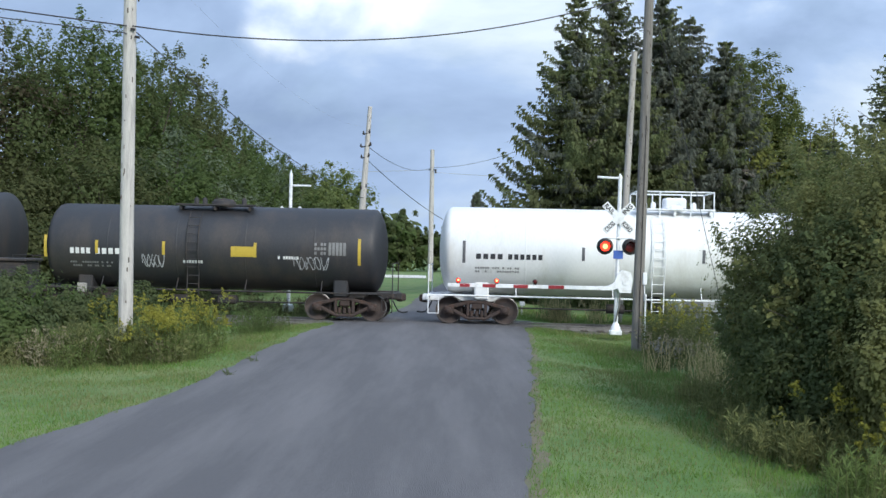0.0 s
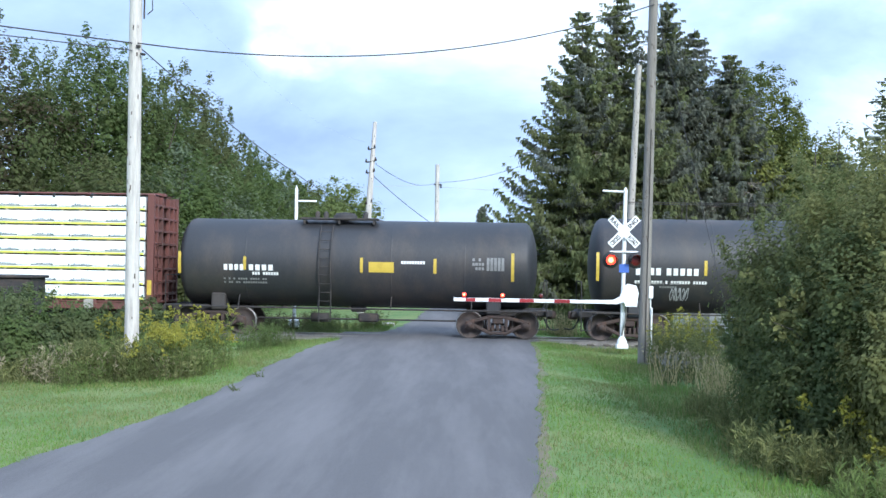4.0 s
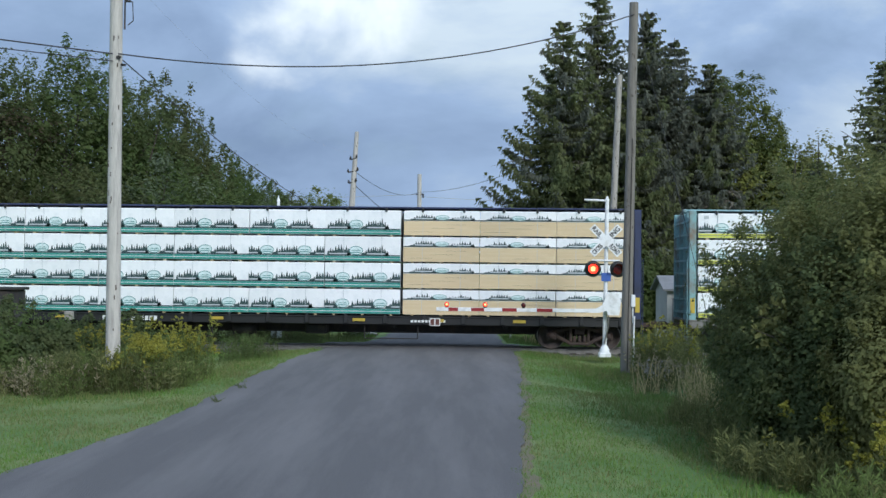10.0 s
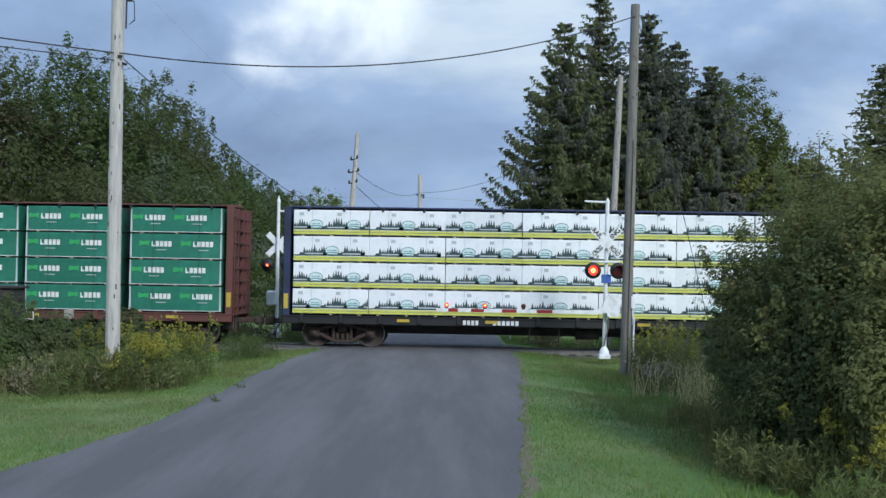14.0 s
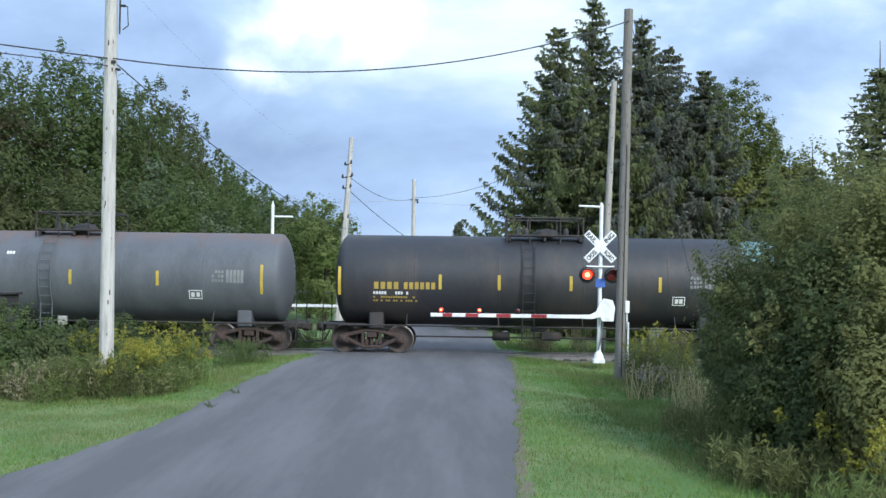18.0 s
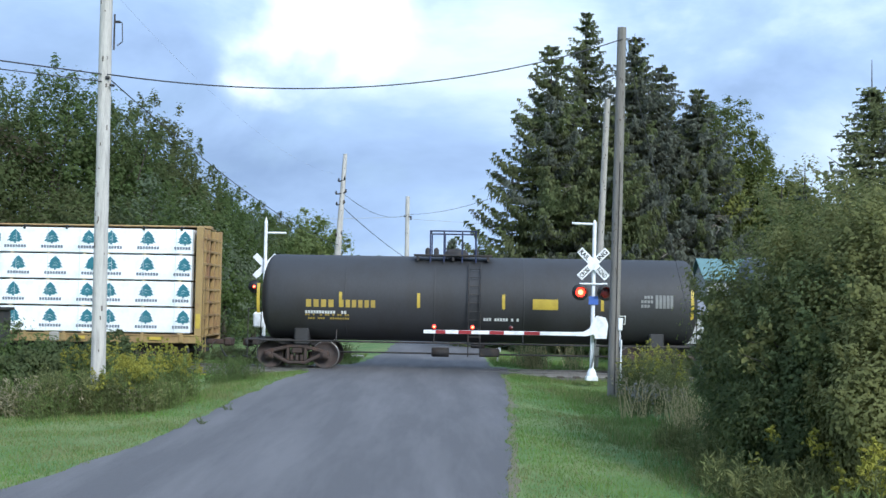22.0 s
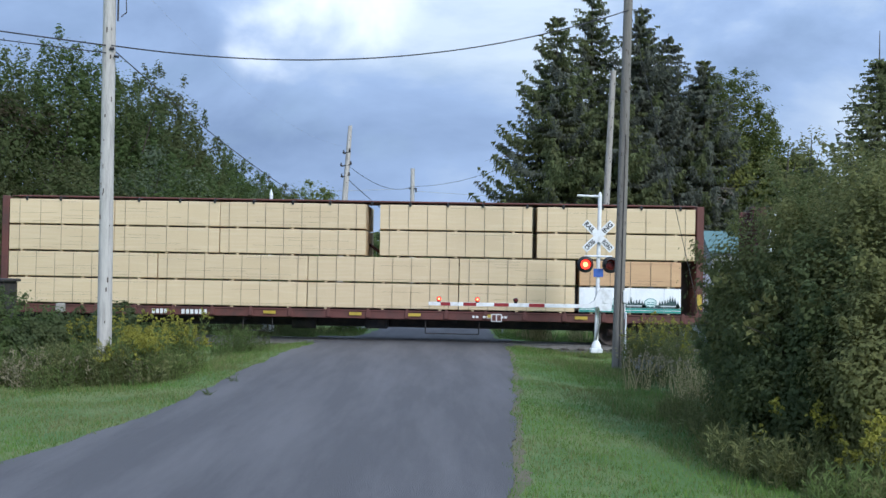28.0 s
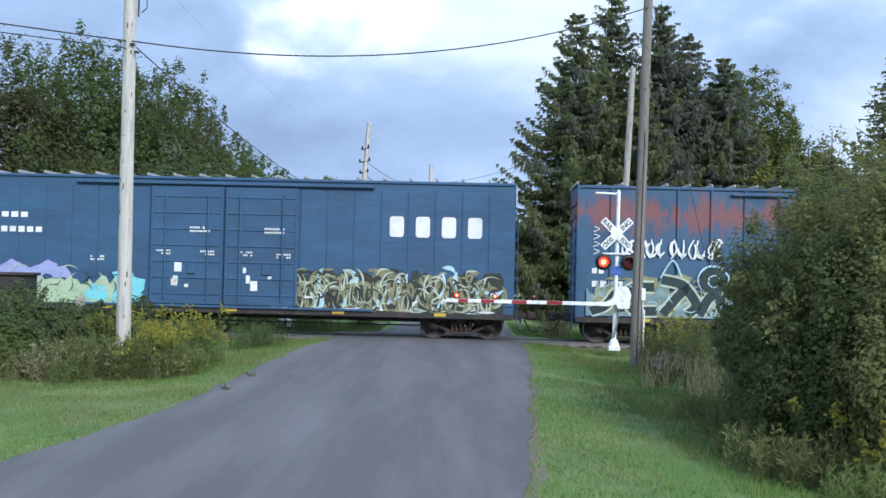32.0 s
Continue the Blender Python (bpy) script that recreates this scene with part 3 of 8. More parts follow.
for k, x in enumerate((-4.9, -3.72, -2.54)):
    mb = MB()
    mb.box((x, -0.30, 1.51), (0.1, 0.05, 0.06), 0.01)
    mb.lathe([(-0.03, 0.0), (-0.03, 0.075), (0.03, 0.075), (0.03, 0)], 14, "y", (x, -0.30, 1.585))
    part("arm_lamp", mb, M_BLACK if k else M_RED, arm)
    lens = part("lamp_lens", SMALL_LENS, None, arm, "small red gate lamp", (x, -0.36, 1.585))
    if k:
        FLASH.append((lens, k == 1))
mb = MB()
mb.pipe([(-0.02, -0.1, 0.4), (0.08, -0.14, 0.9), (0.1, -0.16, 1.35)], 0.025)
part("cable_conduit", mb, M_STEEL, sig)

far_sig = thing("crossing_signal", "far white crossing signal seen from behind, beyond the track", "crossing signal", (-6.62, 44.4, 0.0), "crossing signals")
mb = MB()
mb.tube((0, 0, 0.2), (0, 0, 5.3), 0.075, 0.065, 12)
mb.tube((0, 0, 5.3), (0, 0, 5.55), 0.08, 0.01, 12)
mb.box((0, 0, 0.1), (0.4, 0.4, 0.3), 0.04)
part("mast", mb, M_WHITE, far_sig)
mb = MB()
mb.tube((0, 0, 4.93), (0.8, 0.02, 4.93), 0.04)
part("top_arm", mb, M_WHITE, far_sig)
crossbuck(far_sig, (0.0, 0.1, 3.62), face=1)
for x in (-0.4, 0.4):
    mb = MB()
    mb.lathe([(-0.02, 0.0), (-0.02, 0.255), (0.02, 0.255), (0.02, 0)], 20, "y", (x, 0.1, 2.8))
    mb.lathe([(-0.16, 0.0), (-0.15, 0.1), (-0.02, 0.12)], 14, "y", (x, 0.1, 2.8))
    part("background_disc", mb, M_BLACK, far_sig)
    lens = part("lamp_lens", SMALL_LENS, None, far_sig, "small red back lamp", (x, -0.08, 2.8))
    FLASH.append((lens, x < 0))
mb = MB()
mb.box((-0.2, 0, 1.5), (0.4, 0.4, 0.6), 0.06)
part("gate_machine", mb, M_WHITE, far_sig)
mb = MB()
mb.box((2.9, 0.3, 1.43), (5.0, 0.035, 0.11), 0.008)
part("gate_arm", mb, M_WHITE, far_sig)

# ---- small structures ----
cab = thing("signal_cabinet", "dark grey steel railway cabinet behind weeds", "cabinet", (-12.15, 30.3, -0.25))
mb = MB()
mb.box((0, 0, 1.1), (1.35, 1.1, 2.2), 0.03)
part("body", mb, M_DARK, cab)
mb = MB()
mb.box((0, 0, 2.23), (1.5, 1.25, 0.08), 0.02)
part("roof", mb, M_DARK, cab)
mb = MB()
mb.box((0.3, -0.56, 1.1), (0.5, 0.02, 1.9), 0.008)
mb.box((-0.3, -0.56, 1.1), (0.5, 0.02, 1.9), 0.008)
part("door", mb, M_DARK, cab)
jb = thing("junction_box", "small weathered grey junction box on a post", "junction box", (-11.0, 33.0, -0.25))
mb = MB()
mb.box((0, 0, 1.42), (0.24, 0.18, 0.26), 0.02)
part("box", mb, M_POLE3, jb)
mb = MB()
mb.tube((0, 0, 0), (0, 0, 1.31), 0.04)
part("post", mb, M_STEEL, jb)
stake = thing("marker_stake", "short pale wooden marker stake beyond the track", "stake", (2.62, 45.2, -0.12))
mb = MB()
mb.tube((0, 0, 0), (0.02, 0, 0.62), 0.035, 0.03)
part("shaft", mb, M_POLE, stake)
mb = MB()
mb.box((0.02, -0.04, 0.56), (0.2, 0.03, 0.16), 0.01)
part("plate", mb, M_WHITE, stake, "small white plate")
slab = thing("concrete_slab", "low pale concrete slab beside the far road", "slab", pose(-3.35, 46.6, 0.0, 0, 0, 8))
mb = MB()
mb.box((0, 0, 0), (1.1, 0.5, 0.14), 0.02)
part("block", mb, mat("pale_concrete", (0.42, 0.4, 0.36), 0.9, 0.15, 2, 25, 0.4), slab)
mb = MB()
mb.lathe([(-0.3, 0.06), (0.3, 0.06)], 8, "y", (0.3, 0, 0.0))
part("pipe_end", mb, M_STEEL, slab)

M_WALL = mat("pale_siding", (0.46, 0.46, 0.45), 0.8, 0.1, 1.0, 12)
M_TEAL = mat("teal_roof", (0.12, 0.21, 0.21), 0.6, 0.12, 1.0, 15)
M_GREYROOF = mat("grey_roof", (0.2, 0.2, 0.21), 0.8, 0.15, 1.0, 15)


def shed(name, label, at, w, d, h, rise, wall, roof, turn=0):
    ob = thing(name, label, "shed", pose(*at, 0, 0, turn))
    mb = MB()
    mb.box((0, 0, h / 2), (w, d, h), 0.01)
    part("wall", mb, wall, ob)
    mb = MB()
    a, b = w / 2 + 0.2, d / 2 + 0.2
    for s in (-1, 1):
        mb.faces([(-a, s * b, h - 0.05), (a, s * b, h - 0.05), (a, 0, h + rise), (-a, 0, h + rise), (-a, s * b, h + 0.03), (a, s * b, h + 0.03), (a, 0, h + rise + 0.08), (-a, 0, h + rise + 0.08)],
                 [(0, 1, 2, 3), (4, 5, 6, 7), (0, 1, 5, 4), (0, 3, 7, 4), (1, 2, 6, 5)])
    part("roof", mb, roof, ob)
    for s in (-1, 1):
        mb = MB()
        mb.face([(s * (w / 2), -d / 2, h), (s * (w / 2), d / 2, h), (s * (w / 2), 0, h + rise)])
        part("gable", mb, wall, ob)
    mb = MB()
    mb.box((-w * 0.2, -d / 2 - 0.01, h * 0.45), (0.8, 0.03, h * 0.8), 0.01)
    part("door", mb, M_GREYROOF, ob)
    return ob


shed("signal_hut", "small pale grey signal hut beyond the track", (9.9, 46.5, -0.2), 2.0, 2.4, 2.2, 0.5, M_WALL, M_GREYROOF)
shed("house", "low house with a teal roof between shrubs and spruces", (14.3, 53.6, -0.2), 3.2, 2.8, 3.75, 0.95, M_WALL, M_TEAL)

# ---- train ----
SPEED = 15.61
WHEEL_R = 0.46
CARS, WHEELS = [], []
M_WHEEL = mat("wheel_steel", (0.06, 0.043, 0.037), 0.7, 0.25, 4, 30, second=(0.035, 0.029, 0.027))
M_FRAME = mat("truck_frame", (0.05, 0.035, 0.03), 0.85, 0.35, 4, 30, 0.3, second=(0.085, 0.045, 0.03), amount=0.35)
M_TREAD = mat("wheel_tread", (0.4, 0.38, 0.36), 0.35, 0.1, metal=0.8)


def wheelset_mesh():
    mb = MB()
    r = WHEEL_R
    for s in (-1, 1):
        prof = [(0.74, 0.10), (0.70, 0.12), (0.72, 0.30), (0.70, r - 0.06), (0.68, r + 0.025), (0.715, r + 0.02), (0.725, r), (0.82, r - 0.005), (0.82, r - 0.055), (0.78, r - 0.07), (0.79, 0.2), (0.83, 0.12), (0.86, 0.1)]
        mb.slot = 0
        mb.lathe([(s * a, b) for a, b in prof[:6]], 20, "y")
        mb.lathe([(s * a, b) for a, b in prof[7:]], 20, "y")
        mb.slot = 1
        mb.lathe([(s * a, b) for a, b in prof[5:8]], 20, "y")
        mb.slot = 0
        for k in range(3):
            a = 2 * math.pi * k / 3
            mb.box((0.13 * math.cos(a), s * 1.10, 0.0 + 0.13 * 0.6 * math.sin(a)), (0.035, 0.03, 0.035))
    mb.tube((0, -1.08, 0), (0, 1.08, 0), 0.085, n=12)
    return mb.mesh("wheelset", [M_WHEEL, M_TREAD])


def truck_meshes(wb=1.9):
    """Bolster, side frame (with its windows, springs and bearing caps) and brake beam; origin at the rail under the centre."""
    h = wb / 2
    mb = MB()
    y = 0
    for q in (-1, 1):
        mb.box((q * h, y, WHEEL_R), (0.34, 0.2, 0.3), 0.05)
        mb.lathe([(-0.10, 0.11), (-0.16, 0.1), (-0.17, 0.0)], 14, "y", (q * h, y, WHEEL_R))
        mb.box((q * h * 0.62, y, 0.66), (h * 0.85, 0.15, 0.13), 0.03, pose(0, 0, 0, 0, q * 14, 0).to_3x3())
        mb.box((q * h * 0.58, y, 0.33), (h * 0.85, 0.14, 0.12), 0.03, pose(0, 0, 0, 0, q * -26, 0).to_3x3())
        mb.box((q * 0.3, y, 0.5), (0.1, 0.15, 0.46), 0.02)
    mb.box((0, y, 0.20), (0.62, 0.17, 0.10), 0.03)
    mb.box((0, y, 0.75), (0.75, 0.17, 0.11), 0.03)
    frame_me = mb.mesh("side_frame", M_FRAME)
    mb = MB()
    for k in (-0.17, 0.0, 0.17):
        mb.lathe([(0.26 + 0.025 * i, 0.075 if i % 2 else 0.055) for i in range(9)], 8, "z", (k, y, 0))
    spring_me = mb.mesh("spring_nest", M_FRAME)
    mb = MB()
    mb.box((0, 0, 0.62), (0.36, 2.1, 0.24), 0.04)
    bolster_me = mb.mesh("truck", M_FRAME)
    mb = MB()
    mb.box((0, 0, 0.36), (0.1, 1.5, 0.1), 0.02)
    for s in (-1, 1):
        mb.box((0.02, s * 0.76, 0.44), (0.07, 0.1, 0.28), 0.02)
    return bolster_me, frame_me, spring_me, mb.mesh("brake_beam", M_FRAME)


WHEELSET = wheelset_mesh()
BOLSTER, SIDE_FRAME, SPRINGS, BRAKE_BEAM = truck_meshes()


def coupler_mesh():
    mb = MB()
    mb.box((-0.35, 0, 0.82), (0.75, 0.16, 0.18), 0.03)
    mb.box((0.12, 0, 0.82), (0.3, 0.3, 0.3), 0.07)
    mb.box((0.25, 0.1, 0.82), (0.14, 0.12, 0.26), 0.04)
    hose, lever = MB(), MB()
    hose.pipe([(-0.1, -0.3, 0.7), (0.0, -0.32, 0.5), (0.1, -0.3, 0.34), (0.24, -0.28, 0.3), (0.42, -0.26, 0.33)], 0.028)
    lever.pipe([(-0.3, -0.1, 0.86), (-0.3, -0.55, 0.78), (-0.25, -0.95, 0.66), (-0.2, -1.2, 0.72)], 0.02)
    return mb.mesh("coupler", M_FRAME), hose.mesh("air_hose", M_BLACK), lever.mesh("uncoupling_lever", M_FRAME)


COUPLER, HOSE, LEVER = coupler_mesh()


def under(car, half, inset, striker, axle=1.9):
    """Trucks with turning wheelsets, and couplers, under a car whose body reaches half a length each way."""
    for s in (-1, 1):
        tr = part("truck", BOLSTER, None, car, at=(s * (half - inset), 0, 0))
        for q in (-1, 1):
            part("side_frame", SIDE_FRAME, None, tr, at=pose(0, q * 1.0, 0, 0, 0, 0 if q < 0 else 180))
            part("spring_nest", SPRINGS, None, tr, at=(0, q * 1.0, 0))
            part("brake_beam", BRAKE_BEAM, None, tr, at=pose(q * (axle / 2 - 0.52), 0, 0))
        for q in (-1, 1):
            ws = part("wheelset", WHEELSET, None, tr, at=(q * axle / 2, 0, WHEEL_R))
            WHEELS.append((ws, car, s * (half - inset) + q * axle / 2, q * axle / 2))
        cp = part("coupler", COUPLER, None, car, at=pose(s * striker, 0, 0, 0, 0, 0 if s > 0 else 180))
        part("air_hose", HOSE, None, cp)
        part("uncoupling_lever", LEVER, None, cp)


def rail_car(name, label, category, x_left, x_right, group="train cars"):
    """A car whose body spans x_left..x_right at the clip's start."""
    mid, half = (x_left + x_right) / 2, (x_right - x_left) / 2
    car = thing(name, label, category, pose(mid, TRACK_Y + TRACK_K * mid, 0, 0, 0, TRACK_TURN), group)
    CARS.append((car, mid))
    return car, half


def bars(mb, x0, x1, z0, z1, n, y, rng, thick=0.004, skip=0.0):
    """A line of writing as plain blocks."""
    w = (x1 - x0) / n
    for i in range(n):
        if rng.random() < skip:
            continue
        mb.box((x0 + (i + 0.5) * w, y - thick / 2, (z0 + z1) / 2), (w * 0.72, thick, (z1 - z0) * rng.uniform(0.9, 1.0)))


class Shell:
    """The near side of a tank: places flat marks on its curve."""

    def __init__(self, r, cz):
        self.r, self.cz = r, cz

    def y(self, z, lift=0.006):
        return -math.sqrt(max(0.01, (self.r + lift) ** 2 - (z - self.cz) ** 2))

    def patch(self, mb, x0, x1, z0, z1, lift=0.006, n=4):
        zs = [z0 + (z1 - z0) * i / n for i in range(n + 1)]
        vs = [(x, self.y(z, lift), z) for z in zs for x in (x0, x1)]
        mb.faces(vs, [(2 * i, 2 * i + 1, 2 * i + 3, 2 * i + 2) for i in range(n)])

    def line(self, mb, x0, x1, z0, z1, n, rng, lift=0.006, skip=0.0):
        w = (x1 - x0) / n
        for i in range(n):
            if rng.random() >= skip:
                self.patch(mb, x0 + i * w + w * 0.12, x0 + (i + 1) * w - w * 0.12, z0, z1, lift, 2)


def scrawl(mb, x0, x1, z0, z1, n, width, rng, yfun, smooth=5):
    """Sprayed lettering: looping ribbons across a rectangle."""
    w = (x1 - x0) / n
    for i in range(n):
        cx, pts = x0 + (i + 0.5) * w, []
        ph, k = rng.uniform(0, 6.28), rng.uniform(1.0, 2.4)
        for j in range(13):
            a = ph + j / 12 * 6.28 * rng.uniform(0.9, 1.1)
            pts.append((cx + 0.62 * w * math.cos(a) * rng.uniform(0.6, 1.0), (z0 + z1) / 2 + (z1 - z0) * 0.5 * math.sin(k * a + ph)))
        for (xa, za), (xb, zb) in zip(pts, pts[1:]):
            d = Vector((xb - xa, zb - za))
            if d.length < 1e-4:
                continue
            q = Vector((-d.y, d.x)).normalized() * width / 2
            mb.face([(xa - q.x, yfun(za - q.y), za - q.y), (xb - q.x, yfun(zb - q.y), zb - q.y), (xb + q.x, yfun(zb + q.y), zb + q.y), (xa + q.x, yfun(za + q.y), za + q.y)])


M_LETTER_W = mat("white_lettering", (0.72, 0.72, 0.7), 0.6, 0.1, 2, 20)
M_SCRAWL = mat("faded_spray", (0.4, 0.41, 0.42), 0.7, 0.3, 3, 20)
M_LETTER_G = mat("faded_lettering", (0.21, 0.21, 0.205), 0.7, 0.15, 2, 20)
M_LETTER_Y = mat("yellow_lettering", (0.42, 0.3, 0.06), 0.6, 0.15, 2, 20)
M_LETTER_K = mat("black_lettering", (0.03, 0.03, 0.035), 0.6, 0.1)
M_TANK_BLACK = mat("tank_black", (0.026, 0.027, 0.031), 0.56, 0.3, 0.9, 25, second=(0.05, 0.042, 0.038), stretch=(1, 1, 0.35))
M_TANK_GREY = streaked("tank_grey", (0.10, 0.105, 0.116), (0.15, 0.1, 0.08), 3.75, 0.55)
M_TANK_BLUE = mat("tank_bluegrey", (0.108, 0.13, 0.158), 0.5, 0.15, 0.7, 20, second=(0.082, 0.095, 0.115), stretch=(1, 1, 0.4))
M_TANK_DULL = mat("tank_dull_black", (0.034, 0.034, 0.037), 0.65, 0.2, 0.7, 20, second=(0.028, 0.026, 0.025), stretch=(1, 1, 0.4))
M_TANK_WHITE = mat("tank_white", (0.76, 0.76, 0.75), 0.4, 0.08, 0.6, 20, second=(0.6, 0.58, 0.54), amount=0.3, stretch=(1, 1, 0.35))


def tank_car(label, xl, xr, r, cz, material, seed, mark=(M_LETTER_W, 0.12, 0.27, 6, 0.24), stripes=((0.03, 0.75), (0.17, 0.4), (0.37, 0.4), (0.6, 0.4), (0.75, 0.4), (0.965, 0.75)),
             top="rails", crown=0.5, placard=0.78, yellow_box=None, tags=(), ladder=0.53, stripe_mat=None, sill=0.95, white_walk=False, mark_z=0.0):
    rng = random.Random(seed)
    car, h = rail_car("tank_car", label, "tank car", xl, xr)
    L = 2 * h
    hd = 0.45
    mb = MB()
    prof = [(-h + hd - hd * math.cos(a), r * math.sin(a)) for a in [math.pi / 2 * i / 8 for i in range(9)]]
    body = prof + [(-h + hd + (L - 2 * hd) * i / 12, r) for i in range(1, 12)] + [(-x, q) for x, q in prof[::-1]]
    mb.lathe(body, 48, "x", (0, 0, cz))
    shell = part("tank", mb, material, car)
    S = Shell(r, cz)
    for u in (0.2, 0.4, 0.6, 0.8):
        mb = MB()
        x = -h + u * L
        mb.lathe([(x - 0.03, r + 0.0), (x - 0.02, r + 0.004), (x + 0.02, r + 0.004), (x + 0.03, r)], 48, "x", (0, 0, cz))
        part("weld_seam", mb, material, car)
    for u, ln in stripes:
        mb = MB()
        x = -h + u * L
        zc = cz - 0.06
        S.patch(mb, x - 0.05, x + 0.05, zc - ln / 2, zc + ln / 2, 0.008)
        part("reflective_stripe", mb, stripe_mat or M_YELLOW, car, "yellow reflective stripe" if stripe_mat is None else "dark vertical stripe")
    # reporting mark as plain blocks, then small print
    m_mat, u0, u1, n, hh = mark
    mb = MB()
    z = cz - 0.2 + mark_z
    xa, xb = -h + u0 * L, -h + u1 * L
    xm = xa + (xb - xa) * 0.42
    for xs, xe, k in ((xa, xm, 4), (xm + 0.12, xb, n)):
        for q in range(k):
            mb = MB()
            w = (xe - xs) / k
            S.patch(mb, xs + (q + 0.16) * w, xs + (q + 0.84) * w, z - hh * 0.45, z + hh * 0.45, 0.006, 2)
            part("painted_mark", mb, m_mat, car)
    mb = MB()
    for k in range(2):
        S.line(mb, xa, xa + 1.5, z - 0.42 - 0.12 * k, z - 0.36 - 0.12 * k, 18, rng, skip=0.25)
    part("small_print", mb, M_LETTER_G if m_mat is not M_LETTER_Y else M_LETTER_Y, car)
    if placard:
        mb = MB()
        x, z = -h + placard * L, cz + 0.05
        for i in range(3):
            S.line(mb, x, x + 0.42, z - 0.22 + i * 0.15, z - 0.12 + i * 0.15, 4, rng, skip=0.1)
        S.line(mb, x + 0.48, x + 1.1, z - 0.24, z + 0.2, 5, rng)
        part("data_panel", mb, M_LETTER_G, car, "faded white data panel")
    if yellow_box:
        mb = MB()
        x = -h + yellow_box * L
        S.patch(mb, x, x + 0.85, cz - 0.3, cz + 0.05, 0.008)
        part("hazard_panel", mb, M_YELLOW, car, "yellow hazard panel")
    if seed in (13, 14):
        x, z, q = h - 2.0, 1.42, 0.2
        mb = MB()
        mb.box((x, -1.30, z), (0.3, 0.02, 0.3), 0.004, pose(0, 0, 0, 0, 45, 0).to_3x3())
        sign = part("placard", mb, M_LETTER_W, car, "white and red diamond placard")
        mb = MB()
        mb.plate([(x - 0.19, z + 0.02), (x + 0.19, z + 0.02), (x, z + 0.2)], -1.311, 0.002)
        part("placard_top", mb, M_RED, sign)
        mb = MB()
        mb.tube((x, -1.29, z + 0.2), (x, -1.2, z + 0.7), 0.015)
        part("placard_bracket", mb, M_DARK, sign)
    for kind, u, dz, w in tags:
        mb = MB()
        x = -h + u * L
        if kind == "spray":
            scrawl(mb, x, x + w, cz + dz - 0.22, cz + dz + 0.22, max(4, int(w / 0.2)), 0.024, rng, lambda zz: S.y(zz, 0.008))
            part("graffiti", mb, M_SCRAWL, car, "faded white sprayed scrawl")
        elif kind == "frame":
            for a, b, c, d in ((0, w, 0, 0.03), (0, w, 0.27, 0.3), (0, 0.03, 0, 0.3), (w - 0.03, w, 0, 0.3), (0.08, 0.2, 0.07, 0.22), (w - 0.2, w - 0.08, 0.07, 0.22)):
                S.patch(mb, x + a, x + b, cz + dz + c, cz + dz + d, 0.008, 2)
            part("stencil", mb, M_LETTER_W, car, "white framed stencil")
        elif kind == "black":
            S.patch(mb, x, x + w, cz + dz - 0.2, cz + dz + 0.2, 0.004)
            part("mark_panel", mb, M_BLACK, car, "black panel behind the marks")
        elif kind == "print":
            S.line(mb, x, x + w, cz + dz - 0.05, cz + dz + 0.05, int(w / 0.09), rng, skip=0.2)
            part("small_print", mb, M_LETTER_W, car)
    # underframe: stub sills, saddles, side pipe
    under(car, h, 1.35, h + 0.35)
    for s in (-1, 1):
        mb = MB()
        mb.box((s * (h - 0.95), 0, 0.86), (3.0, 0.6, 0.22), 0.02)
        mb.box((s * (h + 0.33), 0, 0.90), (0.10, 2.5, 0.16), 0.02)
        for y in (-0.95, 0.95):
            mb.box((s * (h - 0.4), y, 0.97), (1.5, 0.5, 0.05), 0.01)
        part("end_sill", mb, M_WHITE if white_walk else M_DARK, car)
        mb = MB()
        mb.box((s * (h - 1.5), 0, (cz - r + 1.0) / 2 + 0.12), (0.5, 2 * r * 0.72, 0.6), 0.05)
        part("saddle", mb, material, car)
        mb = MB()
        for x, y in ((h + 0.3, -1.2), (h + 0.3, 1.2)):
            mb.tube((s * x, y, 0.95), (s * x, y, 2.0), 0.018)
        mb.tube((s * (h + 0.3), -1.2, 2.0), (s * (h + 0.3), 1.2, 2.0), 0.018)
        mb.tube((s * (h + 0.3), -1.25, 0.35), (s * (h + 0.3), -1.25, 0.9), 0.018)
        mb.tube((s * (h + 0.3), -1.25, 0.36), (s * (h - 0.05), -1.25, 0.36), 0.018)
        mb.tube((s * (h - 0.05), -1.25, 0.35), (s * (h - 0.05), -1.25, 0.95), 0.018)
        part("end_rail", mb, M_WHITE if white_walk else M_DARK, car)
    mb = MB()
    for y in (-1.28, 1.28):
        mb.tube((-h + 0.2, y, sill), (h - 0.2, y, sill), 0.03)
        for u in (0.18, 0.4, 0.6, 0.82):
            mb.tube((-h + u * L, y, sill), (-h + u * L, y * 0.8, cz - r * 0.75), 0.02)
    part("side_rail", mb, M_WHITE if white_walk else M_DARK, car)
    mb = MB()
    mb.pipe([(-h + 2.6, -0.3, 0.55), (h - 2.6, -0.3, 0.55)], 0.03)
    mb.box((0.4, -0.4, 0.62), (0.7, 0.35, 0.3), 0.05)
    mb.lathe([(-0.3, 0.0), (-0.3, 0.16), (0.3, 0.16), (0.3, 0)], 12, "x", (-1.3, -0.35, 0.6))
    mb.box((0.0, 0, cz - r - 0.05), (0.5, 0.5, 0.3), 0.05)
    part("brake_gear", mb, M_DARK, car)
    # ladder, crown walk, manway
    lx = -h + ladder * L
    mb = MB()
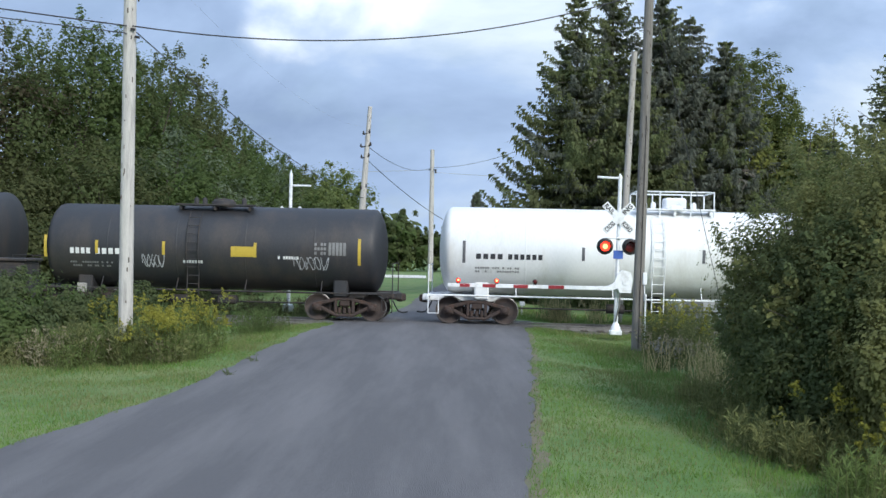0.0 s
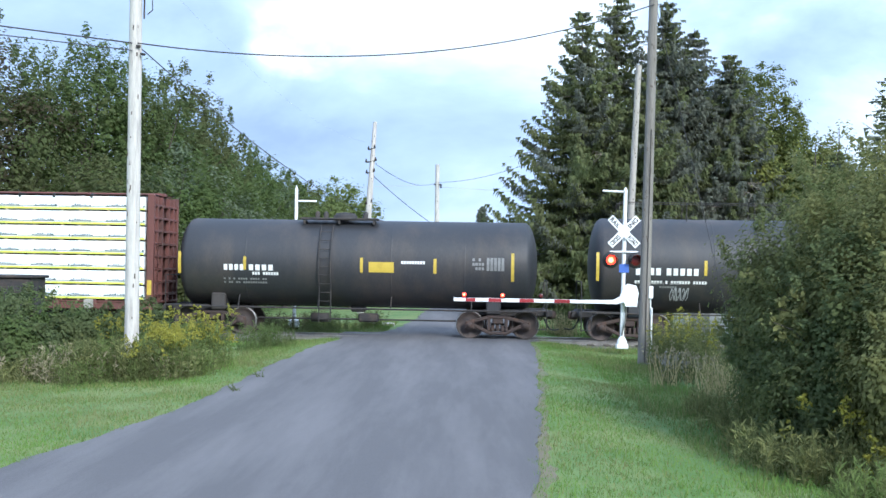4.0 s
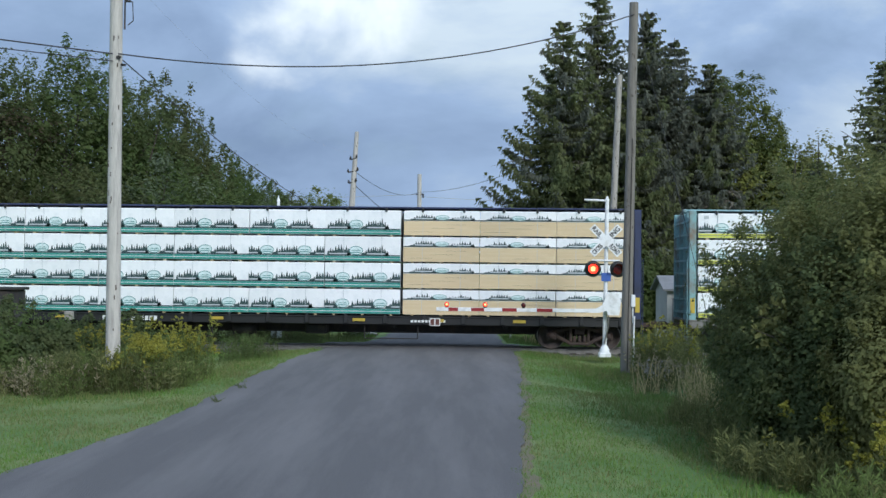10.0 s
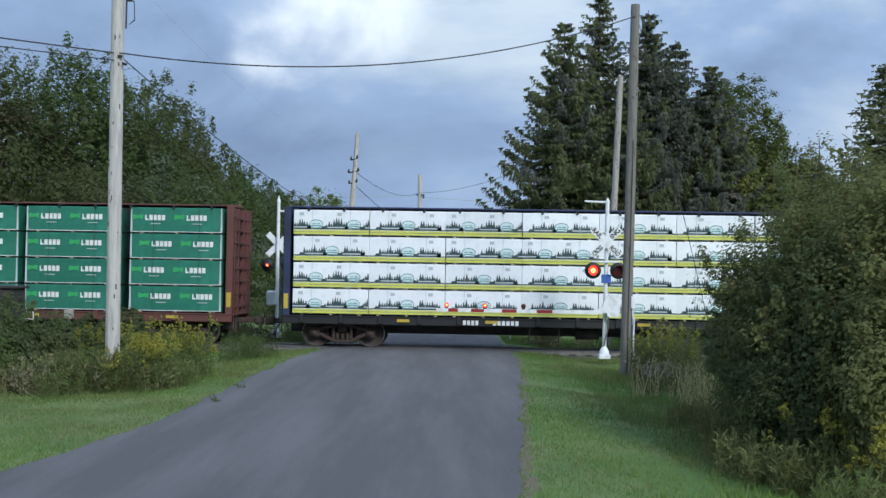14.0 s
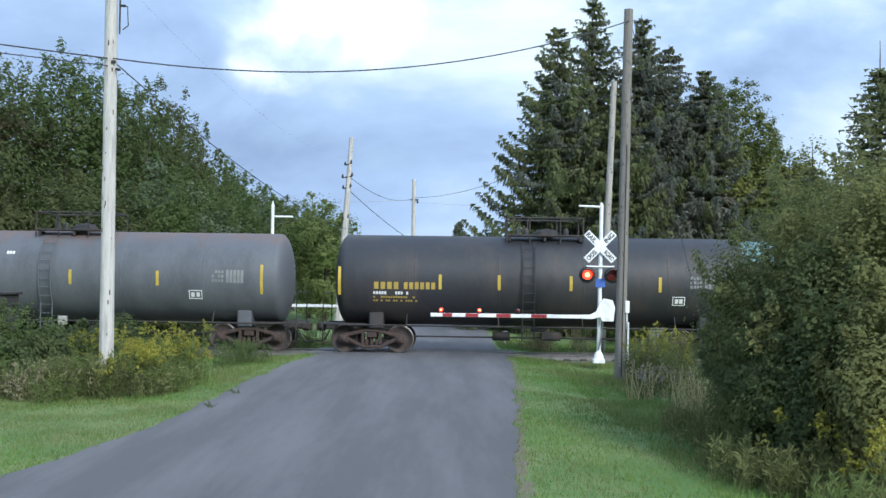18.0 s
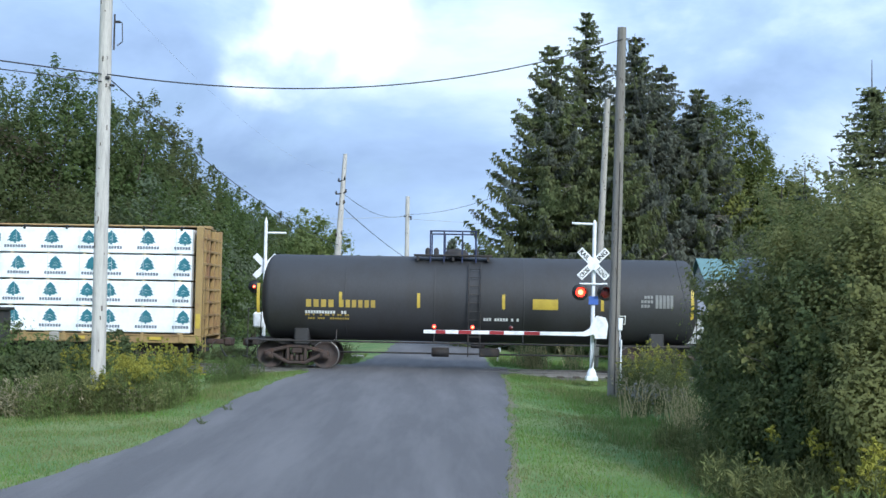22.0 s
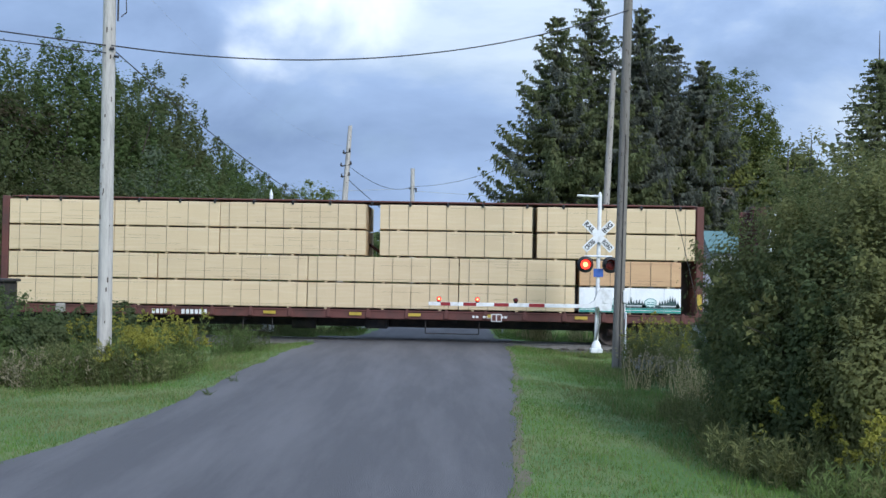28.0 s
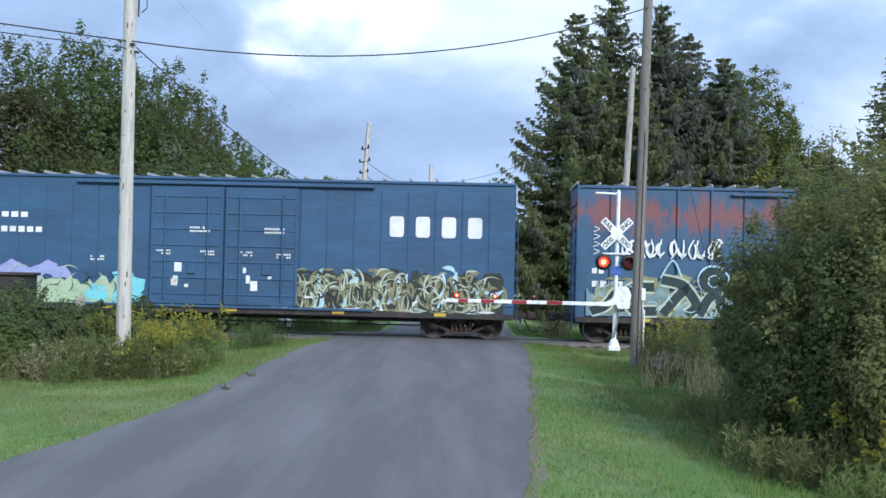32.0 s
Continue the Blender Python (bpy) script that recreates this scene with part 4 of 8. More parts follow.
    for dx in (-0.2, 0.2) if seed != 14 else (-0.2,):
        pts = [(lx + dx, -1.35, 0.5)] + [(lx + dx, S.y(z, 0.12), z) for z in [cz - 0.6 * r + i * 0.16 * r for i in range(10)]]
        mb.pipe(pts, 0.02)
    for i in range(11):
        z = 0.6 + i * (cz + 0.7 * r - 0.6) / 10
        y = S.y(z, 0.12) if z > cz - 0.6 * r else -1.33
        if seed != 14:
            mb.tube((lx - 0.2, y, z), (lx + 0.2, y, z), 0.014)
    part("ladder" if seed != 14 else "side_pipe", mb, M_WHITE if white_walk else (M_DARK if material in (M_TANK_BLACK, M_TANK_DULL) else material), car)
    cx = -h + crown * L
    mb = MB()
    mb.box((cx, -0.7, cz + r + 0.02), (2.7, 0.5, 0.06), 0.01)
    mb.box((cx, 0.7, cz + r + 0.02), (2.7, 0.5, 0.06), 0.01)
    for x in (-1.2, 0.0, 1.2):
        mb.box((cx + x, 0, cz + r * 0.93), (0.08, 1.8, 0.14), 0.01)
    part("crown_platform", mb, M_WHITE if white_walk else M_DARK, car)
    mb = MB()
    mb.lathe([(0, 0.42), (0.22, 0.42), (0.24, 0.36), (0.3, 0.34), (0.34, 0.0)], 20, "z", (cx + 0.1, 0, cz + r - 0.05))
    if white_walk:
        mb.box((cx + 0.1, 0, cz + r + 0.25), (0.75, 0.7, 0.4), 0.06)
    for x in (-0.9, -0.6, 0.8):
        mb.lathe([(0, 0.09), (0.28, 0.09), (0.34, 0.04), (0.36, 0)], 10, "z", (cx + x, 0.1, cz + r - 0.03))
    part("manway", mb, M_WHITE if white_walk else M_DARK, car)
    if top in ("rails", "cage"):
        mb = MB()
        rl = 1.3 if top == "rails" else 0.78
        zt = cz + r + (0.62 if top == "rails" else 0.85)
        for y in (-0.92, 0.92):
            mb.tube((cx - rl, y, zt), (cx + rl, y, zt), 0.026)
            for x in (-rl, -0.4 * rl, 0.4 * rl, rl):
                mb.tube((cx + x, y, cz + r * 0.85), (cx + x, y, zt), 0.026)
        for x in (-rl, rl):
            mb.tube((cx + x, -0.92, zt), (cx + x, 0.92, zt), 0.026)
        part("crown_rail", mb, M_WHITE if white_walk else (M_SILL_BLUE if top == "cage" else M_DARK), car)
    elif top == "long":
        mb = MB()
        zt = cz + r + 0.55
        for y in (-0.5, 0.5):
            mb.tube((-h + 1.0, y, zt), (h - 1.0, y, zt), 0.012)
            for i in range(9):
                x = -h + 1.0 + i * (L - 2.0) / 8
                mb.tube((x, y, cz + r * 0.9), (x, y, zt), 0.014)
        for y in (-0.92, 0.92):
            mb.tube((cx - 1.3, y, zt + 0.1), (cx - 0.5, y, zt + 0.1), 0.025)
            mb.tube((cx + 0.7, y, zt + 0.1), (cx + 1.3, y, zt + 0.1), 0.025)
            for x in (-1.3, -0.5, 0.7, 1.3):
                mb.tube((cx + x, y, cz + r * 0.85), (cx + x, y, zt + 0.1), 0.02)
        part("crown_rail", mb, M_DARK, car)
    return car


# lumber packs: a wrap with its print, drawn once for each look and length
M_WRAP = mat("white_wrap", (0.85, 0.86, 0.87), 0.35, 0.05, 1.6, 9, 0.35, second=(0.7, 0.73, 0.75), amount=0.4, rnd=0.04)
M_WRAP_GREEN = mat("green_wrap", (0.022, 0.145, 0.095), 0.4, 0.12, 1.6, 9, 0.5, second=(0.035, 0.19, 0.13), rnd=0.08)
M_PRINT_LEAF = mat("leaf_green_print", (0.05, 0.36, 0.11), 0.5, 0.12, 2, 20)
M_LUMBER = mat("sawn_lumber", (0.64, 0.5, 0.31), 0.8, 0.12, 1.2, 30, 0.25, second=(0.68, 0.55, 0.36), stretch=(0.4, 1, 9), rnd=0.06)
M_LUMBER2 = mat("sawn_lumber_orange", (0.56, 0.36, 0.2), 0.8, 0.12, 1.2, 30, 0.25, second=(0.5, 0.31, 0.17), stretch=(0.4, 1, 9), rnd=0.06)
M_PRINT_DK = mat("dark_print", (0.04, 0.075, 0.075), 0.5, 0.15, 2, 20)
M_PRINT_TEAL = mat("teal_print", (0.045, 0.26, 0.22), 0.5, 0.12, 2, 20)
M_PRINT_YEL = mat("yellowgreen_print", (0.62, 0.63, 0.1), 0.5, 0.1, 2, 20)
M_PRINT_LOGO = mat("pale_teal_print", (0.66, 0.77, 0.77), 0.5, 0.1, 2, 20)
M_PRINT_RING = mat("slate_teal_print", (0.1, 0.27, 0.26), 0.5, 0.12, 2, 20)
M_PRINT_BLUE = mat("blue_green_print", (0.03, 0.15, 0.19), 0.5, 0.15, 2, 20)
M_PRINT_GREY = mat("grey_print", (0.13, 0.15, 0.19), 0.6, 0.1, 2, 20)
M_PRINT_NAVY = mat("navy_print", (0.035, 0.04, 0.075), 0.5, 0.1, 2, 20)
M_STRAP_PALE = mat("pale_strap", (0.5, 0.53, 0.55), 0.5, 0.1)
M_STRAP_DULL = mat("weathered_strap", (0.17, 0.135, 0.095), 0.6, 0.15)
M_STRAP = mat("strap", (0.03, 0.03, 0.03), 0.6, 0.1)
PACK_H, PACK_D = 0.888, 1.40
PACKS = {}


def pack_mesh(style, w, h=PACK_H, v=0):
    """One strapped pack, w long; origin at the bottom middle of its outer face, which looks to -y."""
    key = (style, round(w, 2), round(h, 2), v)
    if key in PACKS:
        return PACKS[key]
    rng = random.Random(sum(ord(c) for c in style) * 13 + int(w * 100) + 31 * v)
    mb = MB()
    g = 0.007 if style not in "TO" else 0.014
    a, b = -w / 2 + g, w / 2 - g
    z0, z1 = 0.045, h - 0.012
    mats = [M_WRAP, M_PRINT_DK, M_PRINT_TEAL, M_PRINT_YEL, M_PRINT_LOGO, M_STRAP, M_LUMBER, M_PRINT_GREY, M_STRAP_PALE, M_PRINT_RING]
    if style in "T":
        mats[0] = M_LUMBER
        mats[5] = M_STRAP_DULL
    if style == "O":
        mats[0] = M_LUMBER2
    if style == "L":
        mats[0] = M_WRAP_GREEN
    # wrapped body with softly sagging face
    n = 9
    vs = []
    for j in range(4):
        for i in range(n + 1):
            x = a + (b - a) * i / n
            z = z0 + (z1 - z0) * (0, 0.025, 0.975, 1)[j]
            y = (0.02 if j in (0, 3) else 0.0) - (0.012 * noise.noise(Vector((x * 2.3 + v * 5, j * 1.7, w))) if style not in "TO" else 0)
            if i in (0, n):
                y += 0.02
            vs.append((x, y, z))
    k = n + 1
    mb.faces(vs, [(j * k + i, j * k + i + 1, (j + 1) * k + i + 1, (j + 1) * k + i) for j in range(3) for i in range(n)], False)
    mb.faces([(a, 0.02, z0), (b, 0.02, z0), (b, PACK_D, z0), (a, PACK_D, z0), (a, 0.02, z1), (b, 0.02, z1), (b, PACK_D, z1), (a, PACK_D, z1)],
             [(0, 3, 2, 1), (4, 5, 6, 7), (1, 2, 6, 5), (0, 4, 7, 3), (3, 7, 6, 2)])
    y = -0.016

    def flat(pts, slot, lift=0.0):
        mb.slot = slot
        mb.face([(x, y - lift, z) for x, z in pts])

    H = z1 - z0
    if style in "YG" or style == "W" or style == "S":
        per = 1.29 if style != "S" else 1.29
        cnt = max(1, round((b - a) / per))
        pw = (b - a) / cnt
        base = z0 + (0.215 if style != "W" else 0.60) * H
        if style == "S":
            base = z0 + 0.2 * H
        top = 0.46 * H if style not in "WS" else 0.26 * H
        if style == "Y":
            flat([(a, z0 + 0.015), (b, z0 + 0.015), (b, z0 + 0.185 * H), (a, z0 + 0.185 * H)], 3)
        elif style == "G":
            flat([(a, z0 + 0.015), (b, z0 + 0.015), (b, z0 + 0.2 * H), (a, z0 + 0.2 * H)], 2)
        elif style == "W":
            flat([(a, z0 + 0.0), (b, z0 + 0.0), (b, z0 + 0.58 * H), (a, z0 + 0.58 * H)], 6)
        elif style == "S":
            flat([(a, z0 + 0.0), (b, z0 + 0.0), (b, z0 + 0.14 * H), (a, z0 + 0.14 * H)], 3)
        # a dark ground line runs along the whole wrap, with a paler line in the coloured band below it
        flat([(a, base), (b, base), (b, base + 0.035 * H), (a, base + 0.035 * H)], 1)
        if style in "YG":
            flat([(a, z0 + 0.1 * H), (b, z0 + 0.1 * H), (b, z0 + 0.118 * H), (a, z0 + 0.118 * H)], 7 if style == "Y" else 0, 0.003)
        off = rng.uniform(-0.35, 0.35) * pw

        def clip(pts):
            return [(min(b, max(a, px)), pz) for px, pz in pts]

        for c in range(-1, cnt + 1):
            x0 = a + c * pw + off
            if x0 > b - 0.06 or x0 + pw < a + 0.06:
                continue
            # a spiked wooded skyline over half the repeat, falling to low mounds beside the badge
            x, skyl = x0 + 0.02, [(x0 + 0.02, base)]
            wide = 0.6 * pw
            while x < x0 + wide:
                u = (x - x0) / wide
                env = 0.6 + 0.4 * math.sin(math.pi * min(1, max(0, u))) ** 0.6
                hgt = top * env * rng.uniform(0.6, 1.12)
                skyl += [(x, base + hgt * 0.55), (x + 0.035, base + hgt), (x + 0.07, base + hgt * 0.55)]
                x += rng.uniform(0.07, 0.1)
            skyl.append((x, base))
            if x0 + 0.05 < b and x0 + wide > a + 0.05:
                flat(clip(skyl), 1, 0.001)
                flat(clip([(x0 + 0.08, base + 0.055 * H), (x0 + wide - 0.08, base + 0.055 * H), (x0 + wide - 0.08, base + 0.105 * H), (x0 + 0.08, base + 0.105 * H)]), 8, 0.003)
            if style != "S":
                ox, oz, ow, oh = x0 + 0.775 * pw, base + top * 0.46, 0.185 * pw, top * 0.4
                if a + ow < ox < b - ow:
                    oval = [(ox + ow * math.cos(q * math.pi / 8), oz + oh * math.sin(q * math.pi / 8)) for q in range(16)]
                    flat(oval, 9, 0.002)
                    flat([(ox + (px - ox) * 0.9, oz + (pz - oz) * 0.84) for px, pz in oval], 4, 0.0035)
                    flat([(ox - ow * 0.75, oz - oh * 0.05), (ox - ow * 0.3, oz + oh * 0.16), (ox, oz + oh * 0.05), (ox + ow * 0.4, oz + oh * 0.2), (ox + ow * 0.78, oz - oh * 0.05)], 9, 0.005)
                    flat([(ox - ow * 0.6, oz - oh * 0.5), (ox + ow * 0.6, oz - oh * 0.5), (ox + ow * 0.7, oz - oh * 0.28), (ox - ow * 0.7, oz - oh * 0.28)], 9, 0.005)
                for q in (-1, 1):
                    mx = ox + q * ow * 1.05
                    if a + 0.1 < mx < b - 0.1:
                        flat([(mx - 0.09, base), (mx + 0.09, base), (mx + 0.05, base + top * 0.28), (mx - 0.05, base + top * 0.25)], 1, 0.001)
            if style == "Y" and rng.random() < 0.75 and a < x0 + 0.4 and x0 + 0.6 < b:
                dz = base + top * 1.2
                flat([(x0 + 0.42, dz), (x0 + 0.57, dz), (x0 + 0.57, dz + 0.1), (x0 + 0.42, dz + 0.1)], 8)
    elif style == "I":
        mats[1] = M_PRINT_BLUE
        per, ph = 1.26, rng.uniform(0, 1.0)
        x = a + 0.1 + ph * 0.4
        while x < b - 0.1:
            cx, cz = x + 0.3, z0 + 0.62 * H
            half = [(0.0, 0.25), (0.19, 0.07), (0.13, 0.07), (0.24, -0.04), (0.17, -0.04), (0.265, -0.15), (0.17, -0.14), (0.17, -0.18), (0.03, -0.18), (0.03, -0.23)]
            pts = [(cx + px, cz + pz) for px, pz in half] + [(cx - px, cz + pz) for px, pz in half[:0:-1]]
            flat([(max(a, min(b, px)), pz) for px, pz in pts], 1)
            if a < cx - 0.15 and cx + 0.15 < b:
                for q in (-0.14, -0.05):
                    flat([(cx - 0.12, cz + q), (cx, cz + q + 0.08), (cx + 0.12, cz + q), (cx, cz + q + 0.095)], 4, 0.002)
            for q in range(8):
                xx = x - 0.06 + q * 0.095
                if a < xx and xx + 0.06 < b:
                    flat([(xx, z0 + 0.17 * H), (xx + 0.07, z0 + 0.17 * H), (xx + 0.07, z0 + 0.285 * H), (xx, z0 + 0.285 * H)], 7)
            x += per
    elif style == "A":
        mats[1] = M_PRINT_NAVY
        x = a + rng.uniform(-0.5, 0.2)
        while x < b:
            for q, hh in enumerate((1.0, 0.95, 1.05, 0.9, 1.0)):
                xx, dz = x + q * 0.205, q * 0.008
                x2 = min(xx + 0.165, b - 0.01)
                if xx > a and x2 - xx > 0.03:
                    zz = z0 + 0.36 * H + dz
                    flat([(xx, zz), (x2, zz), (x2, zz + 0.27 * hh), (xx, zz + 0.27 * hh)], 1)
                    mid = (xx + x2) / 2
                    flat([(mid - 0.022, zz), (mid + 0.024, zz), (mid + 0.024, zz + 0.08), (mid - 0.022, zz + 0.08)], 0, 0.002) if q % 2 == 0 else None
                    flat([(mid - 0.022, zz + 0.15), (mid + 0.024, zz + 0.15), (mid + 0.024, zz + 0.2), (mid - 0.022, zz + 0.2)], 0, 0.002) if q < 3 else None
            if x + 0.5 < b and x > a:
                flat([(x + 0.3, z0 + 0.26 * H), (x + 0.62, z0 + 0.26 * H), (x + 0.62, z0 + 0.295 * H), (x + 0.3, z0 + 0.295 * H)], 7)
            x += 1.22
    elif style == "L":
        mats[1], mats[2] = M_LETTER_W, M_PRINT_LEAF
        x = a + rng.uniform(-0.2, 0.5)
        while x < b - 0.3:
            if x > a and x + 0.36 < b:
                flat([(x, z0 + 0.5 * H), (x + 0.2, z0 + 0.56 * H), (x + 0.34, z0 + 0.5 * H), (x + 0.36, z0 + 0.72 * H), (x + 0.16, z0 + 0.68 * H), (x, z0 + 0.72 * H)], 2)
            for q in range(5):
                xx = x + 0.42 + q * 0.142
                if a < xx and xx + 0.12 < b:
                    flat([(xx, z0 + 0.48 * H), (xx + 0.115, z0 + 0.48 * H), (xx + 0.115, z0 + (0.545 if q == 0 else 0.7) * H), (xx + 0.05, z0 + (0.545 if q == 0 else 0.7) * H), (xx + 0.04, z0 + 0.7 * H), (xx, z0 + 0.7 * H)], 1)
            if a < x + 0.5 and x + 0.95 < b:
                flat([(x + 0.6, z0 + 0.33 * H), (x + 0.95, z0 + 0.33 * H), (x + 0.95, z0 + 0.36 * H), (x + 0.6, z0 + 0.36 * H)], 8)
            x += 1.42
        # folded pale ends of the wrap
        for q in (a, b - 0.07):
            flat([(q, z0), (q + 0.07, z0), (q + 0.05, z1), (q + 0.01, z1)], 8, 0.002)
        flat([(a, z0), (b, z0), (b, z0 + 0.02), (a, z0 + 0.02)], 1)
    if style in "TO" or style == "W":
        # shadow joints between the sawn boards, and strapping
        nb = 9 if style != "W" else 4
        hb = H if style != "W" else 0.58 * H
        for q in range(1, nb):
            zz = z0 + hb * q / nb
            if rng.random() < 0.5:
                xs = rng.uniform(a, a + 0.6 * w)
                xe = min(b, xs + rng.uniform(0.2, 0.5) * w)
                flat([(xs, zz - 0.0025), (xe, zz - 0.0025), (xe, zz + 0.0025), (xs, zz + 0.0025)], 5, 0.001)
    ns = max(2, round(w / 0.66)) if style in "TO" else max(1, round(w / 1.3))
    for q in range(ns):
        x = a + (q + 0.5) * (b - a) / ns
        sw = 0.007 if style in "TOL" else 0.006
        flat([(x - sw, z0), (x + sw, z0), (x + sw, z1), (x - sw, z1)], 5 if style in "TOL" else 8, 0.004)
    # bearers under the pack
    mb.slot = 6
    for q in (0.12, 0.5, 0.88):
        mb.box((a + q * (b - a), PACK_D / 2, 0.022), (0.09, PACK_D - 0.06, 0.045))
    PACKS[key] = mb.mesh("lumber_pack", mats)
    return PACKS[key]


M_SILL_BROWN = mat("brown_carbody", (0.12, 0.042, 0.034), 0.7, 0.2, 1.2, 20, second=(0.075, 0.035, 0.03))
M_SILL_BLUE = mat("navy_carbody", (0.022, 0.032, 0.085), 0.6, 0.2, 1.2, 20, second=(0.015, 0.018, 0.035))
M_SILL_LIGHT = mat("pale_blue_carbody", (0.21, 0.36, 0.38), 0.7, 0.2, 1.2, 20, second=(0.19, 0.13, 0.09), amount=0.45)
M_SILL_YELLOW = mat("tan_yellow_carbody", (0.31, 0.21, 0.085), 0.7, 0.2, 1.2, 20, second=(0.2, 0.11, 0.06), amount=0.45)
M_SILL_GREEN = mat("dark_green_carbody", (0.03, 0.035, 0.03), 0.7, 0.2, 1.2, 20, second=(0.05, 0.035, 0.025))
M_SILL_GRIME = mat("grimy_carbody", (0.2, 0.19, 0.18), 0.8, 0.25, 1.4, 20, second=(0.075, 0.055, 0.045), amount=0.55, stretch=(0.8, 1, 1))


mb = MB()
mb.box((0, -1.57, 4.65), (0.075, 0.05, 0.13), 0.015)
mb.box((0, -1.2, 4.725), (0.04, 0.75, 0.02), 0.005)
HOOK = mb.mesh("tie_down_hook", M_BLACK)


def centerbeam(label, xl, xr, body, columns, seed, sill_dark=None, skew=0.0):
    """Bulkhead flat with a centre beam. columns: (left, right, [pack styles from below]) measured from the middle, on both sides."""
    rng = random.Random(seed)
    car, h = rail_car("centerbeam_flatcar", label, "flat car", xl, xr)
    dark = sill_dark or body
    for y in (-1.45, 1.45):
        mb = MB()
        mb.box((0, y, 0.93), (2 * h, 0.12, 0.28), 0.02)
        part("side_sill", mb, dark, car)
        mb = MB()
        mb.box((0, y * 1.03, 1.06), (2 * h, 0.10, 0.05), 0.01)
        part("deck_edge", mb, dark, car)
    mb = MB()
    mb.box((0, 0, 1.04), (2 * h, 2.8, 0.06), 0.01)
    part("deck", mb, dark, car)
    mb = MB()
    mb.box((0, -1.53, 0.93), (0.16, 0.06, 0.2), 0.015)
    mb.box((0, -1.53, 1.08), (0.09, 0.05, 0.12), 0.01)
    pocket = mb.mesh("stake_pocket", dark)
    n = int(2 * h / 1.29)
    for i in range(n):
        part("stake_pocket", pocket, None, car, at=(-h + (i + 0.5) * 2 * h / n, 0, 0))
    mb = MB()
    mb.box((0, 0, 0.72), (2 * h - 0.2, 0.5, 0.5), 0.03)
    for x in (-h * 0.62, -h * 0.3, h * 0.3, h * 0.62):
        mb.box((x, 0, 0.82), (0.14, 2.6, 0.3), 0.02)
    part("centre_sill", mb, M_DARK, car)
    mb = MB()
    mb.box((0.9, -0.7, 0.6), (0.8, 0.4, 0.34), 0.05)
    mb.lathe([(-0.4, 0.0), (-0.4, 0.2), (0.4, 0.2), (0.4, 0)], 12, "x", (-1.6, -0.7, 0.58))
    mb.pipe([(-h + 3.2, -0.6, 0.5), (h - 3.2, -0.6, 0.5)], 0.025)
    for x in (-3.6, -2.6, 2.6, 4.4):
        mb.tube((x, -1.3, 0.75), (x, -1.3, 0.32), 0.02)
    mb.pipe([(-3.6, -1.3, 0.32), (-2.6, -1.3, 0.32)], 0.018)
    mb.pipe([(2.6, -1.3, 0.32), (4.4, -1.3, 0.32)], 0.018)
    part("brake_gear", mb, M_DARK, car)
    for s in (-1, 1):
        mb = MB()
        mb.box((s * (h - 0.21), 0, 2.88), (0.05, 2.66, 3.62), 0.01)
        bh = part("bulkhead", mb, body, car)
        for y in (-1.42, 1.42):
            mb = MB()
            mb.box((s * (h - 0.12), y, 2.88), (0.24, 0.16, 3.72), 0.02)
            part("corner_post", mb, body, bh)
        for i in range(8):
            mb = MB()
            mb.box((s * (h - 0.105), 0, 1.3 + i * 0.44), (0.16, 2.66, 0.08), 0.01)
            part("rib", mb, body, bh)
        for y in (-0.95, -0.4, 0.4, 0.95):
            mb = MB()
            mb.box((s * (h - 0.085), y, 2.88), (0.15, 0.09, 3.62), 0.01)
            part("stiffener", mb, body, bh)
        mb = MB()
        mb.box((s * (h - 0.12), -1.512, 1.55), (0.15, 0.012, 0.5), 0.002)
        part("reflective_stripe", mb, M_YELLOW, bh, "yellow reflective panel")
        mb = MB()
        for i in range(6):
            mb.tube((s * (h + 0.06), -1.5, 1.3 + i * 0.35), (s * (h + 0.06), -1.1, 1.3 + i * 0.35), 0.013)
        mb.tube((s * (h + 0.06), -1.5, 0.5), (s * (h + 0.06), -1.5, 3.1), 0.013)
        mb.tube((s * (h + 0.06), -1.1, 0.5), (s * (h + 0.06), -1.1, 3.1), 0.013)
        part("end_ladder", mb, body, bh)
    mb = MB()
    mb.box((0, 0, 4.79), (2 * h - 0.1, 0.34, 0.12), 0.02)
    part("top_chord", mb, body, car)
    for y in (-0.62, 0.62):
        mb = MB()
        mb.box((0, y, 4.765), (2 * h - 0.3, 0.9, 0.035), 0.01)
        part("top_plate", mb, body, car)
    np_ = 10
    for i in range(np_ + 1):
        x = -h + 0.6 + i * (2 * h - 1.2) / np_
        mb = MB()
        mb.box((x, 0, 2.9), (0.14, 0.16, 3.7), 0.02)
        part("centre_post", mb, body, car)
        if i < np_ and i % 2 == (1 if abs(i - 5) < 1 else 0):
            x2 = x + (2 * h - 1.2) / np_
            for q in (1, -1):
                a, b = Vector((x, 0, 2.9 + q * 0.8)), Vector((x2, 0, 2.9 - q * 0.8))
                mb = MB()
                mb.tube(a, b, 0.05)
                part("centre_brace", mb, body, car)
    for i in range(18):
        x = -h + 0.8 + i * (2 * h - 1.6) / 17
        part("tie_down_hook", HOOK, None, car, at=pose(x + rng.uniform(-0.1, 0.1), 0, 0))
    # reflectors and writing on the sill
    k = 0
    for i in range(-4, 5):
        if rng.random() < 0.6:
            mb = MB()
            mb.box((i * h / 4.7 + rng.uniform(-0.3, 0.3), -1.565, 0.95), (0.42, 0.008, 0.1), 0.002)
            part("reflective_stripe", mb, M_YELLOW, car, "yellow reflective panel")
    mb = MB()
    x = -h * 0.5 + rng.uniform(-1, 1)
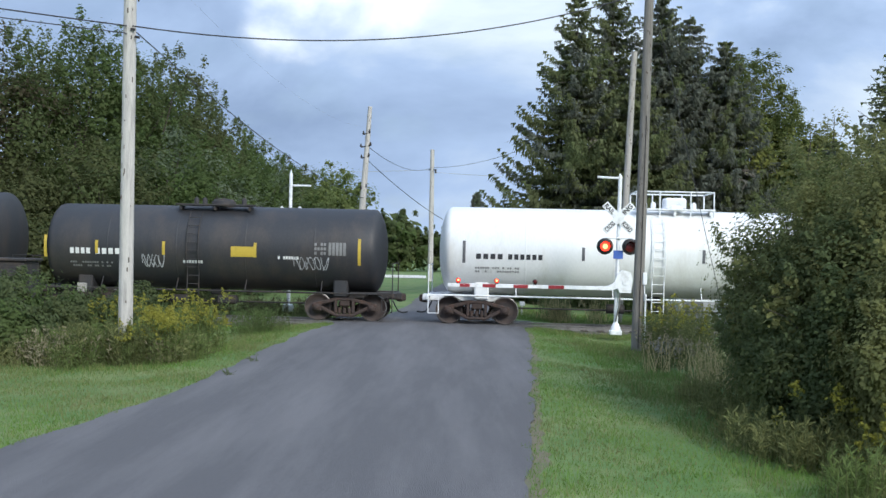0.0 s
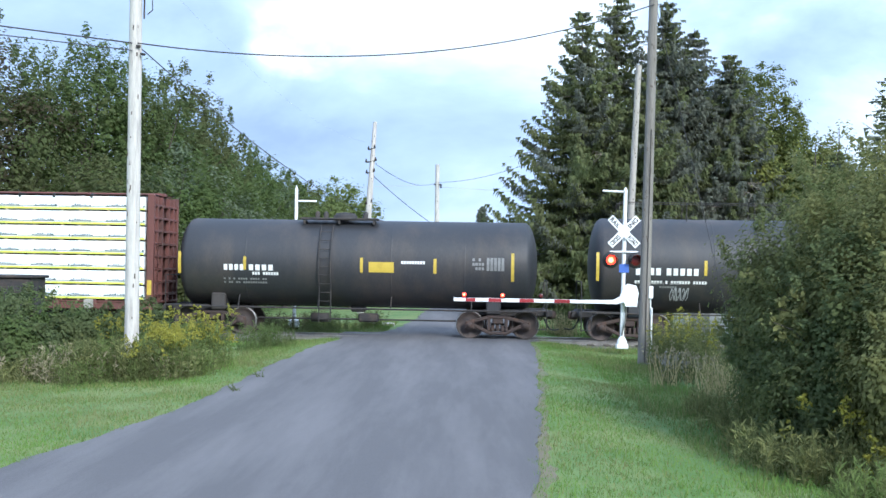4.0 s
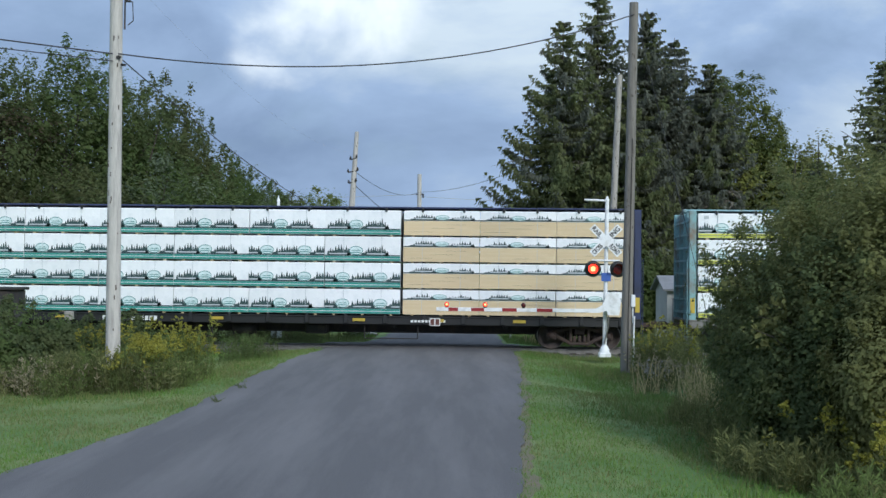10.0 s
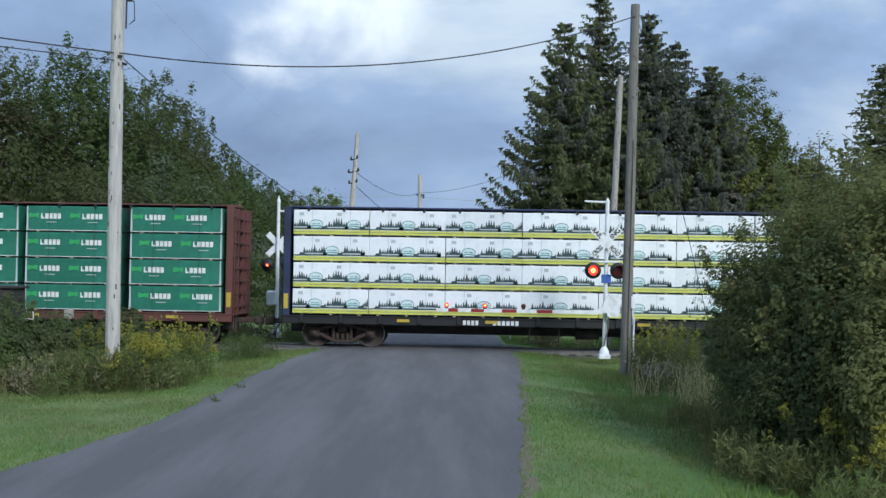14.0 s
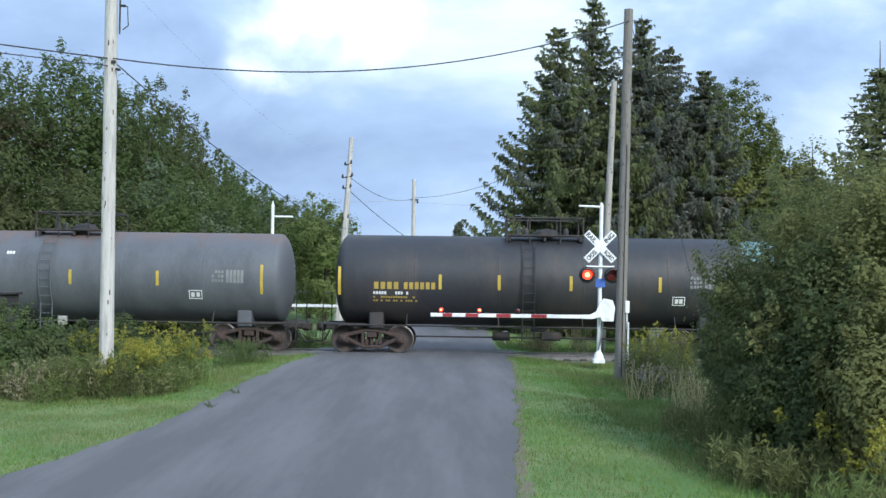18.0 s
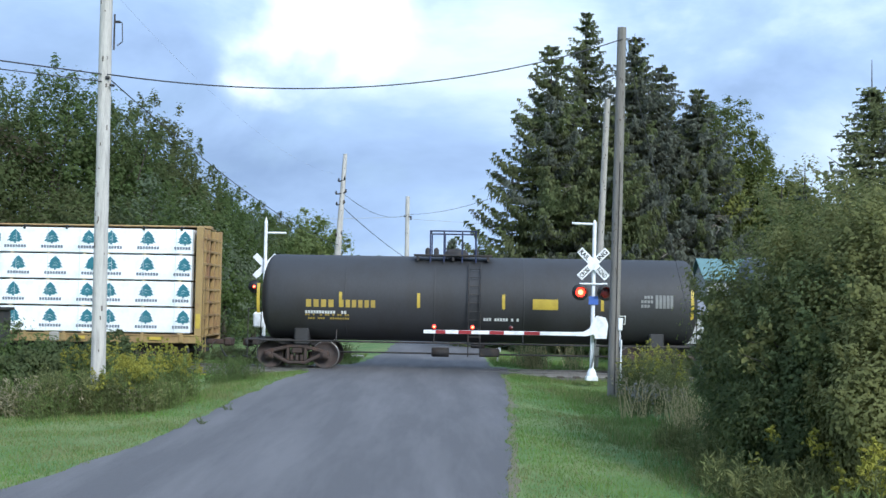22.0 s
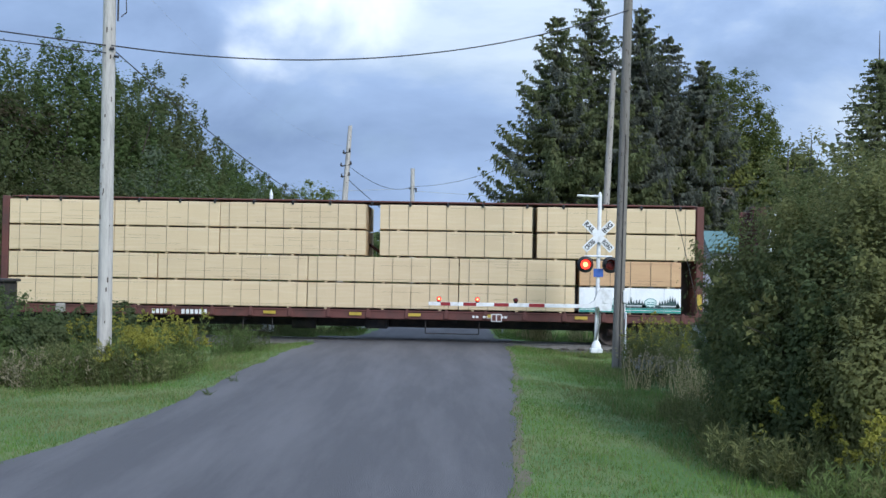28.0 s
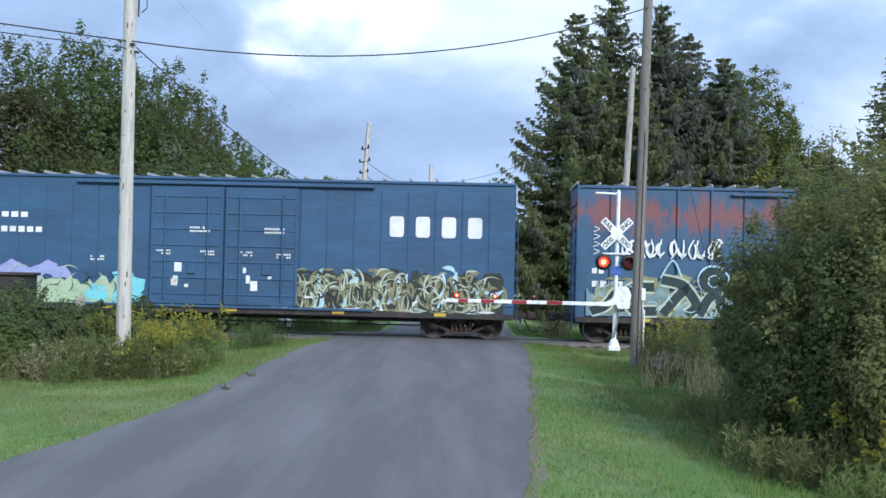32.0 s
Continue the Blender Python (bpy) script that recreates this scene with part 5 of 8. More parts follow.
    bars(mb, x, x + 0.55, 0.84, 1.0, 4, -1.562, rng)
    bars(mb, x + 1.0, x + 1.9, 0.84, 1.0, 6, -1.562, rng)
    bars(mb, h * 0.35, h * 0.35 + 1.2, 0.88, 0.96, 10, -1.562, rng, skip=0.2)
    part("reporting_mark", mb, M_LETTER_W, car, "row of painted marks")
    mb = MB()
    mb.box((h * 0.42, -1.565, 0.9), (0.36, 0.01, 0.26), 0.002)
    bd = part("data_plate", mb, M_LETTER_W, car, "white framed plate")
    mb = MB()
    for q in (-0.085, 0.085):
        mb.box((h * 0.42 + q, -1.574, 0.9), (0.13, 0.006, 0.2), 0.001)
    part("plate_field", mb, M_SILL_BROWN, bd)
    under(car, h, 2.0, h + 0.5)
    # the load
    for ci, (x0, x1, styles) in enumerate(columns):
        z = 1.10
        for li, st in enumerate(styles):
            hh = PACK_H
            if st.startswith("S"):
                hh = PACK_H * 4 / 7
            far_only = st.startswith("f")
            st = st.lstrip("f")
            if st == "A":
                hh = 1.09
            if st != "-":
                me = pack_mesh(st, x1 - x0, hh, rng.randrange(2))
                dx = rng.uniform(-0.012, 0.012)
                if not far_only:
                    part("lumber_pack", me, None, car, at=pose((x0 + x1) / 2 + dx, -1.54 + rng.uniform(-0.008, 0.008), z))
                part("lumber_pack", me, None, car, at=pose((x0 + x1) / 2 + dx, 1.54, z, 0, 0, 180))
            z += hh
    return car


def cols(half, n, styles, gaps=()):
    """n equal columns over the deck between the bulkheads; gaps: (column index, width) left open before it."""
    inner = 2 * (half - 0.3)
    tot = sum(g for _, g in gaps)
    w = (inner - tot) / n
    x, out = -half + 0.3, []
    for i in range(n):
        x += sum(g for k, g in gaps if k == i)
        out.append((x, x + w, styles(i) if callable(styles) else list(styles)))
        x += w
    return out


# ---- the cars, in the order in which they pass ----
YS = ((0.06, 0.75), (0.33, 0.45), (0.6, 0.45), (0.93, 0.75))
tank_car("white tank car with white walkway and dark side stripes", -0.62, 14.2, 1.5, 2.52, M_TANK_WHITE, 11, (M_LETTER_K, 0.085, 0.24, 6, 0.2), YS, "rails", 0.54, 0.0, None,
         (("print", 0.1, -0.6, 1.5), ("print", 0.1, -0.72, 1.3)), 0.5, mat("dark_stripe", (0.1, 0.1, 0.11), 0.6), 0.98, True)
tank_car("short black tank car with yellow hazard panel and sprayed tags", -14.3, -2.44, 1.45, 2.42, M_TANK_BLACK, 12, (M_LETTER_W, 0.09, 0.24, 4, 0.22),
         ((0.02, 0.75), (0.17, 0.45), (0.365, 0.45), (0.63, 0.5), (0.93, 0.9)), "low", 0.5, 0.8, 0.56, (("spray", 0.3, -0.5, 0.8), ("spray", 0.74, -0.48, 1.2), ("print", 0.68, -0.3, 1.0), ("print", 0.42, -0.5, 0.7)), 0.45)
tank_car("long black tank car with sprayed tags and yellow stripes", -36.35, -15.6, 1.62, 2.6, M_TANK_BLACK, 13, (M_LETTER_W, 0.07, 0.17, 5, 0.26),
         ((0.01, 0.95), (0.17, 0.5), (0.34, 0.5), (0.545, 0.5), (0.65, 0.5), (0.795, 0.45), (0.965, 0.95)), "rails", 0.47, 0.915, 0.72,
         (("spray", 0.26, -0.4, 1.2), ("spray", 0.4, -0.62, 2.0), ("spray", 0.5, -0.55, 1.5), ("print", 0.7, -0.42, 1.4)), 0.22)
tank_car("long black tank car with top railings and yellow stripes", -58.1, -37.7, 1.62, 2.58, M_TANK_BLACK, 14, (M_LETTER_W, 0.07, 0.175, 5, 0.26),
         ((0.01, 0.95), (0.185, 0.5), (0.37, 0.5), (0.535, 0.5), (0.665, 0.5), (0.965, 0.7)), "long", 0.49, 0.9, 0.78,
         (("spray", 0.13, -0.95, 0.6), ("spray", 0.32, -0.9, 0.5), ("spray", 0.74, -0.75, 0.9), ("print", 0.07, -0.55, 2.4)), 0.28)
tank_car("short black tank car with white marks and yellow panel", -72.3, -59.85, 1.5, 2.5, M_TANK_BLACK, 15, (M_LETTER_W, 0.14, 0.28, 4, 0.22),
         ((0.02, 0.75), (0.2, 0.45), (0.52, 0.5), (0.72, 0.5), (0.93, 0.95)), "low", 0.45, 0.82, 0.54, (("print", 0.62, 0.05, 1.0), ("print", 0.22, -0.4, 1.0)), 0.42)
H = 11.9
centerbeam("brown centerbeam flat car loaded with white-wrapped lumber with yellow bands", -96.75, -72.95, M_SILL_BROWN,
           [(c[0], c[1], ["Y"] * 4 if i < 5 else (["S"] * 5 + ["Y"] if i == 5 else ["S"] * 7)) for i, c in enumerate(cols(H, 9, []))], 21)
centerbeam("brown centerbeam flat car loaded with white-wrapped lumber with green bands", -122.5, -98.72, M_SILL_BROWN, cols(H, 8, ["G"] * 4, ((4, 0.75),)), 22)
centerbeam("pale blue centerbeam flat car loaded with yellow-banded white lumber packs", -147.92, -124.15, M_SILL_LIGHT, cols(H, 9, ["Y"] * 4), 23, M_SILL_GRIME)
centerbeam("navy blue centerbeam flat car with half-wrapped and green-banded lumber packs", -173.25, -149.5, M_SILL_BLUE,
           [(c[0], c[1], ["G"] * 4 if i < 6 else ["W"] * 4) for i, c in enumerate(cols(H, 9, [], ((6, 0.08),)))], 24, M_BLACK)
centerbeam("rusty pale blue centerbeam flat car with yellow-banded white lumber packs", -198.6, -174.8, M_SILL_LIGHT, cols(H, 9, ["Y"] * 4, ((6, 0.06),)), 25, M_SILL_GRIME)
centerbeam("navy blue centerbeam flat car with yellow-banded white lumber packs", -224.0, -200.1, M_SILL_BLUE, cols(H, 9, ["Y"] * 4, ((6, 0.06),)), 26, M_BLACK)
centerbeam("brown centerbeam flat car loaded with green-wrapped lumber", -249.6, -225.7, M_SILL_BROWN, cols(H, 7, ["L"] * 4, ((2, 0.1), (4, 0.3), (5, 0.25), (6, 0.42))), 27)
M_HOPPER = streaked("rusty_cream", (0.5, 0.46, 0.40), (0.27, 0.105, 0.042), 3.2, 2.8, 0.75, 2.2, (1.5, 1.5, 0.075), (1.52, 1.86))
M_HOPPER_LOW = mat("grimy_cream", (0.36, 0.33, 0.29), 0.8, 0.18, 1.2, 14, second=(0.18, 0.12, 0.09), amount=0.5)


def hopper_car(label, xl, xr, seed):
    rng = random.Random(seed)
    car, h = rail_car("covered_hopper", label, "hopper car", xl, xr)
    zt, zb = 4.40, 1.5
    hb = h - 0.35
    slope = 1.75
    mb = MB()
    prof = [(-hb, zt), (-hb, zt - 1.15), (-hb + slope, zb), (hb - slope, zb), (hb, zt - 1.15), (hb, zt)]
    n = len(prof)
    vs = [(x, -1.5, z) for x, z in prof] + [(x, 1.5, z) for x, z in prof]
    mb.faces(vs, [tuple(range(n)), tuple(range(2 * n - 1, n - 1, -1))] + [(i, n + i, n + (i + 1) % n, (i + 1) % n) for i in range(n)])
    part("body", mb, M_HOPPER, car)
    ribs = 21
    for i in range(ribs):
        x = -hb + 0.5 + i * (2 * hb - 1.0) / (ribs - 1)
        e = min(x + hb, hb - x)
        z0 = zb + max(0.0, (slope - e)) * (zt - 1.15 - zb) / slope
        for y in (-1.54, 1.54):
            mb = MB()
            mb.box((x, y, (z0 + zt) / 2), (0.06, 0.07, zt - z0 - 0.04), 0.02)
            part("side_post", mb, M_HOPPER, car)
    mb = MB()
    for y in (-1.52, 1.52):
        mb.box((0, y, zt + 0.02), (2 * hb, 0.14, 0.12), 0.02)
        mb.box((0, y, zb), (2 * hb - 2 * slope + 0.6, 0.12, 0.14), 0.02)
    part("side_rails", mb, M_HOPPER, car)
    mb = MB()
    for i in range(8):
        a0, a1 = -1.5 + i * 0.375, -1.5 + (i + 1) * 0.375
        q0, q1 = zt + 0.28 * (1 - (a0 / 1.5) ** 2), zt + 0.28 * (1 - (a1 / 1.5) ** 2)
        mb.face([(-hb, a0, q0), (hb, a0, q0), (hb, a1, q1), (-hb, a1, q1)], True)
    part("roof", mb, M_HOPPER_LOW, car)
    mb = MB()
    for y in (-0.75, 0.75):
        mb.box((0, y, zt + 0.36), (2 * h - 0.1, 0.5, 0.05), 0.01)
        for i in range(14):
            mb.box((-hb + i * 2 * hb / 13, y, zt + 0.26), (0.05, 0.5, 0.2), 0.01)
    part("roof_walk", mb, M_ROOF_STEEL, car, "steel roof walkway")
    for s in (-4.2, 0.0, 4.2):
        mb = MB()
        t0, t1 = 1.75, 0.55
        vs = [(s - t0, -1.45, zb), (s + t0, -1.45, zb), (s + t0, 1.45, zb), (s - t0, 1.45, zb), (s - t1, -0.8, 0.42), (s + t1, -0.8, 0.42), (s + t1, 0.8, 0.42), (s - t1, 0.8, 0.42)]
        mb.faces(vs, [(0, 1, 5, 4), (1, 2, 6, 5), (2, 3, 7, 6), (3, 0, 4, 7), (4, 5, 6, 7)])
        mb.box((s, 0, 0.34), (1.25, 1.7, 0.16), 0.02)
        part("discharge_chute", mb, M_HOPPER_LOW, car)
    for s in (-1, 1):
        mb = MB()
        mb.box((s * (h - 1.2), 0, 1.02), (2.4, 0.7, 0.3), 0.03)
        mb.box((s * (h - 0.06), 0, 1.05), (0.12, 2.9, 0.26), 0.02)
        for y in (-1.35, 1.35):
            mb.box((s * (h - 1.1), y, 1.08), (2.2, 0.1, 0.14), 0.01)
            mb.box((s * (h - 0.5), y, 2.2), (0.08, 0.08, 2.3), 0.01)
        part("end_frame", mb, M_HOPPER_LOW, car)
        mb = MB()
        for i in range(8):
            mb.tube((s * (h - 0.02), -1.45, 1.2 + i * 0.42), (s * (h - 0.02), -1.0, 1.2 + i * 0.42), 0.014)
        for y in (-1.45, -1.0):
            mb.tube((s * (h - 0.02), y, 0.5), (s * (h - 0.02), y, 4.7), 0.016)
        part("end_ladder", mb, M_HOPPER_LOW, car)
        mb = MB()
        xo, xi = s * (h - 0.12), s * (h - 0.62)
        for x in (xo, xi):
            mb.tube((x, -1.5, 0.45), (x, -1.5, 2.75), 0.022)
        for i in range(6):
            mb.tube((xo, -1.5, 0.6 + i * 0.38), (xi, -1.5, 0.6 + i * 0.38), 0.016)
        part("side_ladder", mb, M_HOPPER, car, "cream side ladder")
        mb = MB()
        mb.box((s * (h - 1.0), -1.2, 1.24), (1.7, 0.6, 0.05), 0.01)
        mb.tube((s * (h - 0.1), -1.5, 2.3), (s * (h - 1.1), -1.5, 2.3), 0.02)
        mb.tube((s * (h - 1.4), -1.4, 1.2), (s * (h - 0.7), -1.45, 2.9), 0.035)
        mb.box((s * (h - 0.9), -0.9, 1.6), (0.5, 0.4, 0.5), 0.05)
        part("end_platform", mb, M_HOPPER, car)
    for u in (0.09, 0.29, 0.38, 0.495, 0.67, 0.83):
        mb = MB()
        mb.box((-hb + u * 2 * hb, -1.59, 1.95 if u > 0.1 else 2.0), (0.1, 0.012, 0.5 if u > 0.1 else 0.9), 0.002)
        part("reflective_stripe", mb, M_YELLOW, car, "yellow reflective stripe")
    mb = MB()
    bars(mb, -hb + 2.0, -hb + 2.45, 2.58, 2.8, 2, -1.503, rng)
    bars(mb, -hb + 2.8, -hb + 3.2, 2.58, 2.8, 2, -1.503, rng)
    bars(mb, -hb + 2.05, -hb + 2.4, 2.15, 2.36, 2, -1.503, rng)
    bars(mb, -hb + 2.75, -hb + 3.3, 2.15, 2.36, 3, -1.503, rng)
    part("reporting_mark", mb, M_LETTER_K, car, "row of painted marks")
    mb = MB()
    mb.box((hb * 0.72, -1.595, 1.72), (0.5, 0.01, 0.32), 0.002)
    part("data_plate", mb, M_LETTER_W, car, "white framed plate")
    under(car, h, 2.1, h + 0.45)
    return car


M_BOX_BLUE = mat("box_blue", (0.035, 0.092, 0.18), 0.6, 0.14, 0.8, 3.0, 1.0, second=(0.033, 0.075, 0.145), amount=0.7, stretch=(0.6, 1, 1.6), rnd=0.03)


def flaking(name, base, older, zc, half):
    """Paint through which an older coat shows in ragged patches, mostly about the height zc."""
    m = mat(name, base, 0.7, 0.16, 0.8, 3.0, 0.8, second=tuple(v * 0.8 for v in base), stretch=(1, 1, 0.6))
    t = m.node_tree
    b = t.nodes["Principled BSDF"]
    old = b.inputs["Base Color"].links[0].from_socket
    c = t.nodes.new("ShaderNodeTexCoord")
    sep = t.nodes.new("ShaderNodeSeparateXYZ")
    t.links.new(c.outputs["Object"], sep.inputs[0])
    mp = t.nodes.new("ShaderNodeMapping")
    mp.inputs["Scale"].default_value = (1.0, 1.0, 0.3)
    t.links.new(c.outputs["Object"], mp.inputs[0])
    n = t.nodes.new("ShaderNodeTexNoise")
    n.inputs["Scale"].default_value = 2.3
    n.inputs["Detail"].default_value = 10
    n.inputs["Roughness"].default_value = 0.8
    t.links.new(mp.outputs[0], n.inputs["Vector"])
    d = t.nodes.new("ShaderNodeMath")
    d.operation = "SUBTRACT"
    d.inputs[1].default_value = zc
    t.links.new(sep.outputs["Z"], d.inputs[0])
    ab = t.nodes.new("ShaderNodeMath")
    ab.operation = "ABSOLUTE"
    t.links.new(d.outputs[0], ab.inputs[0])
    k = t.nodes.new("ShaderNodeMath")
    k.operation = "MULTIPLY_ADD"
    k.inputs[1].default_value = -0.22 / half
    t.links.new(ab.outputs[0], k.inputs[0])
    t.links.new(n.outputs["Fac"], k.inputs[2])
    r = t.nodes.new("ShaderNodeMapRange")
    r.inputs["From Min"].default_value = 0.36
    r.inputs["From Max"].default_value = 0.47
    r.inputs["To Max"].default_value = 0.78
    t.links.new(k.outputs[0], r.inputs["Value"])
    mx = t.nodes.new("ShaderNodeMix")
    mx.data_type = "RGBA"
    mx.inputs[7].default_value = (*older, 1)
    t.links.new(r.outputs[0], mx.inputs[0])
    t.links.new(old, mx.inputs[6])
    t.links.new(mx.outputs[2], b.inputs["Base Color"])
    return m


M_BOX_RUST = flaking("box_blue_flaking", (0.042, 0.095, 0.175), (0.23, 0.072, 0.056), 4.4, 1.0)
M_SPRAY_OLIVE = mat("spray_olive", (0.24, 0.24, 0.13), 0.6, 0.25, 2, 12)
M_SPRAY_TEAL = mat("spray_teal", (0.2, 0.55, 0.6), 0.6, 0.15, 2, 12)
M_SPRAY_LILAC = mat("spray_lilac", (0.32, 0.34, 0.6), 0.6, 0.15, 2, 12)
M_SPRAY_PALE = mat("spray_pale", (0.46, 0.5, 0.39), 0.6, 0.2, 2, 12)
M_SPRAY_DK = mat("spray_dark", (0.012, 0.032, 0.036), 0.6, 0.2, 2, 12)
M_SPRAY_NIGHT = mat("spray_night", (0.03, 0.035, 0.028), 0.6, 0.2, 2, 12)
M_SPRAY_MIST = mat("spray_mist", (0.27, 0.34, 0.32), 0.6, 0.35, 1.5, 8, second=(0.12, 0.2, 0.24), amount=0.8)
M_SPRAY_SKY = mat("spray_sky", (0.4, 0.6, 0.66), 0.6, 0.2, 2, 12)
M_SPRAY_GREENISH = mat("spray_greenish", (0.4, 0.5, 0.34), 0.6, 0.2, 2, 12)
M_SPRAY_GREYISH = mat("spray_grey", (0.4, 0.42, 0.44), 0.6, 0.2, 2, 12)
M_ROOF_STEEL = mat("galvanised", (0.36, 0.36, 0.36), 0.6, 0.15, 1, 12, metal=0.3)


def stroke(mb, pts, w, y, taper=0.0):
    """A sprayed line through a few points, smoothed, w wide, on the plane y."""
    P = [Vector((a, 0, b)) for a, b in pts]
    out = []
    for i in range(len(P) - 1):
        p0, p1, p2, p3 = P[max(0, i - 1)], P[i], P[i + 1], P[min(len(P) - 1, i + 2)]
        for k in range(6):
            t = k / 6
            out.append(0.5 * ((2 * p1) + (p2 - p0) * t + (2 * p0 - 5 * p1 + 4 * p2 - p3) * t * t + (3 * p1 - p0 - 3 * p2 + p3) * t ** 3))
    out.append(P[-1])
    n = len(out)
    vs = []
    for i, p in enumerate(out):
        d = (out[min(n - 1, i + 1)] - out[max(0, i - 1)]).normalized()
        side = Vector((-d.z, 0, d.x)) * w * 0.5 * (1 - taper * abs(2 * i / (n - 1) - 1) ** 2)
        vs += [(p.x + side.x, y, p.z + side.z), (p.x - side.x, y, p.z - side.z)]
    mb.faces(vs, [(2 * i, 2 * i + 1, 2 * i + 3, 2 * i + 2) for i in range(n - 1)])


def arc(mb, cx, cz, rx, rz, a0, span, w, y, zlo, zhi):
    """A crescent stroke round an ellipse, kept between two heights."""
    pts = [(cx + rx * math.cos(a0 + span * k / 5), min(zhi, max(zlo, cz + rz * math.sin(a0 + span * k / 5)))) for k in range(6)]
    stroke(mb, pts, w, y, 0.85)


def ragged(mb, x0, x1, z0, z1, dev, y, rng, n):
    """A sprayed field with an uneven upper edge."""
    top = [(x0 + (x1 - x0) * i / n, z1 + rng.uniform(-dev, dev)) for i in range(n + 1)]
    vs = [(x, y, z0) for x, z in top] + [(x, y, z) for x, z in top]
    mb.faces(vs, [(i, i + 1, n + 2 + i, n + 1 + i) for i in range(n)])


def cloud_blob(mb, cx, cz, rx, rz, y, rng, dev=0.18):
    ph = rng.uniform(0, 6)
    pts = [(cx + rx * (1 + dev * math.sin(3 * a + ph)) * math.cos(a), y, cz + rz * (1 + dev * math.cos(4 * a + ph)) * math.sin(a)) for a in [q * math.pi / 10 for q in range(20)]]
    mb.face(pts)


def box_car(label, xl, xr, seed, look_kind):
    """Boxcar with ribbed steel sides, plug or sliding doors, galvanised roof and sprayed lettering."""
    rng = random.Random(seed)
    car, h = rail_car("boxcar", label, "boxcar", xl, xr)
    zt, zb = 5.28, 0.78
    base = M_BOX_BLUE if look_kind == "blue" else M_BOX_RUST
    mb = MB()
    mb.box((0, 0, (zt + zb) / 2), (2 * h, 2.96, zt - zb), 0.015)
    part("body", mb, base, car)
    door = (-1.55, 1.55) if look_kind == "rust" else (-2.55, 2.55)
    yf = -1.48
    nside = 6 if look_kind == "rust" else 8
    for side in (-1, 1):
        xa, xb = (-h, door[0]) if side < 0 else (door[1], h)
        w = (xb - xa) / nside
        for i in range(nside):
            mb = MB()
            x0, x1 = xa + i * w, xa + (i + 1) * w
            if look_kind == "rust":
                mb.box(((x0 + x1) / 2, yf - 0.012, (zt + zb) / 2), (w - 0.10, 0.03, zt - zb - 0.2), 0.012)
                part("side_panel", mb, base, car)
                mb = MB()
                mb.box((x0 + 0.03, yf - 0.03, (zt + zb) / 2), (0.08, 0.07, zt - zb - 0.1), 0.02)
                part("side_post", mb, base, car)
            else:
                for k in range(4):
                    zc = zb + 0.55 + k * (zt - zb - 0.7) / 4 + 0.3
                    mb.box(((x0 + x1) / 2, yf - 0.008, zc), (w - 0.06, 0.035, (zt - zb) / 4 - 0.14), 0.03)
                part("side_panel", mb, base, car)
    # doors
    leaves = [(door[0], door[1])] if look_kind == "rust" else [(door[0], 0.0), (0.0, door[1])]
    for a, b in leaves:
        mb = MB()
        mb.box(((a + b) / 2, yf - 0.05, (zt + zb) / 2 - 0.05), (b - a - 0.06, 0.09, zt - zb - 0.5), 0.02)
        d = part("door", mb, base, car)
        for k in range(7):
            mb = MB()
            mb.box(((a + b) / 2, yf - 0.10, zb + 0.55 + k * 0.55), (b - a - 0.25, 0.05, 0.06), 0.015)
            part("door_stiffener", mb, base, d)
        for x in (a + 0.08, b - 0.08):
            mb = MB()
            mb.box((x, yf - 0.10, (zt + zb) / 2 - 0.05), (0.08, 0.05, zt - zb - 0.6), 0.012)
            part("door_edge", mb, base, d)
        for x in (a + 0.55, b - 0.55):
            mb = MB()
            mb.tube((x, yf - 0.15, zb + 0.35), (x, yf - 0.15, zt - 0.55), 0.03)
            part("lock_rod", mb, base, d)
        mb = MB()
        mb.box(((a + b) / 2 + 0.2, yf - 0.14, 2.2), (0.3, 0.05, 0.36), 0.02)
        part("door_latch", mb, base, d)
        mb = MB()
        bars(mb, (a + b) / 2 + 0.1, (a + b) / 2 + 0.8, 3.55, 3.62, 8, yf - 0.12, rng, skip=0.2)
        bars(mb, (a + b) / 2 + 0.1, (a + b) / 2 + 0.8, 3.43, 3.5, 8, yf - 0.12, rng, skip=0.2)
        for q in range(4):
            x, z = a + 0.5 + rng.uniform(0, 1.4), rng.uniform(1.6, 2.3)
            mb.box((x, yf - 0.125, z), (rng.uniform(0.1, 0.25), 0.006, rng.uniform(0.08, 0.35)))
        part("door_marks", mb, M_LETTER_W, d)
    mb = MB()
    mb.box((0, yf - 0.10, zt - 0.2), (2 * (door[1] - door[0]), 0.14, 0.09), 0.02)
    mb.box((0, yf - 0.08, zb + 0.14), (2 * (door[1] - door[0]), 0.12, 0.09), 0.02)
    part("door_track", mb, base, car)
    mb = MB()
    mb.box((0, yf - 0.01, zb + 0.02), (2 * h, 0.1, 0.2), 0.02)
    mb.box((0, 0, 0.72), (2 * h - 0.6, 0.6, 0.4), 0.02)
    part("side_sill", mb, M_DARK, car)
    mb = MB()
    mb.box((0, yf - 0.01, zt - 0.02), (2 * h, 0.1, 0.1), 0.02)
    part("top_rail", mb, base, car)
    mb = MB()
    nr = 22
    for i in range(nr):
        x0 = -h + i * 2 * h / nr
        x1 = x0 + 2 * h / nr
        for s in (-1, 1):
            mb.face([(x0, s * 1.52, zt + 0.03), (x1, s * 1.52, zt + 0.03), (x1, 0, zt + 0.13), (x0, 0, zt + 0.13)])
        mb.box((x0, 0, zt + 0.10), (0.07, 3.02, 0.10), 0.02)
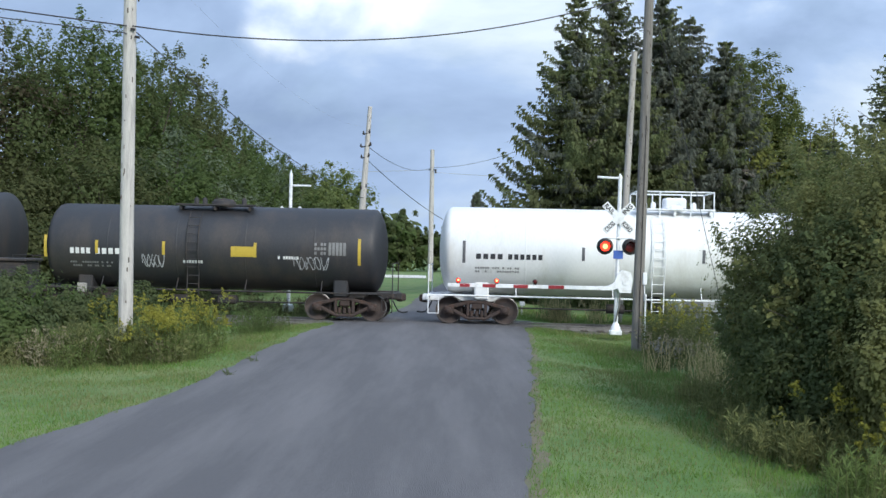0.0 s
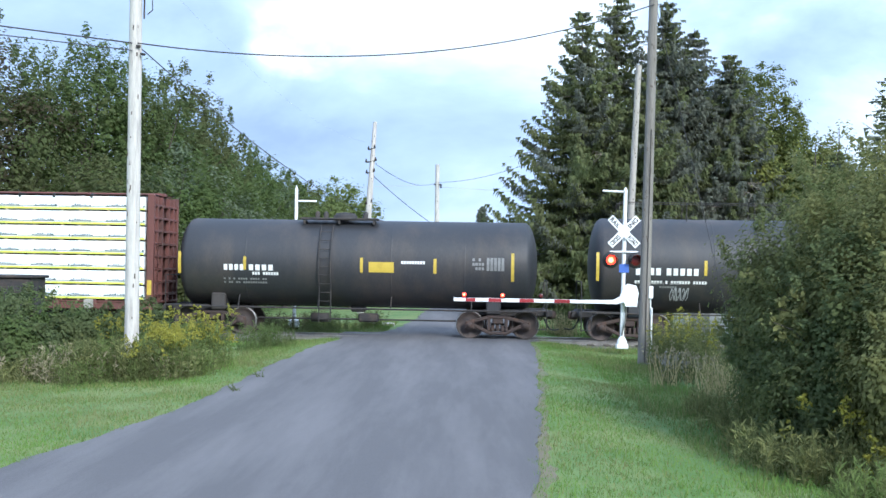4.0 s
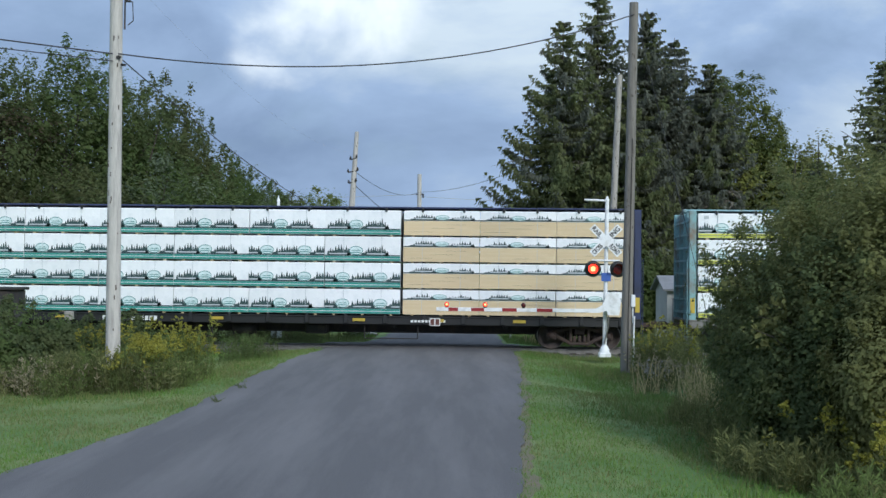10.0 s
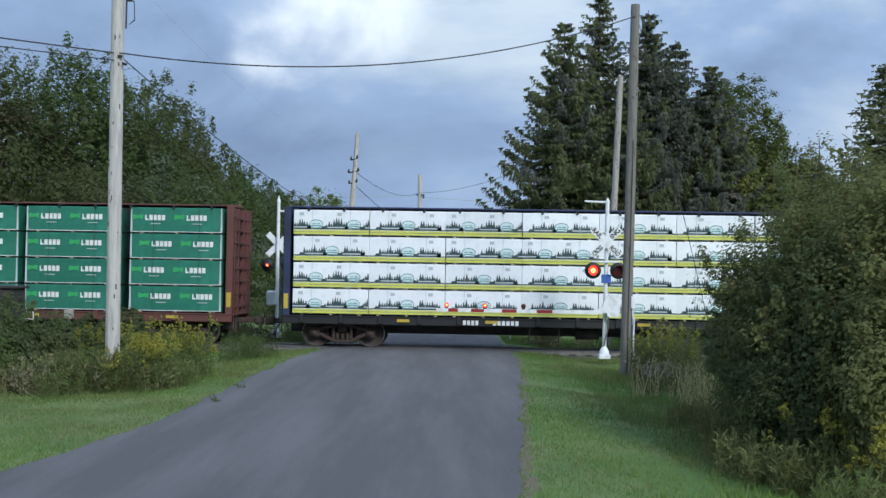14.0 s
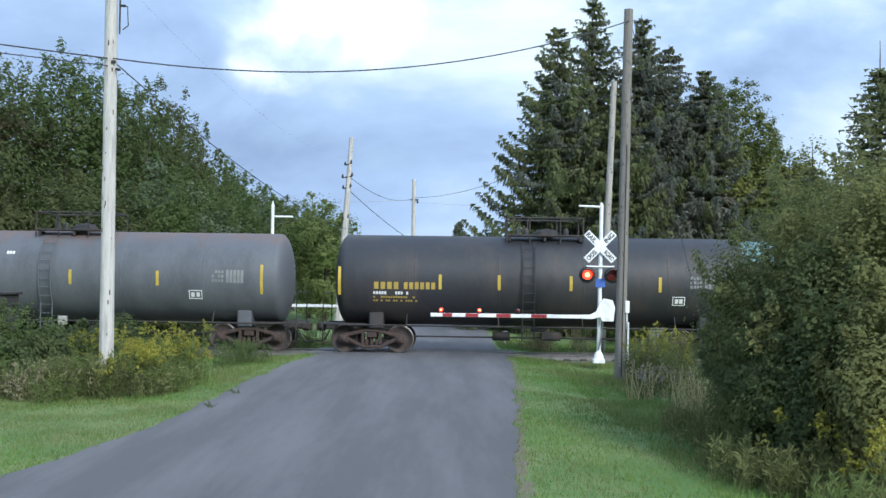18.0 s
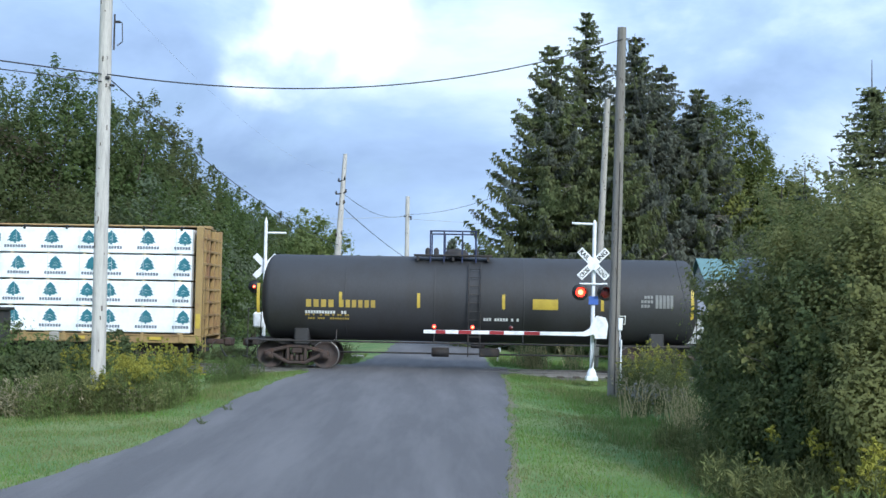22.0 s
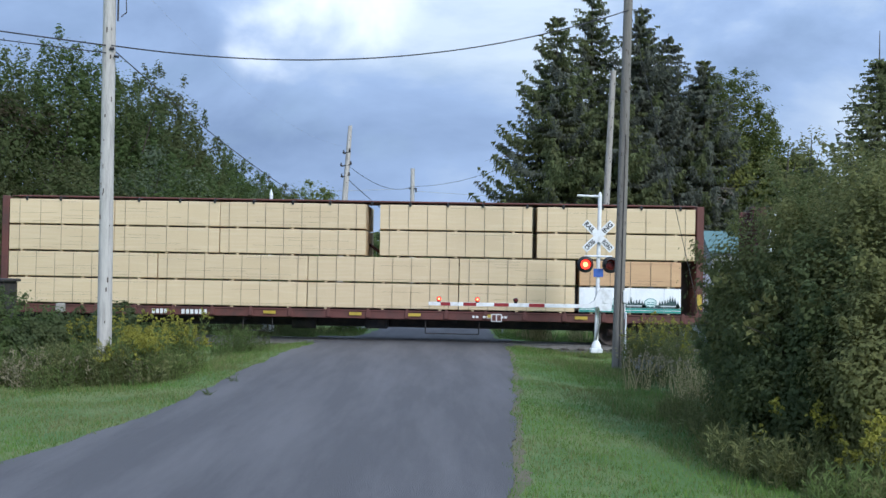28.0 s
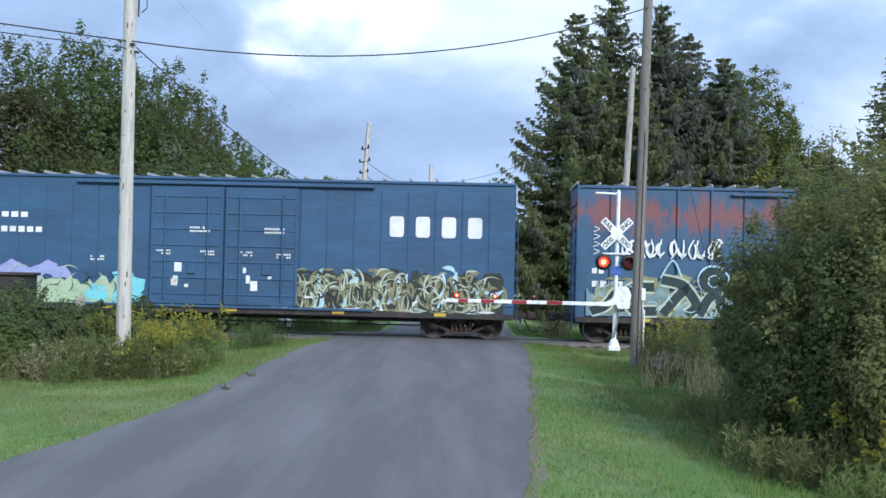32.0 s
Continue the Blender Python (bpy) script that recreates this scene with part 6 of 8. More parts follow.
    part("roof", mb, M_ROOF_STEEL, car, "galvanised roof sheets")
    for s in (-1, 1):
        mb = MB()
        for k in range(9):
            mb.box((s * (h + 0.02), 0, 1.2 + k * 0.44), (0.07, 2.8, 0.16), 0.03)
        part("end_corrugation", mb, base, car)
        mb = MB()
        for k in range(8):
            mb.tube((s * (h + 0.10), -1.45, 1.0 + k * 0.42), (s * (h + 0.10), -1.0, 1.0 + k * 0.42), 0.014)
        for y in (-1.45, -1.0):
            mb.tube((s * (h + 0.10), y, 0.45), (s * (h + 0.10), y, 4.2), 0.014)
        part("end_ladder", mb, base, car)
        mb = MB()
        mb.box((s * (h + 0.16), 0, 0.85), (0.3, 1.4, 0.3), 0.03)
        part("end_sill", mb, M_DARK, car)
    if look_kind == "blue":
        mb = MB()
        mb.box((h + 0.03, -0.9, 4.85), (0.03, 1.1, 0.5), 0.005)
        part("end_patch", mb, M_WHITE, car, "white patch on the end")
    y = yf - 0.045

    def yy(z):
        return y

    if look_kind == "blue":
        # company initials as plain blocks with their cut-outs, small data rows
        for k in range(4):
            x = h - 4.25 + k * 0.88
            mb = MB()
            mb.plate([(x + 0.08, 3.42), (x + 0.44, 3.42), (x + 0.5, 3.5), (x + 0.5, 4.04), (x + 0.44, 4.12), (x + 0.08, 4.12), (x + 0.02, 4.04), (x + 0.02, 3.5)], y, 0.006)
            part("painted_block", mb, M_LETTER_W, car, "large white block mark")
        mb = MB()
        bars(mb, -h + 2.1, -h + 3.1, 3.8, 4.0, 3, y, rng)
        bars(mb, -h + 2.1, -h + 3.6, 3.3, 3.5, 5, y, rng)
        for x, z in ((-2.3, 2.75), (-0.8, 2.75), (0.5, 2.75), (1.8, 2.7), (-4.6, 2.5)):
            bars(mb, x, x + 0.5, z, z + 0.06, 6, yf - 0.12 if abs(x) < 2.5 else y, rng, skip=0.2)
            bars(mb, x, x + 0.5, z - 0.1, z - 0.04, 6, yf - 0.12 if abs(x) < 2.5 else y, rng, skip=0.2)
        part("small_print", mb, M_LETTER_W, car)
        back = MB()
        ragged(back, 1.6, h - 0.35, 0.93, 2.15, 0.22, y, rng, 60)
        part("graffiti", back, M_SPRAY_NIGHT, car, "dark sprayed ground")
        y -= 0.008
        for m, n, w, z1 in ((M_SPRAY_OLIVE, 90, 0.15, 2.15), (M_SPRAY_SKY, 22, 0.16, 2.3), (M_SPRAY_NIGHT, 70, 0.10, 2.2), (M_SPRAY_PALE, 60, 0.07, 2.2), (M_SPRAY_OLIVE, 60, 0.09, 2.15), (M_SPRAY_NIGHT, 50, 0.05, 2.15), (M_SPRAY_PALE, 40, 0.035, 2.1), (M_LETTER_W, 7, 0.07, 1.2)):
            mb = MB()
            for q in range(n):
                cx = 1.9 + (h - 2.5) * (q + rng.random()) / n
                cz = rng.uniform(1.1, z1 - 0.3) if m is not M_SPRAY_SKY else rng.choice((rng.uniform(1.85, 2.05), rng.uniform(1.0, 1.3)))
                arc(mb, cx, cz, rng.uniform(0.15, 0.5), rng.uniform(0.3, 0.6), rng.uniform(0, 6.28), rng.uniform(1.0, 2.2), w, y, 0.95, z1 + 0.12)
            part("graffiti", mb, m, car, "sprayed graffiti strokes")
            y -= 0.002
        mb = MB()
        ragged(mb, -h + 0.6, -3.6, 0.93, 1.75, 0.2, y, rng, 40)
        part("graffiti", mb, M_SPRAY_GREENISH, car, "pale green sprayed ground")
        y -= 0.003
        mb = MB()
        for q in range(9):
            cloud_blob(mb, -h + 0.9 + q * 0.42, 2.0 + 0.12 * math.sin(q * 2.0), 0.32, 0.22, y - 0.0005 * q, rng)
        part("graffiti", mb, M_SPRAY_LILAC, car, "lilac sprayed cloud")
        y -= 0.008
        mb = MB()
        for q, (cx, cz, r0, r1) in enumerate(((-3.3, 1.2, 0.55, 0.3), (-3.1, 1.6, 0.5, 0.28), (-3.45, 1.9, 0.35, 0.2), (-4.3, 1.3, 0.4, 0.3))):
            cloud_blob(mb, cx, cz, r0, r1, y - 0.0005 * q, rng)
        part("graffiti", mb, M_SPRAY_TEAL, car, "turquoise sprayed letters")
        y -= 0.006
        for m, n in ((M_SPRAY_DK, 16), (M_SPRAY_PALE, 14)):
            mb = MB()
            for q in range(n):
                arc(mb, -h + 0.9 + (h - 4.2) * q / n, rng.uniform(1.1, 1.9), rng.uniform(0.2, 0.5), 0.3, rng.uniform(0, 6.28), 1.8, 0.035, y, 0.95, 2.2)
            part("graffiti", mb, m, car, "sprayed outlines")
            y -= 0.002
    else:
        y -= 0.03
        mb = MB()
        ragged(mb, 1.4, 6.75, 0.95, 2.15, 0.10, y, rng, 40)
        part("graffiti", mb, M_LETTER_W, car, "white sprayed ground")
        y -= 0.006
        for k, ch in enumerate("HATER"):
            x = 1.98 + k * 0.95
            part("word_outline", text_mesh("word_outline", ch, 1.55, 0.001, M_SPRAY_NIGHT, 0.09, (1.16, 1.55)), None, car, "dark sprayed outline", pose(x, y - 0.001 * k, 1.58, 90, 0, 0))
            part("sprayed_letter", text_mesh("sprayed_letter", ch, 1.55, 0.001, M_LETTER_W, 0.035, (0.88, 1.28)), None, car, "big white sprayed letter", pose(x, y - 0.012 - 0.001 * k, 1.58, 90, 0, 0))
        y -= 0.024
        for m, n, w in ((M_SPRAY_GREYISH, 4, 0.03), (M_SPRAY_NIGHT, 2, 0.025)):
            mb = MB()
            for q in range(n):
                arc(mb, 1.6 + 4.9 * (q + rng.random()) / n, rng.uniform(1.1, 2.0), rng.uniform(0.15, 0.4), 0.3, rng.uniform(0, 6.28), 1.5, w, y, 0.97, 2.25)
            for q in range(4):
                arc(mb, 6.85, 1.3 + 0.16 * q, 0.3, 0.12, 0.3 * q, 4.5, 0.035, y, 0.97, 2.25)
            part("graffiti", mb, m, car, "sprayed inner lines")
            y -= 0.002
        # bubble letters above
        mb = MB()
        for pts in (((3.5, 3.25), (3.9, 3.75), (3.3, 3.9), (2.6, 3.6), (2.55, 3.1), (3.0, 2.85), (3.15, 2.65), (2.8, 2.5), (2.6, 2.75)),
                    ((3.5, 3.25), (3.2, 3.35), (3.25, 3.05), (3.6, 2.9), (3.7, 2.55), (3.2, 2.42)),
                    ((3.9, 2.5), (4.0, 3.1), (4.25, 3.8), (4.55, 3.75), (4.6, 3.1), (4.5, 2.6)),
                    ((4.25, 3.0), (4.3, 3.35), (4.4, 3.0)), ((4.05, 2.75), (4.5, 2.7)),
                    ):
            stroke(mb, pts, 0.06, y)
        for pts in (((4.75, 3.7), (4.7, 2.9), (4.95, 2.5), (5.3, 2.6), (5.35, 3.2), (5.5, 3.7), (5.2, 3.75), (5.05, 3.2), (4.95, 3.75)),
                    ((5.55, 2.5), (5.6, 3.3), (5.75, 3.75), (6.35, 3.65), (6.45, 3.2), (6.05, 3.0), (6.5, 2.6), (6.75, 3.0), (6.7, 3.5), (6.55, 3.7)),
                    ((5.95, 3.45), (6.2, 3.4), (6.1, 3.2), (5.95, 3.25), (5.95, 3.0)), ((5.9, 3.95), (6.1, 3.8), (6.35, 3.98))):
            stroke(mb, pts, 0.06, y)
        part("graffiti", mb, M_LETTER_W, car, "white sprayed bubble letters")
        y -= 0.002
        mb = MB()
        for q in range(11):
            cx = -6.6 + q * 0.3 + (0.12 if q > 4 else 0)
            arc(mb, cx, 3.2 + rng.uniform(-0.1, 0.1), rng.uniform(0.08, 0.2), rng.uniform(0.15, 0.3), rng.uniform(0, 6.28), rng.uniform(2.5, 5.0), 0.11, y, 2.8, 3.65)
            stroke(mb, ((cx + rng.uniform(-0.1, 0.1), 2.9), (cx + rng.uniform(-0.15, 0.15), 3.2), (cx + rng.uniform(-0.1, 0.1), 3.55)), 0.06, y, 0.5)
        for q in range(4):
            stroke(mb, ((-2.55 + 0.05 * q, 2.75 + 0.2 * q), (-2.25, 2.85 + 0.2 * q), (-2.5, 2.93 + 0.2 * q)), 0.025, y)
            stroke(mb, ((-7.65, 3.0 + 0.25 * q), (-7.45, 3.1 + 0.25 * q), (-7.62, 3.17 + 0.25 * q)), 0.025, y)
            stroke(mb, ((1.5 + 0.25 * q, 2.45), (1.55 + 0.25 * q, 2.8 + 0.15 * (q % 2))), 0.03, y)
        part("graffiti", mb, M_LETTER_W, car, "white sprayed lettering")
        # dark arrow letters on a pale ground
        mb = MB()
        ragged(mb, -7.85, -2.05, 0.95, 1.95, 0.3, y, rng, 46)
        part("graffiti", mb, M_SPRAY_MIST, car, "pale grey-green sprayed ground")
        y -= 0.004
        mb = MB()
        for cx, cz, r0, r1 in ((-7.3, 1.4, 0.35, 0.2), (-5.9, 2.1, 0.5, 0.22), (-4.7, 2.2, 0.35, 0.2), (-2.6, 1.9, 0.4, 0.25)):
            cloud_blob(mb, cx, cz, r0, r1, y, rng)
        for q in range(40):
            arc(mb, -7.6 + q * 0.135, rng.uniform(1.1, 2.0), 0.4, 0.35, rng.uniform(0, 6.28), 1.6, 0.08, y - 0.001, 0.96, 2.2)
        part("graffiti", mb, M_SPRAY_OLIVE, car, "olive sprayed patches")
        y -= 0.004
        mb, rim = MB(), MB()
        for pts in (((-7.7, 1.1), (-7.2, 1.3), (-6.8, 1.75), (-6.7, 1.1)), ((-5.6, 1.95), (-6.4, 1.85), (-6.3, 1.2), (-5.5, 1.15)), ((-5.3, 1.05), (-4.9, 1.55), (-4.6, 2.0), (-5.35, 2.2)),
                    ((-4.6, 2.0), (-4.2, 1.4), (-4.5, 1.05)), ((-4.1, 1.05), (-3.8, 1.6), (-3.5, 1.85)), ((-3.3, 1.8), (-2.3, 1.85)), ((-3.4, 1.7), (-3.3, 1.2), (-2.5, 1.1), (-2.4, 1.45))):
            stroke(rim, pts, 0.44, y)
            stroke(mb, pts, 0.3, y - 0.006)
        cloud_blob(mb, -3.65, 2.2, 0.44, 0.42, y - 0.007, rng, 0.04)
        part("graffiti", rim, M_SPRAY_PALE, car, "pale sprayed rims")
        y -= 0.008
        part("graffiti", mb, M_SPRAY_DK, car, "dark teal sprayed letters")
        y -= 0.003
        mb = MB()
        arc(mb, -3.65, 2.2, 0.52, 0.5, 5.6, 4.6, 0.07, y, 0.9, 3)
        arc(mb, -3.62, 2.18, 0.2, 0.2, 0.5, 5.0, 0.05, y, 0.9, 3)
        stroke(mb, ((-5.4, 2.25), (-5.0, 2.85), (-4.7, 2.3)), 0.06, y)
        for q in range(12):
            arc(mb, -7.4 + q * 0.43, rng.uniform(1.1, 1.8), 0.3, 0.25, rng.uniform(0, 6.28), 1.5, 0.03, y, 0.95, 2.3)
        part("graffiti", mb, M_SPRAY_SKY, car, "pale blue sprayed lines")
        mb = MB()
        bars(mb, -h + 0.5, -h + 0.95, 2.35, 2.55, 2, yf - 0.045, rng)
        bars(mb, -h + 0.5, -h + 1.6, 1.9, 2.12, 4, yf - 0.045, rng)
        bars(mb, h - 0.75, h - 0.3, 1.95, 2.2, 3, yf - 0.045, rng)
        part("reporting_mark", mb, M_LETTER_W, car, "row of painted marks")
    for x in (-h * 0.72, -h * 0.4, 0.3, h * 0.4, h * 0.75):
        mb = MB()
        mb.box((x, yf - 0.07, 0.83), (0.4, 0.012, 0.11), 0.002)
        part("reflective_stripe", mb, M_YELLOW, car, "yellow reflective panel")
    mb = MB()
    mb.box((-1.2, -0.5, 0.5), (0.7, 0.4, 0.3), 0.05)
    mb.pipe([(-h + 3, -0.6, 0.42), (h - 3, -0.6, 0.42)], 0.025)
    for x in (-2.4, 2.4):
        mb.tube((x, -1.3, 0.8), (x, -1.3, 0.35), 0.02)
    part("brake_gear", mb, M_DARK, car)
    under(car, h, 1.75, h + 0.5)
    return car


hopper_car("rusty cream covered hopper car with three chutes", -268.8, -251.2, 31)
YG = ((0.02, 0.95), (0.245, 0.5), (0.44, 0.5), (0.66, 0.5), (0.945, 0.95))
tank_car("black tank car with yellow marks and stripes", -284.6, -270.45, 1.55, 2.5, M_TANK_BLACK, 41, (M_LETTER_Y, 0.1, 0.25, 6, 0.26), ((0.02, 0.95), (0.26, 0.5), (0.4, 0.5), (0.57, 0.5), (0.78, 0.5), (0.945, 1.0)), "rails", 0.51, 0.85, None,
         (("frame", 0.81, -0.75, 0.42), ("print", 0.1, -0.45, 1.2)), 0.47)
tank_car("dull grey tank car with rusty crown and yellow marks", -300.28, -286.1, 1.55, 2.5, M_TANK_GREY, 42, (M_LETTER_Y, 0.08, 0.25, 6, 0.24), ((0.005, 0.9), (0.25, 0.5), (0.48, 0.5), (0.69, 0.5), (0.94, 1.0)), "rails", 0.47, 0.82, None,
         (("frame", 0.765, -0.75, 0.46), ("print", 0.32, 0.75, 0.4)), 0.42, mark_z=-0.15)
tank_car("rust-streaked grey tank car with white scrawl", -316.3, -301.9, 1.55, 2.5, M_TANK_GREY, 43, (M_LETTER_Y, 0.1, 0.26, 6, 0.24), ((0.02, 0.9), (0.27, 0.5), (0.485, 0.5), (0.71, 0.5), (0.945, 1.0)), "rails", 0.49, 0.84, None,
         (("frame", 0.775, -0.62, 0.46), ("spray", 0.725, -0.5, 0.5), ("print", 0.66, -0.3, 0.6)), 0.43)
tank_car("blue-grey tank car with yellow marks on a black panel", -332.9, -317.75, 1.55, 2.5, M_TANK_BLUE, 44, (M_LETTER_Y, 0.08, 0.225, 6, 0.28), ((0.01, 0.95), (0.23, 0.5), (0.41, 0.5), (0.76, 0.5), (0.965, 0.95)), "rails", 0.52, 0.88, None,
         (("black", 0.075, -0.35, 2.35), ("spray", 0.55, -0.05, 0.5), ("spray", 0.59, -0.4, 0.35)), 0.53, mark_z=-0.15)
tank_car("black tank car with yellow marks and hazard panel", -349.35, -334.3, 1.48, 2.43, M_TANK_DULL, 45, (M_LETTER_Y, 0.11, 0.27, 6, 0.28), ((0.005, 1.0), (0.19, 0.5), (0.365, 0.5), (0.555, 0.5), (0.775, 0.5), (0.975, 1.0)), "cage", 0.44, 0.86, 0.62,
         (("frame", 0.8, -0.75, 0.42), ("print", 0.51, -0.66, 1.3), ("print", 0.11, -0.5, 1.5)), 0.49)
def emblem_columns(gap):
    """Four long packs, an open slot past the middle, then three."""
    a, m, b = -H + 0.3, 1.65, H - 0.3
    w1, w2 = (m - gap / 2 - a) / 4, (b - m - gap / 2) / 3
    return [(a + i * w1, a + (i + 1) * w1, ["I"] * 4) for i in range(4)] + [(m + gap / 2 + i * w2, m + gap / 2 + (i + 1) * w2, ["I"] * 4) for i in range(3)]


centerbeam("tan yellow centerbeam flat car loaded with white-wrapped lumber with tree emblems", -375.12, -351.17, M_SILL_YELLOW, emblem_columns(0.3), 51)
centerbeam("brown centerbeam flat car loaded with white-wrapped lumber with tree emblems", -400.9, -377.1, M_SILL_BROWN, emblem_columns(0.45), 52)
centerbeam("dark brown centerbeam flat car loaded with emblem-printed white lumber packs", -426.3, -402.55, M_SILL_BROWN, emblem_columns(0.5), 53)


def lumber_columns():
    """Bare sawn lumber: four layers of unequal packs with open slots, and one wrapped pack."""
    a, b = -H + 0.3, H - 0.3
    out = []
    lower = [a, a + 5.1, a + 10.2, a + 15.3, b - 4.0]
    for i in range(4):
        out.append((lower[i], lower[i + 1], ["T" if i != 2 else "T", "T", "-", "-"]))
    out.append((b - 3.85, b - 0.45, ["G", "O", "-", "-"]))
    upper = [a, a + 3.6, a + 7.2, a + 12.15, a + 12.6, a + 17.75, a + 17.9, b]
    for x0, x1 in ((upper[0], upper[1]), (upper[1], upper[2]), (upper[2], upper[3]), (upper[4], upper[5]), (upper[6], upper[7])):
        out.append((x0, x1, ["-", "-", "T", "T"]))
    return out


centerbeam("brown centerbeam flat car loaded with bare sawn lumber", -451.9, -428.15, M_SILL_BROWN, lumber_columns(), 54)
cA = cols(H, 9, [])
centerbeam("dark green centerbeam flat car partly loaded with white-wrapped lumber", -477.5, -453.5, M_SILL_GREEN,
           [(c[0], c[1], ["A", "A", "A"] if i not in (4, 5) else (["A", "A"] if i == 4 else ["A", "A", "fA"])) for i, c in enumerate(cA)], 55)
box_car("blue boxcar with flaking red paint and large white graffiti", -495.45, -479.05, 61, "rust")
box_car("blue boxcar with double doors, white block marks and graffiti", -517.2, -497.5, 62, "blue")

# ---- plants ----
def leaf_mat(name, c, second, isl=0.35, trans=0.58):
    return mat(name, c, 0.75, 0.3, 0.35, 6, 0.0, second=second, amount=0.8, island=isl * 0.4, spec=0.1, trans=trans)


L_DARK = leaf_mat("leaf_dark", (0.112, 0.145, 0.058), (0.13, 0.156, 0.063))
L_OLIVE = leaf_mat("leaf_olive", (0.136, 0.148, 0.063), (0.118, 0.135, 0.058))
L_BUSH = leaf_mat("leaf_bush", (0.135, 0.16, 0.06), (0.165, 0.175, 0.074), 0.35, 0.5)
L_BUSH2 = leaf_mat("leaf_bush_pale", (0.215, 0.22, 0.085), (0.175, 0.185, 0.075), 0.4, 0.5)
L_BUSHD = leaf_mat("leaf_bush_dark", (0.115, 0.15, 0.066), (0.135, 0.16, 0.072), 0.35, 0.55)
L_MID = leaf_mat("leaf_mid", (0.112, 0.162, 0.054), (0.13, 0.172, 0.063))
L_LIGHT = leaf_mat("leaf_light", (0.175, 0.235, 0.07), (0.19, 0.23, 0.085))
L_DRYGREEN = leaf_mat("leaf_dry_green", (0.22, 0.24, 0.09), (0.2, 0.2, 0.09), 0.35, 0.35)
L_SILVER = leaf_mat("leaf_silver", (0.24, 0.28, 0.2), (0.15, 0.19, 0.1))
L_YELLOW = leaf_mat("leaf_yellowing", (0.14, 0.16, 0.045), (0.11, 0.14, 0.05))
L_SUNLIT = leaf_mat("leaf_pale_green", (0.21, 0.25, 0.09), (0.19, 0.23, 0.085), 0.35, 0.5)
L_YELLOW2 = leaf_mat("leaf_sunny", (0.19, 0.2, 0.05), (0.16, 0.18, 0.055), 0.4, 0.3)
L_NEEDLE = leaf_mat("needle_green", (0.15, 0.18, 0.075), (0.165, 0.18, 0.085), 0.4, 0.5)
L_NEEDLE_B = leaf_mat("needle_blue", (0.18, 0.195, 0.155), (0.155, 0.165, 0.125), 0.4, 0.5)
L_BROWN = leaf_mat("leaf_brown", (0.12, 0.095, 0.06), (0.10, 0.095, 0.055))
L_GOLD = leaf_mat("goldenrod_flower", (0.34, 0.315, 0.055), (0.25, 0.25, 0.06), 0.3, 0.3)
L_DRY = leaf_mat("dry_stalk", (0.34, 0.3, 0.2), (0.25, 0.22, 0.14), 0.3, 0.2)
L_STRAW = leaf_mat("straw", (0.55, 0.45, 0.25), (0.44, 0.36, 0.2), 0.3, 0.3)
L_ASTER = leaf_mat("aster_flower", (0.36, 0.34, 0.33), (0.24, 0.23, 0.2), 0.3, 0.2)
L_GRASS2 = leaf_mat("grass_blade_bright", (0.135, 0.235, 0.05), (0.155, 0.235, 0.064), 0.3, 0.3)
L_GRASS = leaf_mat("grass_blade", (0.105, 0.185, 0.045), (0.15, 0.2, 0.066), 0.3, 0.3)
M_TWIG = leaf_mat("dead_twig", (0.2, 0.175, 0.15), (0.15, 0.13, 0.11), 0.3, 0.0)
M_BARK = mat("bark", (0.09, 0.075, 0.06), 0.95, 0.3, 2, 14, 1.0, stretch=(4, 4, 0.8))


def leaves(rng, centres, spread, per, size, up=0.4, aspect=1.6, face=0.9, heart=None, three=False):
    """Small leaf quads scattered about clump centres, turned to face away from them."""
    c = np.repeat(np.asarray(centres, float), per, axis=0)
    n = len(c)
    s = np.repeat(np.broadcast_to(np.asarray(spread, float), (len(centres),)), per)[:, None]
    p = c + np.clip(rng.normal(0, 1, (n, 3)), -1.7, 1.7) * s * np.array([1, 1, 0.8])
    nrm = p - c
    nrm /= np.linalg.norm(nrm, axis=1)[:, None] + 1e-9
    if heart is not None:
        far = c - np.asarray(heart, float)
        nrm = nrm + 0.9 * far / (np.linalg.norm(far, axis=1)[:, None] + 1e-9)
    nrm = face * (nrm + np.array([0, 0, up])) + rng.normal(0, 0.3, (n, 3))
    nrm /= np.linalg.norm(nrm, axis=1)[:, None] + 1e-9
    u = np.cross(nrm, rng.normal(0, 1, (n, 3)))
    u /= np.linalg.norm(u, axis=1)[:, None] + 1e-9
    v = np.cross(nrm, u)
    sz = size * rng.uniform(0.6, 1.3, (n, 1))
    a, b = u * sz * 0.5 * aspect, v * sz * 0.5
    if three:
        return np.stack([p - a * 0.8 - b * 0.9, p + a * 0.9 - b * 0.5, p + b * 1.3], axis=1)
    return np.stack([p - a, p - b * 0.9, p + a, p + b * 0.9], axis=1)


